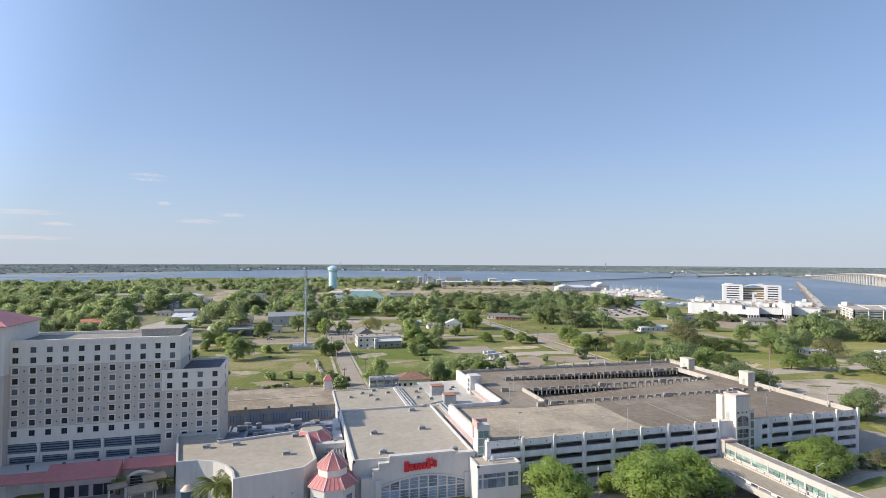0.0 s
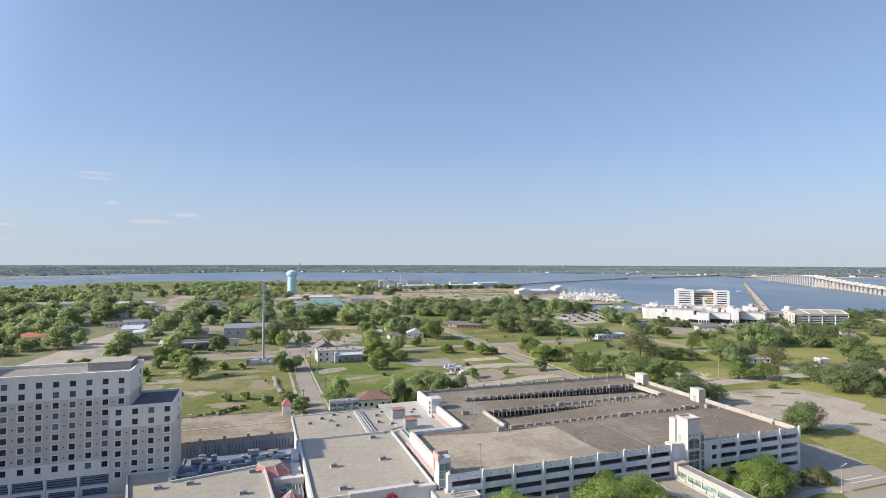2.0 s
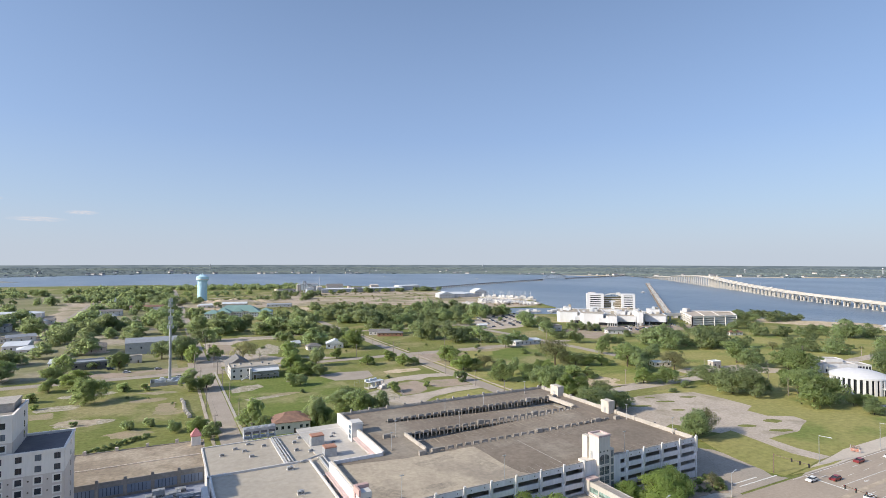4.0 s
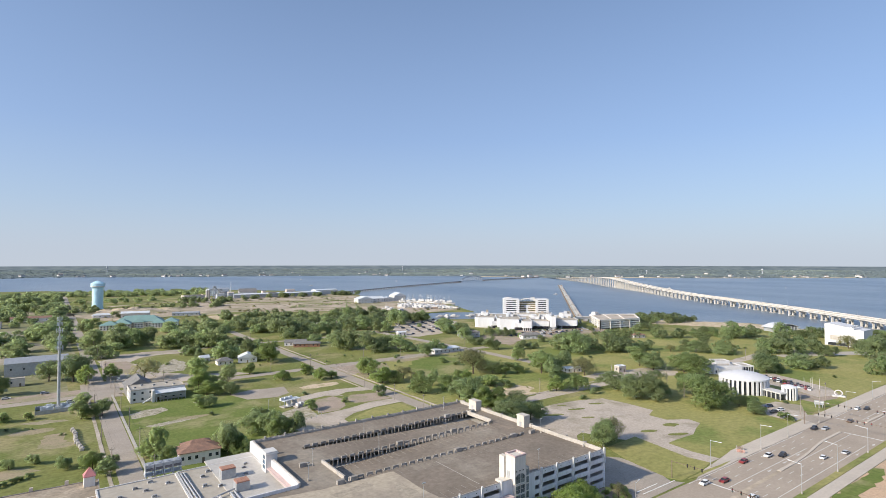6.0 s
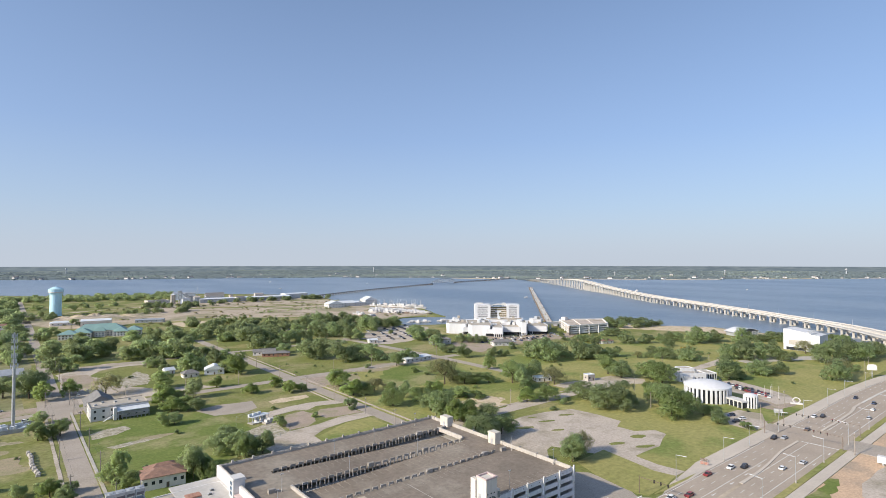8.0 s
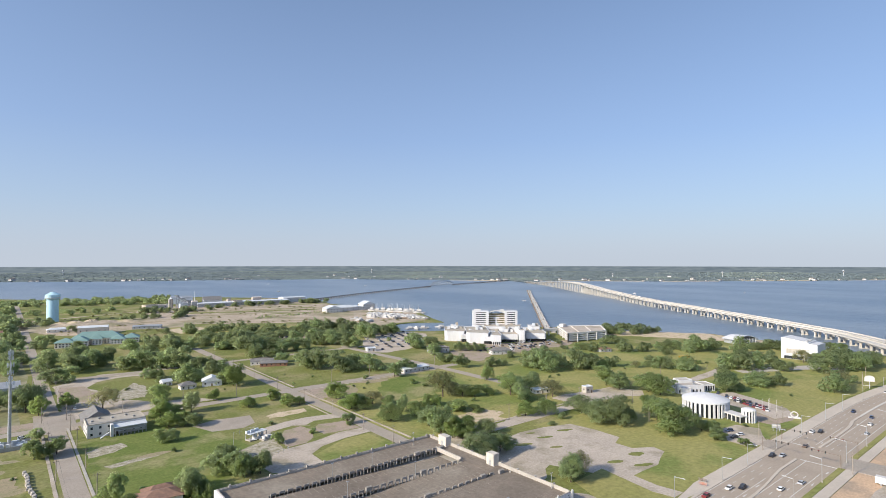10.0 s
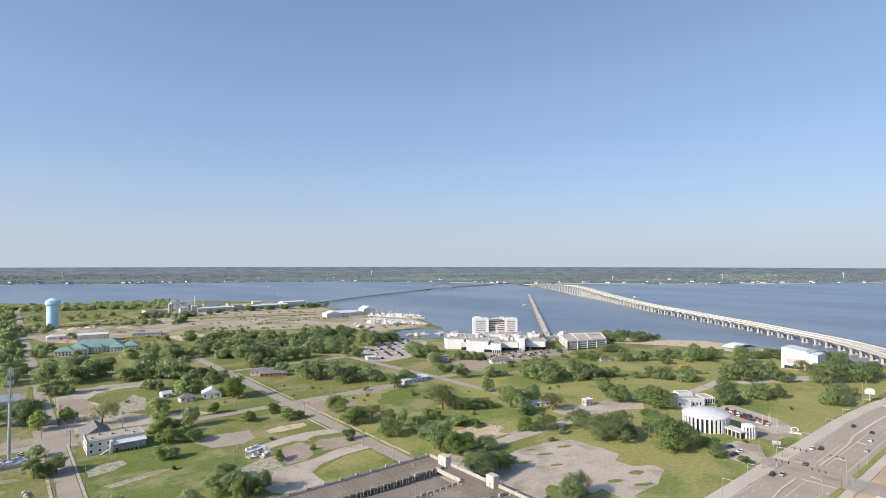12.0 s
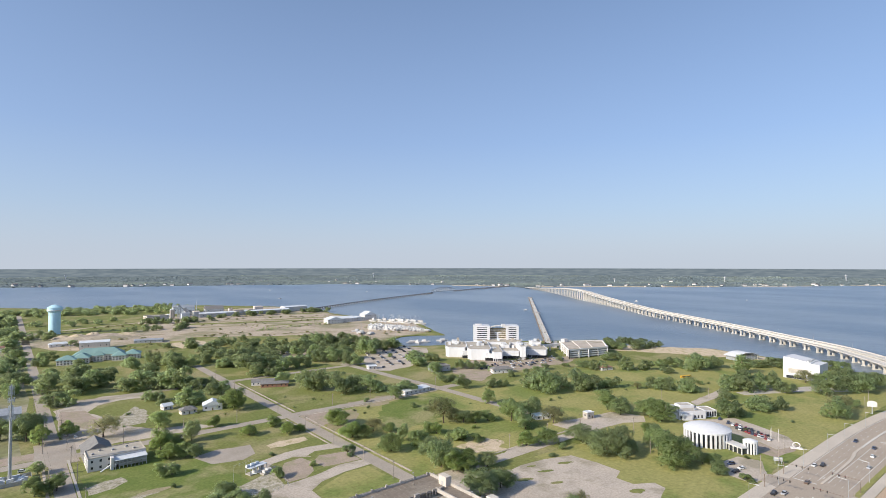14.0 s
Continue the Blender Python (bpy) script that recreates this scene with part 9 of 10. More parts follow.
# ---- trees: place, crown radius, height ----
def leaf_cloud(seed, masses, count, size, r, h, base):
    """Small leaf cards on many lobes, which sit on a few main boughs of unlike height: an uneven crown with gaps. Returns vertices, faces, normals."""
    g = np.random.RandomState(seed)
    cz, hz = (base + h) / 2, (h - base) / 2
    turn = g.uniform(0, 6.28) + np.arange(masses) * 6.283 / masses + g.uniform(-0.5, 0.5, masses)
    far = np.where(np.arange(masses) == 0, 0.12, g.uniform(0.34, 0.62, masses))
    bough = np.stack([far * np.cos(turn), far * np.sin(turn), np.where(np.arange(masses) == 0, 0.32, g.uniform(-0.55, 0.22, masses))], 1)
    size_of = np.where(np.arange(masses) == 0, 0.62, g.uniform(0.4, 0.6, masses))
    lobes = 15 * masses
    own = np.arange(lobes) % masses
    c = g.normal(size=(lobes, 3))
    c /= np.linalg.norm(c, axis=1)[:, None]
    c[:, 2] = np.where((c[:, 2] < -0.3) & (g.rand(lobes) < 0.5), -c[:, 2], c[:, 2])
    c = bough[own] + c * (size_of[own] * g.uniform(0.55, 0.95, lobes))[:, None]
    rad = size_of[own] * g.uniform(0.24, 0.5, lobes)
    k = g.choice(lobes, count, p=rad ** 2 / np.sum(rad ** 2))
    d = g.normal(size=(count, 3))
    d /= np.linalg.norm(d, axis=1)[:, None]
    d[:, 2] = np.where((d[:, 2] < -0.35) & (g.rand(count) < 0.6), -d[:, 2], d[:, 2])
    p = c[k] + d * (rad[k] * (0.5 + 0.65 * g.rand(count) + np.where(g.rand(count) < 0.12, 0.5 * g.rand(count), 0.0)))[:, None]
    n = len(p)
    p[:, 2] -= (np.percentile(p[:, 2], 99.5) + np.percentile(p[:, 2], 0.5)) / 2
    p[:, 2] /= np.percentile(np.abs(p[:, 2]), 99)
    p[:, :2] /= np.percentile(np.hypot(p[:, 0], p[:, 1]), 94)
    pos = p * [r, r, hz] + [0, 0, cz]
    nrm = d * 0.6 + g.normal(size=(n, 3)) * 0.6 + [-0.15, 0, 0.25]
    nrm /= np.linalg.norm(nrm, axis=1)[:, None]
    a = np.cross(nrm, g.normal(size=(n, 3)))
    a /= np.linalg.norm(a, axis=1)[:, None]
    b = np.cross(nrm, a)
    s = size * (0.6 + 0.8 * g.rand(n))[:, None]
    v = np.stack([pos - a * s - b * s * 0.5, pos + a * s - b * s * 0.5, pos + b * s], 1).reshape(-1, 3)
    out = d * 0.2 + p * 0.3 + g.normal(size=(n, 3)) * 0.14 + [-0.1, -0.12, 0.85]
    out /= np.linalg.norm(out, axis=1)[:, None]
    return v, np.arange(3 * n).reshape(-1, 3), np.repeat(out, 3, 0)


def cloud_mesh(name, v, f, normals, material):
    me = bpy.data.meshes.new(name)
    me.from_pydata(v.tolist(), [], f.tolist())
    me.materials.append(material)
    me.update()
    if normals is not None:
        me.normals_split_custom_set_from_vertices(normals.tolist())
    return me


def trunk_mesh(seed, h, r, thick=0.38, limbs=6):
    rnd = random.Random(seed)
    bm = bmesh.new()
    bm_cyl(bm, 0, 0, -0.3, h * 0.42, thick, thick * 0.7, 8)
    for i in range(limbs):
        a = 2 * math.pi * (i + rnd.random() * 0.6) / limbs
        q = Vector((math.cos(a) * r * rnd.uniform(0.4, 0.7), math.sin(a) * r * rnd.uniform(0.4, 0.7), h * rnd.uniform(0.6, 0.85)))
        p = Vector((0, 0, h * rnd.uniform(0.3, 0.42)))
        d = q - p
        bmesh.ops.create_cone(bm, cap_ends=True, segments=6, radius1=thick * 0.55, radius2=thick * 0.15, depth=d.length, matrix=Matrix.Translation((p + q) / 2) @ d.to_track_quat("Z", "Y").to_matrix().to_4x4())
    return mesh_of("trunk", bm, M_BARK)


def tree_kind(name, seed, r, h, material, count, size, label, base=0.0, masses=5, thick=0.38, category="tree", group="trees on the grass plots"):
    t = thing(name, 0, -3000, -60, 0, label, category, group)
    again("trunk", trunk_mesh(seed, h, r, thick), t, Matrix())
    again("crown", cloud_mesh("crown", *leaf_cloud(seed, masses, count, size, r, h, base), material), t, Matrix())
    t["r"], t["h"] = r, h
    return t


LOOKS = [(M_LEAF, "broad green oak tree standing on grass"), (M_LEAF2, "bright green leafy tree standing on grass"), (M_LEAF3, "grey-green oak tree with an uneven open crown"), (M_LEAF4, "dark green oak tree with a dense crown")]
KINDS = [tree_kind("oak_tree", 31 + i, 7.0, 11.0, LOOKS[i % 4][0], 6500, 0.30, LOOKS[i % 4][1], base=1.1 + 0.3 * (i % 4), masses=5 + i % 4) for i in range(12)]
BUSH = [tree_kind("round_bush", 61 + i, 3.0, 3.6, (M_LEAF, M_LEAF4)[i], 1500, 0.24, "dense round green bush on grass", 0.0, 3, 0.15, "bush", "bushes") for i in range(2)]
DRYK = tree_kind("thin_tree", 71, 6.0, 9.0, M_DRY, 3600, 0.2, "thinly leaved brownish tree with bare limbs", 1.2, 6, 0.35, "tree", "thin trees")
NEARK = tree_kind("street_tree", 81, 7.0, 11.0, M_FRESH, 16000, 0.26, "bright green leafy street tree beside the garage", 0.3, 7, 0.4, "tree", "garage trees")
# trees behind one another, street by street
OAKS_WEST_A = [(-85, 402, 7.5, 10.0), (-95, 462, 8.0, 11.0), (-59, 392, 6.0, 8.5), (18, 238, 3.4, 6.4), (14, 247.6, 4.4, 6.9), (5.1, 254.7, 3.0, 4.9), (-34, 326, 8.3, 12.4), (18, 330, 10.4, 9.3), (-55, 362, 4.6, 7.4), (16, 363, 3.9, 6.5), (-99, 368, 6.9, 8.2), (-44, 370, 7.4, 9.5), (-86, 405, 8.5, 12.5), (-55, 412, 6.7, 12.6), (-25, 413, 6.1, 11.9), (19, 420, 5.2, 12.5), (13, 434, 9.2, 17.3), (0, 446, 9.0, 13.0), (-138, 464, 10.3, 15.9), (-91, 467, 7.8, 8.6), (-128, 480, 6.3, 10.9), (-176, 485, 10.6, 11.4), (-79, 489, 7.9, 11.8), (-51, 493, 8.7, 13.1), (-54, 498, 9.1, 19.0), (-79, 562, 10.9, 14.9), (6, 586, 7.1, 14.6)]
OAKS_WEST_B = [(-78, 588, 9.6, 15.6), (-107, 622, 10.0, 13.5), (-173, 625, 11.7, 18.3), (7, 626, 10.1, 14.4), (-193, 630, 14.0, 17.1), (-243, 641, 13.9, 17.0), (-50, 651, 11.6, 17.6), (-32, 661, 11.8, 14.1), (-276, 672, 15.7, 18.3), (-6, 672, 13.5, 19.0), (-161, 674, 12.7, 18.7), (-298, 676, 13.2, 18.3), (-71, 686, 14.8, 19.0), (-233, 689, 13.9, 19.0), (-149, 700, 12.0, 15.0), (13, 758, 9.9, 11.7), (-193, 824, 14.0, 19.0), (-320, 881, 16.1, 18.9), (-227, 887, 15.0, 18.0), (-282, 897, 16.6, 17.9), (-375, 915, 16.4, 17.8)]
OAKS_STREET_A = [(64, 229, 3.9, 8.6), (59.5, 231, 3.6, 14.0), (61, 239, 4.6, 9.9), (38.1, 239, 3.6, 6.2), (88, 243, 8.7, 10.4), (62, 244, 5.8, 8.4), (35, 250, 5.5, 7.3), (36.4, 252, 3.6, 11.2), (80, 253, 9.1, 10.8), (87, 268, 3.8, 6.6), (84, 270, 4.1, 7.6), (114, 277, 3.6, 5.6), (69, 317, 6.3, 7.1), (88, 337, 4.3, 7.0), (80, 343, 8.8, 8.6), (156, 343, 3.8, 5.3), (148, 344, 4.8, 8.1), (127, 357, 5.2, 6.8), (75, 360, 6.7, 13.1), (85, 367, 4.9, 6.8), (147, 367, 5.1, 7.0), (95, 370, 5.0, 12.4), (115, 391, 4.3, 7.8), (84, 410, 6.9, 12.0)]
OAKS_STREET_B = [(140, 427, 9.5, 16.2), (34, 430, 6.2, 10.1), (135, 437, 6.2, 9.7), (117, 463, 10.7, 14.4)]
OAKS_SCHOOL = [(101, 477, 5.0, 5.2), (147, 491, 10.8, 10.6), (97, 496, 8.3, 9.2), (142, 517, 11.2, 10.1), (37, 524, 12.4, 13.0), (128, 529, 12.2, 19.0), (118, 537, 12.2, 16.6), (108, 544, 10.2, 14.2), (85, 548, 8.9, 12.5), (98, 553, 12.2, 16.6), (49, 566, 12.1, 15.9), (31, 579, 10.7, 18.5), (62, 581, 11.2, 16.8), (76, 584, 10.4, 17.2), (31, 606, 9.1, 13.4), (156, 634, 12.3, 13.7), (155, 686, 9.2, 8.4), (135, 702, 9.2, 11.1), (32, 741, 8.7, 10.5), (41, 779, 10.5, 11.1), (75, 887, 6.9, 9.5)]
OAKS_PLOTS_A = [(299, 132, 4.8, 7.4), (192.5, 147.5, 5.4, 11.8), (196.5, 150, 4.6, 9.6), (291, 154, 10.6, 16.3), (285, 182, 9.9, 15.5), (278, 189, 9.3, 13.7), (182, 194, 9.2, 12.1), (196, 194, 6.8, 9.7), (286, 210, 8.5, 10.6), (211, 219, 5.0, 7.6), (266, 223, 6.7, 9.3), (199, 224, 7.4, 10.2), (191, 225, 5.5, 11.5), (253, 228, 5.9, 9.3), (190, 234, 8.0, 15.1), (195, 251, 6.6, 10.8), (280, 256, 6.2, 13.7), (228, 265, 6.5, 6.0), (284, 270, 8.0, 16.1), (200, 272, 7.0, 9.1), (183, 273, 6.7, 10.2), (272, 282, 5.3, 7.2), (199, 284, 3.6, 10.7), (223, 284, 6.7, 8.1)]
OAKS_PLOTS_B = [(258, 286, 9.9, 8.9), (203, 305, 4.5, 5.9), (184, 306, 5.1, 7.8), (177, 310, 7.3, 10.7)]
OAKS_FIELD_A = [(182, 339, 8.6, 11.6), (359, 352, 5.7, 6.0), (348, 354, 5.7, 8.5), (322, 369, 7.6, 13.3), (255, 375, 5.6, 11.4), (273, 388, 9.3, 11.6), (330, 399, 9.7, 8.7), (255, 414, 11.0, 13.7), (229, 425, 12.3, 18.3), (246, 427, 10.1, 12.9), (347, 438, 7.6, 12.0), (221, 446, 10.1, 19.0), (212, 455, 11.1, 15.9), (354, 482, 13.0, 16.2), (389, 496, 9.2, 8.3), (208, 497, 7.0, 8.9), (209, 529, 7.9, 8.2), (302, 532, 11.3, 12.8), (197, 538, 7.3, 13.9), (226, 556, 16.6, 15.2), (252, 558, 14.7, 13.4), (199, 562, 14.5, 19.0), (306, 568, 17.7, 19.0), (282, 576, 13.0, 14.5)]
OAKS_FIELD_B = [(355, 585, 12.7, 18.8), (388, 603, 9.6, 12.6), (190, 607, 11.0, 11.3), (204, 614, 15.0, 19.0), (346, 691, 17.2, 17.7), (344, 732, 13.1, 13.8)]
OAKS_CHURCH_A = [(469, 124, 9.0, 16.5), (309, 142, 6.6, 7.6), (300, 162, 8.4, 15.8), (320, 162, 4.8, 9.3), (463, 163, 9.5, 11.0), (451, 168, 8.6, 11.0), (309, 172, 7.5, 13.0), (424, 173, 5.8, 10.0), (414, 175, 7.4, 13.8), (335, 192, 6.0, 7.2), (471, 201, 6.1, 9.1), (368, 202, 8.9, 14.1), (370, 212, 9.9, 14.3), (360, 230, 8.4, 13.1), (470, 232, 8.9, 12.9), (364, 244, 9.5, 15.2), (463, 246, 5.5, 12.4), (463, 251, 4.1, 8.6), (459, 257, 9.1, 10.2), (306, 271, 8.3, 13.4), (431, 286, 9.7, 9.2), (410, 292, 10.1, 13.0), (401, 301, 12.6, 17.3), (371, 312, 12.3, 19.0)]
OAKS_CHURCH_B = [(306, 317, 5.0, 11.5), (400, 322, 8.4, 11.6), (374, 328, 11.2, 16.5)]
OAKS_LAKE_A = [(520, 127, 6.2, 7.3), (613, 132, 10.2, 14.4), (583, 134, 10.8, 15.7), (584, 145, 11.0, 18.0), (553, 149, 11.6, 17.3), (604, 167, 8.5, 12.0), (533, 177, 9.8, 8.9), (684, 179, 11.9, 10.7), (536, 188, 8.1, 16.3), (527, 196, 9.1, 15.2), (513, 203, 12.0, 17.8), (636, 208, 5.9, 11.2), (507, 213, 10.1, 14.1), (656, 226, 12.3, 11.0), (593, 237, 8.7, 19.0), (638, 239, 8.6, 7.7), (508, 241, 3.7, 3.7), (602, 268, 8.6, 12.7), (575, 274, 13.1, 17.4), (533, 286, 7.0, 7.4), (569, 296, 9.2, 10.2), (563, 308, 7.4, 8.0), (531, 310, 7.8, 10.0), (517, 322, 8.4, 13.6)]
OAKS_LAKE_B = [(495, 342, 10.8, 9.7), (491, 359, 8.6, 7.7), (553, 363, 11.8, 10.6), (631, 405, 10.4, 9.6), (630, 419, 12.0, 10.8)]
OAKS_CASINO = [(381, 439, 5.5, 10.3), (388, 434, 5.5, 9.7), (392, 426, 5.4, 9.6), (406, 427, 4.9, 6.8), (399, 408, 3.6, 5.5), (395, 375, 3.9, 6.8), (414, 373, 3.5, 6.4), (432, 374, 4.7, 6.5), (450, 378, 4.2, 6.7), (502, 400, 3.9, 6.1), (480, 375, 4.3, 4.4), (366, 550, 3.4, 4.4), (454, 478, 2.8, 5.1)]
BUSHES = [(124, 311, 2.0, 1.8), (136, 281, 1.9, 2.8499999999999996), (159, 283, 4.0, 6.0), (266, 210, 2.7, 4.050000000000001), (251, 206, 2.3, 2.1), (278, 251, 5.4, 4.8), (229, 262, 7.9, 7.1), (234, 254, 5.0, 4.5), (300, 118, 4.1, 3.7), (232, 383, 2.8, 3.2), (251, 345, 3.1, 3.8), (254, 330, 3.0, 2.9), (197, 219, 3.7, 3.3), (-12, 266, 2.7, 4.050000000000001), (-4, 267, 2.7, 4.0), (-8, 342, 2.7, 4.050000000000001), (-18, 344, 3.4, 5.1), (-40, 427, 4.2, 4.8), (-58, 339, 3.3, 4.949999999999999), (21, 249, 2.6, 3.9000000000000004), (12, 256, 2.4, 3.5999999999999996)]
THIN_TREES = [(52, 413, 9.4, 13.3), (244, 298, 11.1, 17.9), (195, 313, 6.8, 7.9), (304, 248, 8.3, 12.2), (590, 179, 8.5, 12.5), (303, 189, 4.9, 6.8), (202, 202, 5.3, 5.8), (445, 267, 5.1, 6.4), (256, 303, 4.9, 7.4), (492, 128, 9, 14)]
OAKS = OAKS_CASINO + OAKS_WEST_A + OAKS_WEST_B + OAKS_STREET_A + OAKS_STREET_B + OAKS_SCHOOL + OAKS_PLOTS_A + OAKS_PLOTS_B + OAKS_FIELD_A + OAKS_FIELD_B + OAKS_CHURCH_A + OAKS_CHURCH_B + OAKS_LAKE_A + OAKS_LAKE_B
rnd = random.Random(4)
DISTANT = []


def plant(kind, x, y, r, h):
    if kind in KINDS and math.hypot(x, y) > 455:
        DISTANT.append((x, y, 0, r, h))
        return None
    s = r / kind["r"]
    return copy_thing(kind, pose(x, y, 0, 0, 0, rnd.uniform(0, 360)) @ Matrix.Diagonal((s * rnd.uniform(0.92, 1.08), s * rnd.uniform(0.92, 1.08), h / kind["h"], 1)))


for x, y, r, h in OAKS:
    if r < 0.82 * h:
        plant(KINDS[rnd.randrange(12)], x, y, r * 1.04, h)
        continue
    # a wide low crown is two trees grown together
    a = math.atan2(y, x) + math.pi / 2 + rnd.uniform(-0.5, 0.5)
    for k in (-1, 1):
        q = r * rnd.uniform(0.58, 0.7)
        plant(KINDS[rnd.randrange(12)], x + k * 0.44 * r * math.cos(a), y + k * 0.44 * r * math.sin(a), q, max(q * 1.2, h * rnd.uniform(0.85, 1.05)))
for x, y, r, h in BUSHES:
    plant(BUSH[rnd.randrange(2)], x, y, r, h)
for x, y, r, h in THIN_TREES + [(155.9, 113.4, 2.0, 5.0), (201, 150.5, 5.6, 10.6)]:
    plant(DRYK, x, y, r, h)
for x, y, r, h in ((57, 113, 6.8, 10.4), (80, 107.5, 8.8, 11.8), (91, 109.5, 8.2, 11.4), (85, 116, 7.0, 10.0), (131, 113, 6.8, 9.2), (138, 115, 6.2, 8.6), (124, 117.5, 4.6, 6.4), (74, 118, 2.4, 4.6), (145, 117.5, 3.4, 5.0)):
    plant(NEARK, x, y, r, h)

for x, y, r in ((155.4, 117.2, 1.6), (160.5, 118.6, 1.3), (157.8, 111.4, 1.5), (152.5, 112.6, 1.4), (159.6, 114.2, 1.6), (162, 115.6, 1.2), (150, 113.6, 1.2), (155.4, 111.2, 1.1)):
    plant(BUSH[rnd.randrange(2)], x, y, r, r * 1.5)
for i in range(9):
    plant(BUSH[1], -24 + i * 2.3, 240 + i * 1.5, 1.5, 1.7)
# low bushes dotted over the rough grass
gb = random.Random(44)
for x0, x1, y0, y1, k in ((-65, 18, 215, 360, 9), (34, 90, 215, 300, 4), (175, 300, 235, 370, 16), (36, 158, 395, 520, 10), (330, 520, 130, 330, 16), (175, 300, 395, 480, 10)):
    for _ in range(k):
        r = gb.uniform(0.7, 2.0)
        plant(BUSH[gb.randrange(2)], gb.uniform(x0, x1), gb.uniform(y0, y1), r, r * gb.uniform(0.8, 1.5))

# more trees in the town and the park, kept off streets and roofs
NO_TREES = [(-30, 14, 455, 505), (-192, -148, 470, 530), (18, 33, 200, 1500), (159, 175, 100, 640), (-340, 340, 375, 392), (-128, -90, 390, 640), (-140, -86, 740, 1090), (30, 68, 335, 385), (-28, 10, 460, 492), (35, 140, 715, 820), (-60, -25, 420, 445), (-72, 20, 212, 345), (-12, 12, 350, 372)]


def free(x, y):
    return not any(a < x < b and c < y < d for a, b, c, d in NO_TREES)


def scatter(count, x0, x1, y0, y1, r0, r1, seed):
    g = random.Random(seed)
    for _ in range(count):
        x, y = g.uniform(x0, x1), g.uniform(y0, y1)
        if free(x, y):
            r = g.uniform(r0, r1)
            plant(KINDS[g.randrange(12)], x, y, r, r * g.uniform(1.25, 1.6))


scatter(16, -95, 5, 540, 660, 5, 9, 1)
scatter(26, -300, -190, 330, 640, 6, 10, 2)
scatter(10, 35, 160, 600, 680, 7, 11, 3)
scatter(14, 175, 420, 600, 690, 7, 11, 4)


def woods(name, spots, label, quads, size, material=M_LEAF3):
    """Far trees joined into one: leaf clumps only, each crown uneven."""
    g = np.random.RandomState(len(spots))
    vs, fs, ns, o = [], [], [], 0
    for i, (x, y, z, r, h) in enumerate(spots):
        v, f, nn = leaf_cloud(i % 40, 4 + i % 3, quads, size * r / 7, r, h, 0.0)
        vs.append(v + [x, y, z])
        fs.append(f + o)
        ns.append(nn)
        o += len(v)
    tagged(new(name, cloud_mesh(name, np.concatenate(vs), np.concatenate(fs), np.concatenate(ns), material)), label, "woods", "", "stuff")


for i in range(120):
    x, y = rnd.uniform(-340, -150), rnd.uniform(400, 700)
    if free(x, y) and math.hypot(x, y) > 455:
        r = rnd.uniform(4.5, 9.5)
        DISTANT.append((x, y, 0, r, r * rnd.uniform(1.2, 1.7)))
# far crowns take the leaf colours with haze mixed in
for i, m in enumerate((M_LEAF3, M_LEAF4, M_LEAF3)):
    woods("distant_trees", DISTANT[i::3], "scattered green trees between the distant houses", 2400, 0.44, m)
g = random.Random(12)
spots = []
while len(spots) < 640:
    x, y = g.uniform(-900, 25), g.uniform(640, 1480)
    if free(x, y) and y > 640 + abs(x) * 0.15 and not (-420 < x < -100 and 840 < y < 900) and noise.noise((x * 0.008, y * 0.008, 3)) > -0.14 and y < 1430:
        r = g.uniform(6, 11)
        spots.append((x, y, 0, r, r * 1.35))
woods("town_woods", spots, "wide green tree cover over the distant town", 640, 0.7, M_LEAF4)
spots = []
while len(spots) < 330:
    x, y = g.uniform(-140, 360), g.uniform(1060, 1590)
    if free(x, y) and (y > 1440 - 0.3 * x or (x < 15 and g.random() < 0.6) or (40 < x < 170 and 1170 < y < 1260 and g.random() < 0.3)):
        r = g.uniform(5, 9)
        spots.append((x, y, 0, r, r * 1.2))
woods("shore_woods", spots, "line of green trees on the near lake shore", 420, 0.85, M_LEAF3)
spots = []
for x0, x1, y0, y1, k in ((170, 300, 600, 800, 60), (300, 420, 600, 720, 50), (640, 700, 380, 440, 12), (-900, -300, 300, 640, 130), (200, 330, 1115, 1165, 22), (340, 600, 1165, 1196, 34), (-20, 60, 985, 1060, 14), (150, 260, 990, 1060, 12)):
    for _ in range(k):
        r = g.uniform(5, 9)
        spots.append((g.uniform(x0, x1), g.uniform(y0, y1), 0, r, r * 1.3))
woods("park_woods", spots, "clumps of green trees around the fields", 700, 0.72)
spots = []
for _ in range(90):
    f = g.random()
    r = g.uniform(0.9, 1.7)
    spots.append((330 + 240 * f + g.uniform(-6, 6), 905 + 45 * f + (12 if g.random() < 0.4 else -4), 0, r, r * 2.2))
scrub = []
while len(scrub) < 260:
    x, y = g.uniform(60, 590), g.uniform(720, 1180)
    if noise.noise((x * 0.012, y * 0.02, 8)) > 0.05:
        r = g.uniform(1.2, 3.4)
        scrub.append((x, y, 0, r, r * g.uniform(0.5, 0.9)))
woods("field_scrub", scrub, "low dry scrub scattered over the sandy field", 70, 1.5, M_DRY)
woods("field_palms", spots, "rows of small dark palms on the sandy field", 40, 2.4)
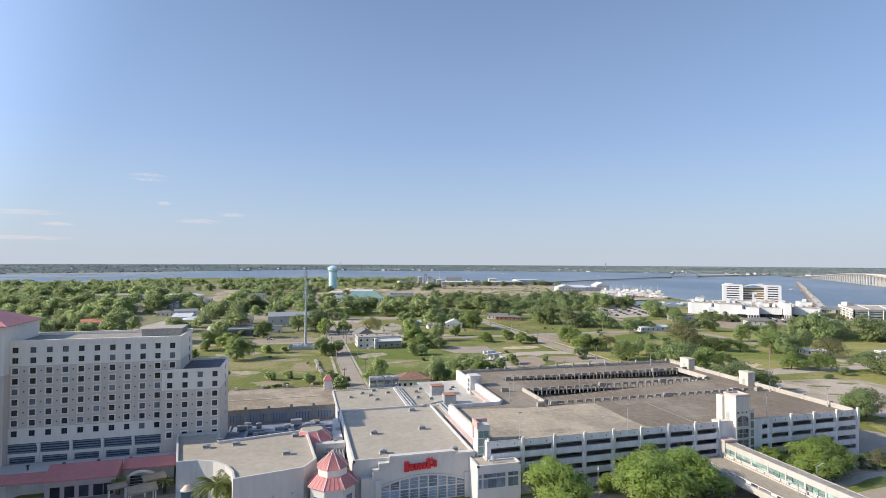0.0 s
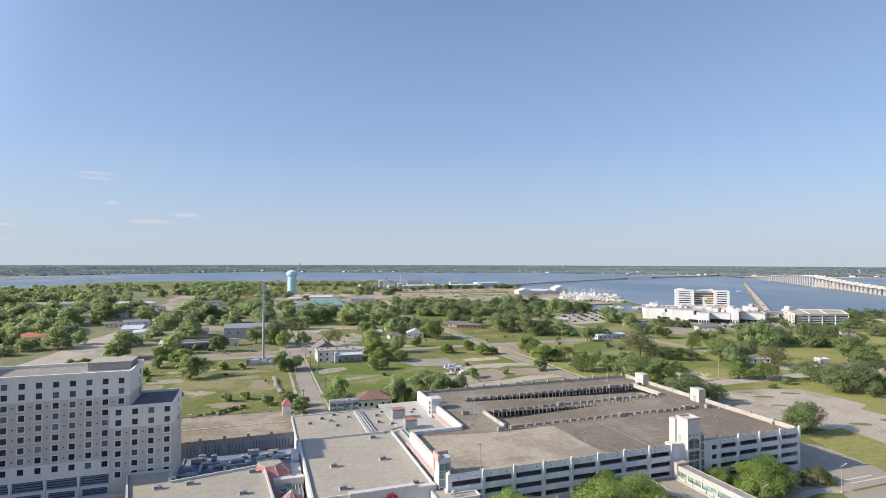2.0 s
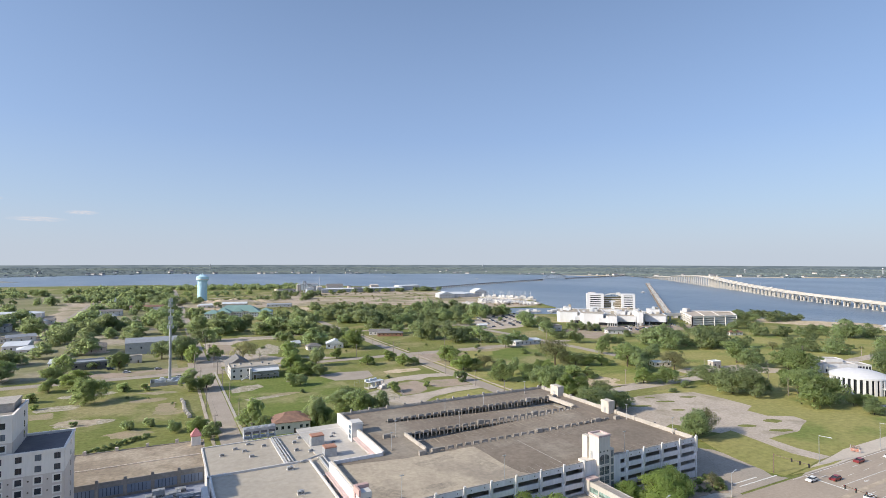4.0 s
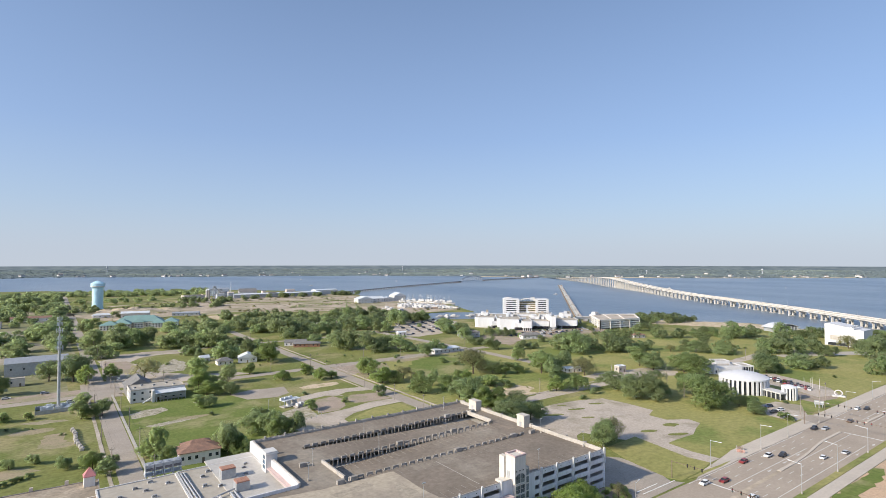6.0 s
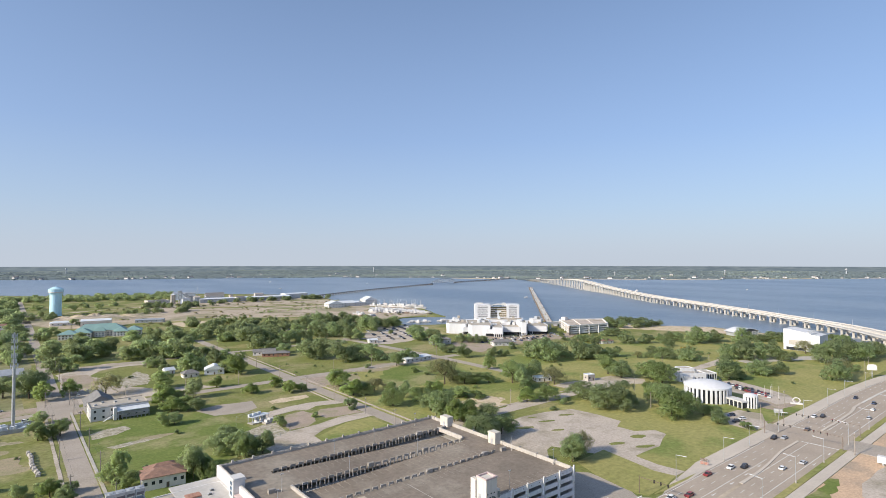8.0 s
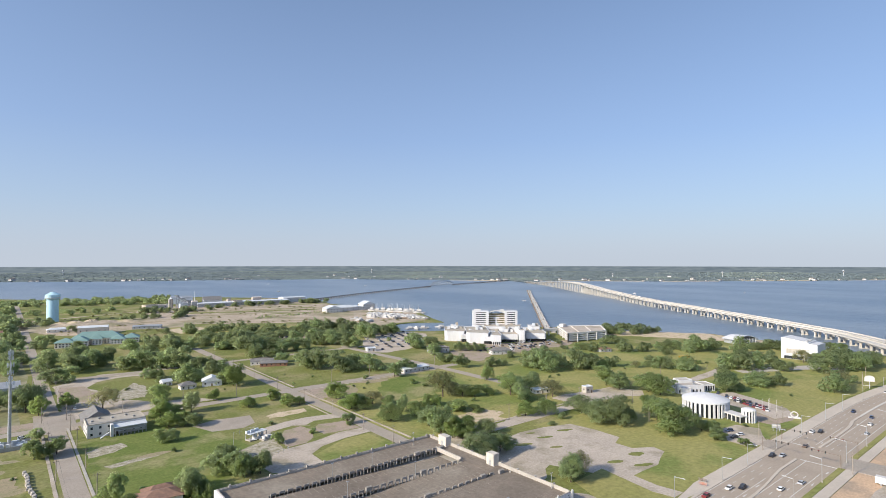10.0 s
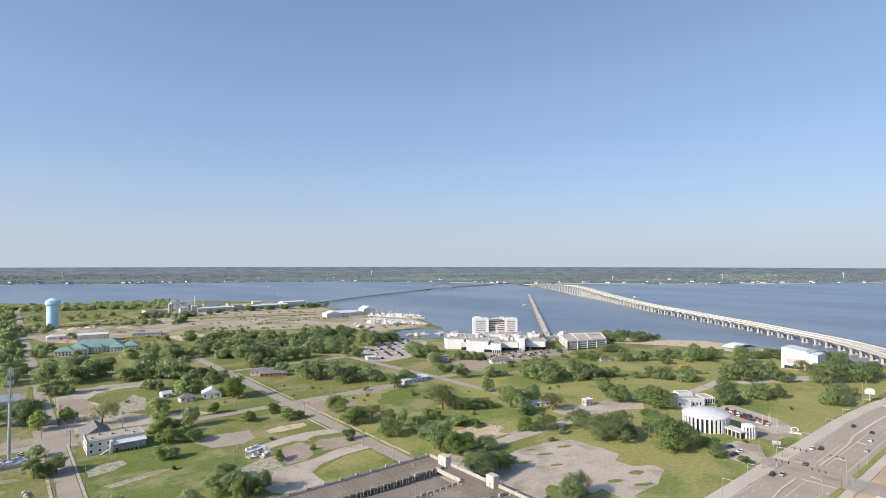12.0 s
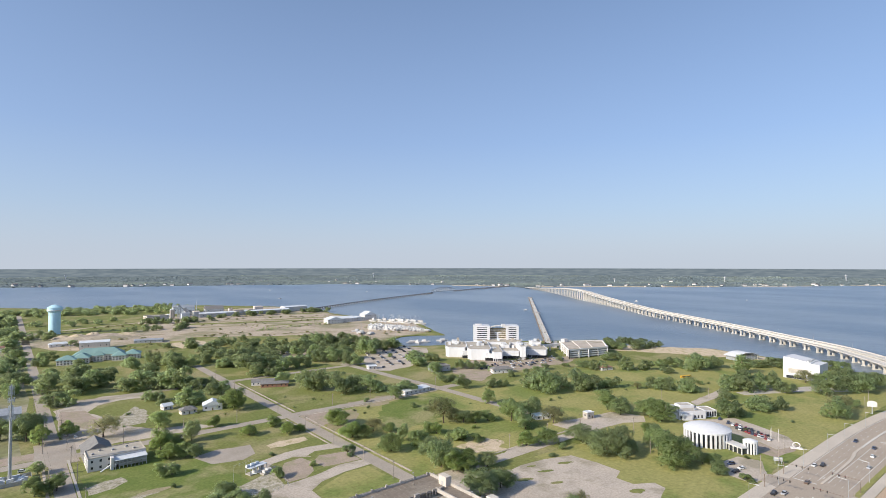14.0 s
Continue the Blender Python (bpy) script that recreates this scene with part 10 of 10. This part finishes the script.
# the far shore: rounded crowns, denser towards the horizon, haze in their colour
ico = bmesh.new()
bmesh.ops.create_icosphere(ico, subdivisions=1, radius=1.0)
iv = np.array([v.co[:] for v in ico.verts])
itf = np.array([[v.index for v in f.verts] for f in ico.faces])
ico.free()
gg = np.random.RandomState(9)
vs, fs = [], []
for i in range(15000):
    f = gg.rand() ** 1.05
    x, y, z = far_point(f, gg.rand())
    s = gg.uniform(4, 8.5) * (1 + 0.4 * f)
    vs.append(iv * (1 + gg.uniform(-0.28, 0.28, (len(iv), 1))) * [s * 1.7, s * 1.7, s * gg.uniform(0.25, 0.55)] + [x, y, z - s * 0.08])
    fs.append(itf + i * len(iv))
tagged(new("far_woods", cloud_mesh("far_woods", np.concatenate(vs), np.concatenate(fs), None, M_FAR_HAZE)), "dense woods along the far shore, greyed by haze in their colour", "woods", "", "stuff")
FARH = house("far_house", 0, -3000, 16, 11, 5, 3.5, 0, M_WHITE, M_SHINGLE, "small white house on the far lake shore", "gable", 2, 1, group="far shore houses")
FARH.location.z = -60
for i in range(150):
    u = 0.12 + 0.84 * i / 150 + g.uniform(-0.02, 0.02)
    x, y, z = far_point(0.004 + (0.03 if i % 3 else 0.3) * g.random() ** 1.5, u)
    z += 3.0 if i % 3 == 0 else 0.0
    s = g.uniform(0.6, 1.5)
    copy_thing(FARH, pose(x, y, z - 1, 0, 0, g.uniform(0, 180)) @ Matrix.Diagonal((s, s, s * 0.9, 1)))
# the patterns stand out of sight, far below the ground: take them away
for k in KINDS + BUSH + [DRYK, NEARK, FARH]:
    for o in list(k.children_recursive) + [k]:
        bpy.data.objects.remove(o)

# palms by the casino
def palm(x, y, z, h, r, seed):
    rr = random.Random(seed)
    t = thing("palm_tree", x, y, z, 0, "tall palm tree with a full crown of fronds", "palm tree", "casino palms")
    bm = bmesh.new()
    bm_cyl(bm, 0, 0, 0, h, 0.32, 0.22, 8)
    part("trunk", bm, M_BARK, t)
    bm = bmesh.new()
    for i in range(52):
        a, up = rr.uniform(0, 2 * math.pi), rr.uniform(-0.3, 1.2)
        pts = [Vector((math.cos(a) * r * f * math.cos(up * 0.6), math.sin(a) * r * f * math.cos(up * 0.6), h + r * (math.sin(up) * f - 0.55 * f * f))) for f in (0, 0.3, 0.6, 0.85, 1.0)]
        sd = Vector((-math.sin(a), math.cos(a), 0))
        for j in range(4):
            for q in range(4):
                p = pts[j].lerp(pts[j + 1], q / 4)
                for s in (-1, 1):
                    w = 0.2 * r * (1 - abs(j / 4 - 0.35))
                    tip = p + sd * s * w + (pts[j + 1] - pts[j]) * 0.6 + Vector((0, 0, -0.25))
                    bm.faces.new([bm.verts.new(v) for v in (p, p + (pts[j + 1] - pts[j]) * 0.22, tip)])
    part("fronds", bm, M_PALM, t)


palm(-17.2, 128.5, 0, 7.0, 5.2, 1)
palm(-13.8, 129.5, 0, 6.4, 3.0, 2)
for x, y, s in ((-88, 143.5, 3), (-73, 143.8, 4), (-68, 144, 5), (-41.5, 146, 6), (-33, 146.5, 7), (-31, 144, 8)):
    palm(x, y, 0, 3.2, 2.0, s)
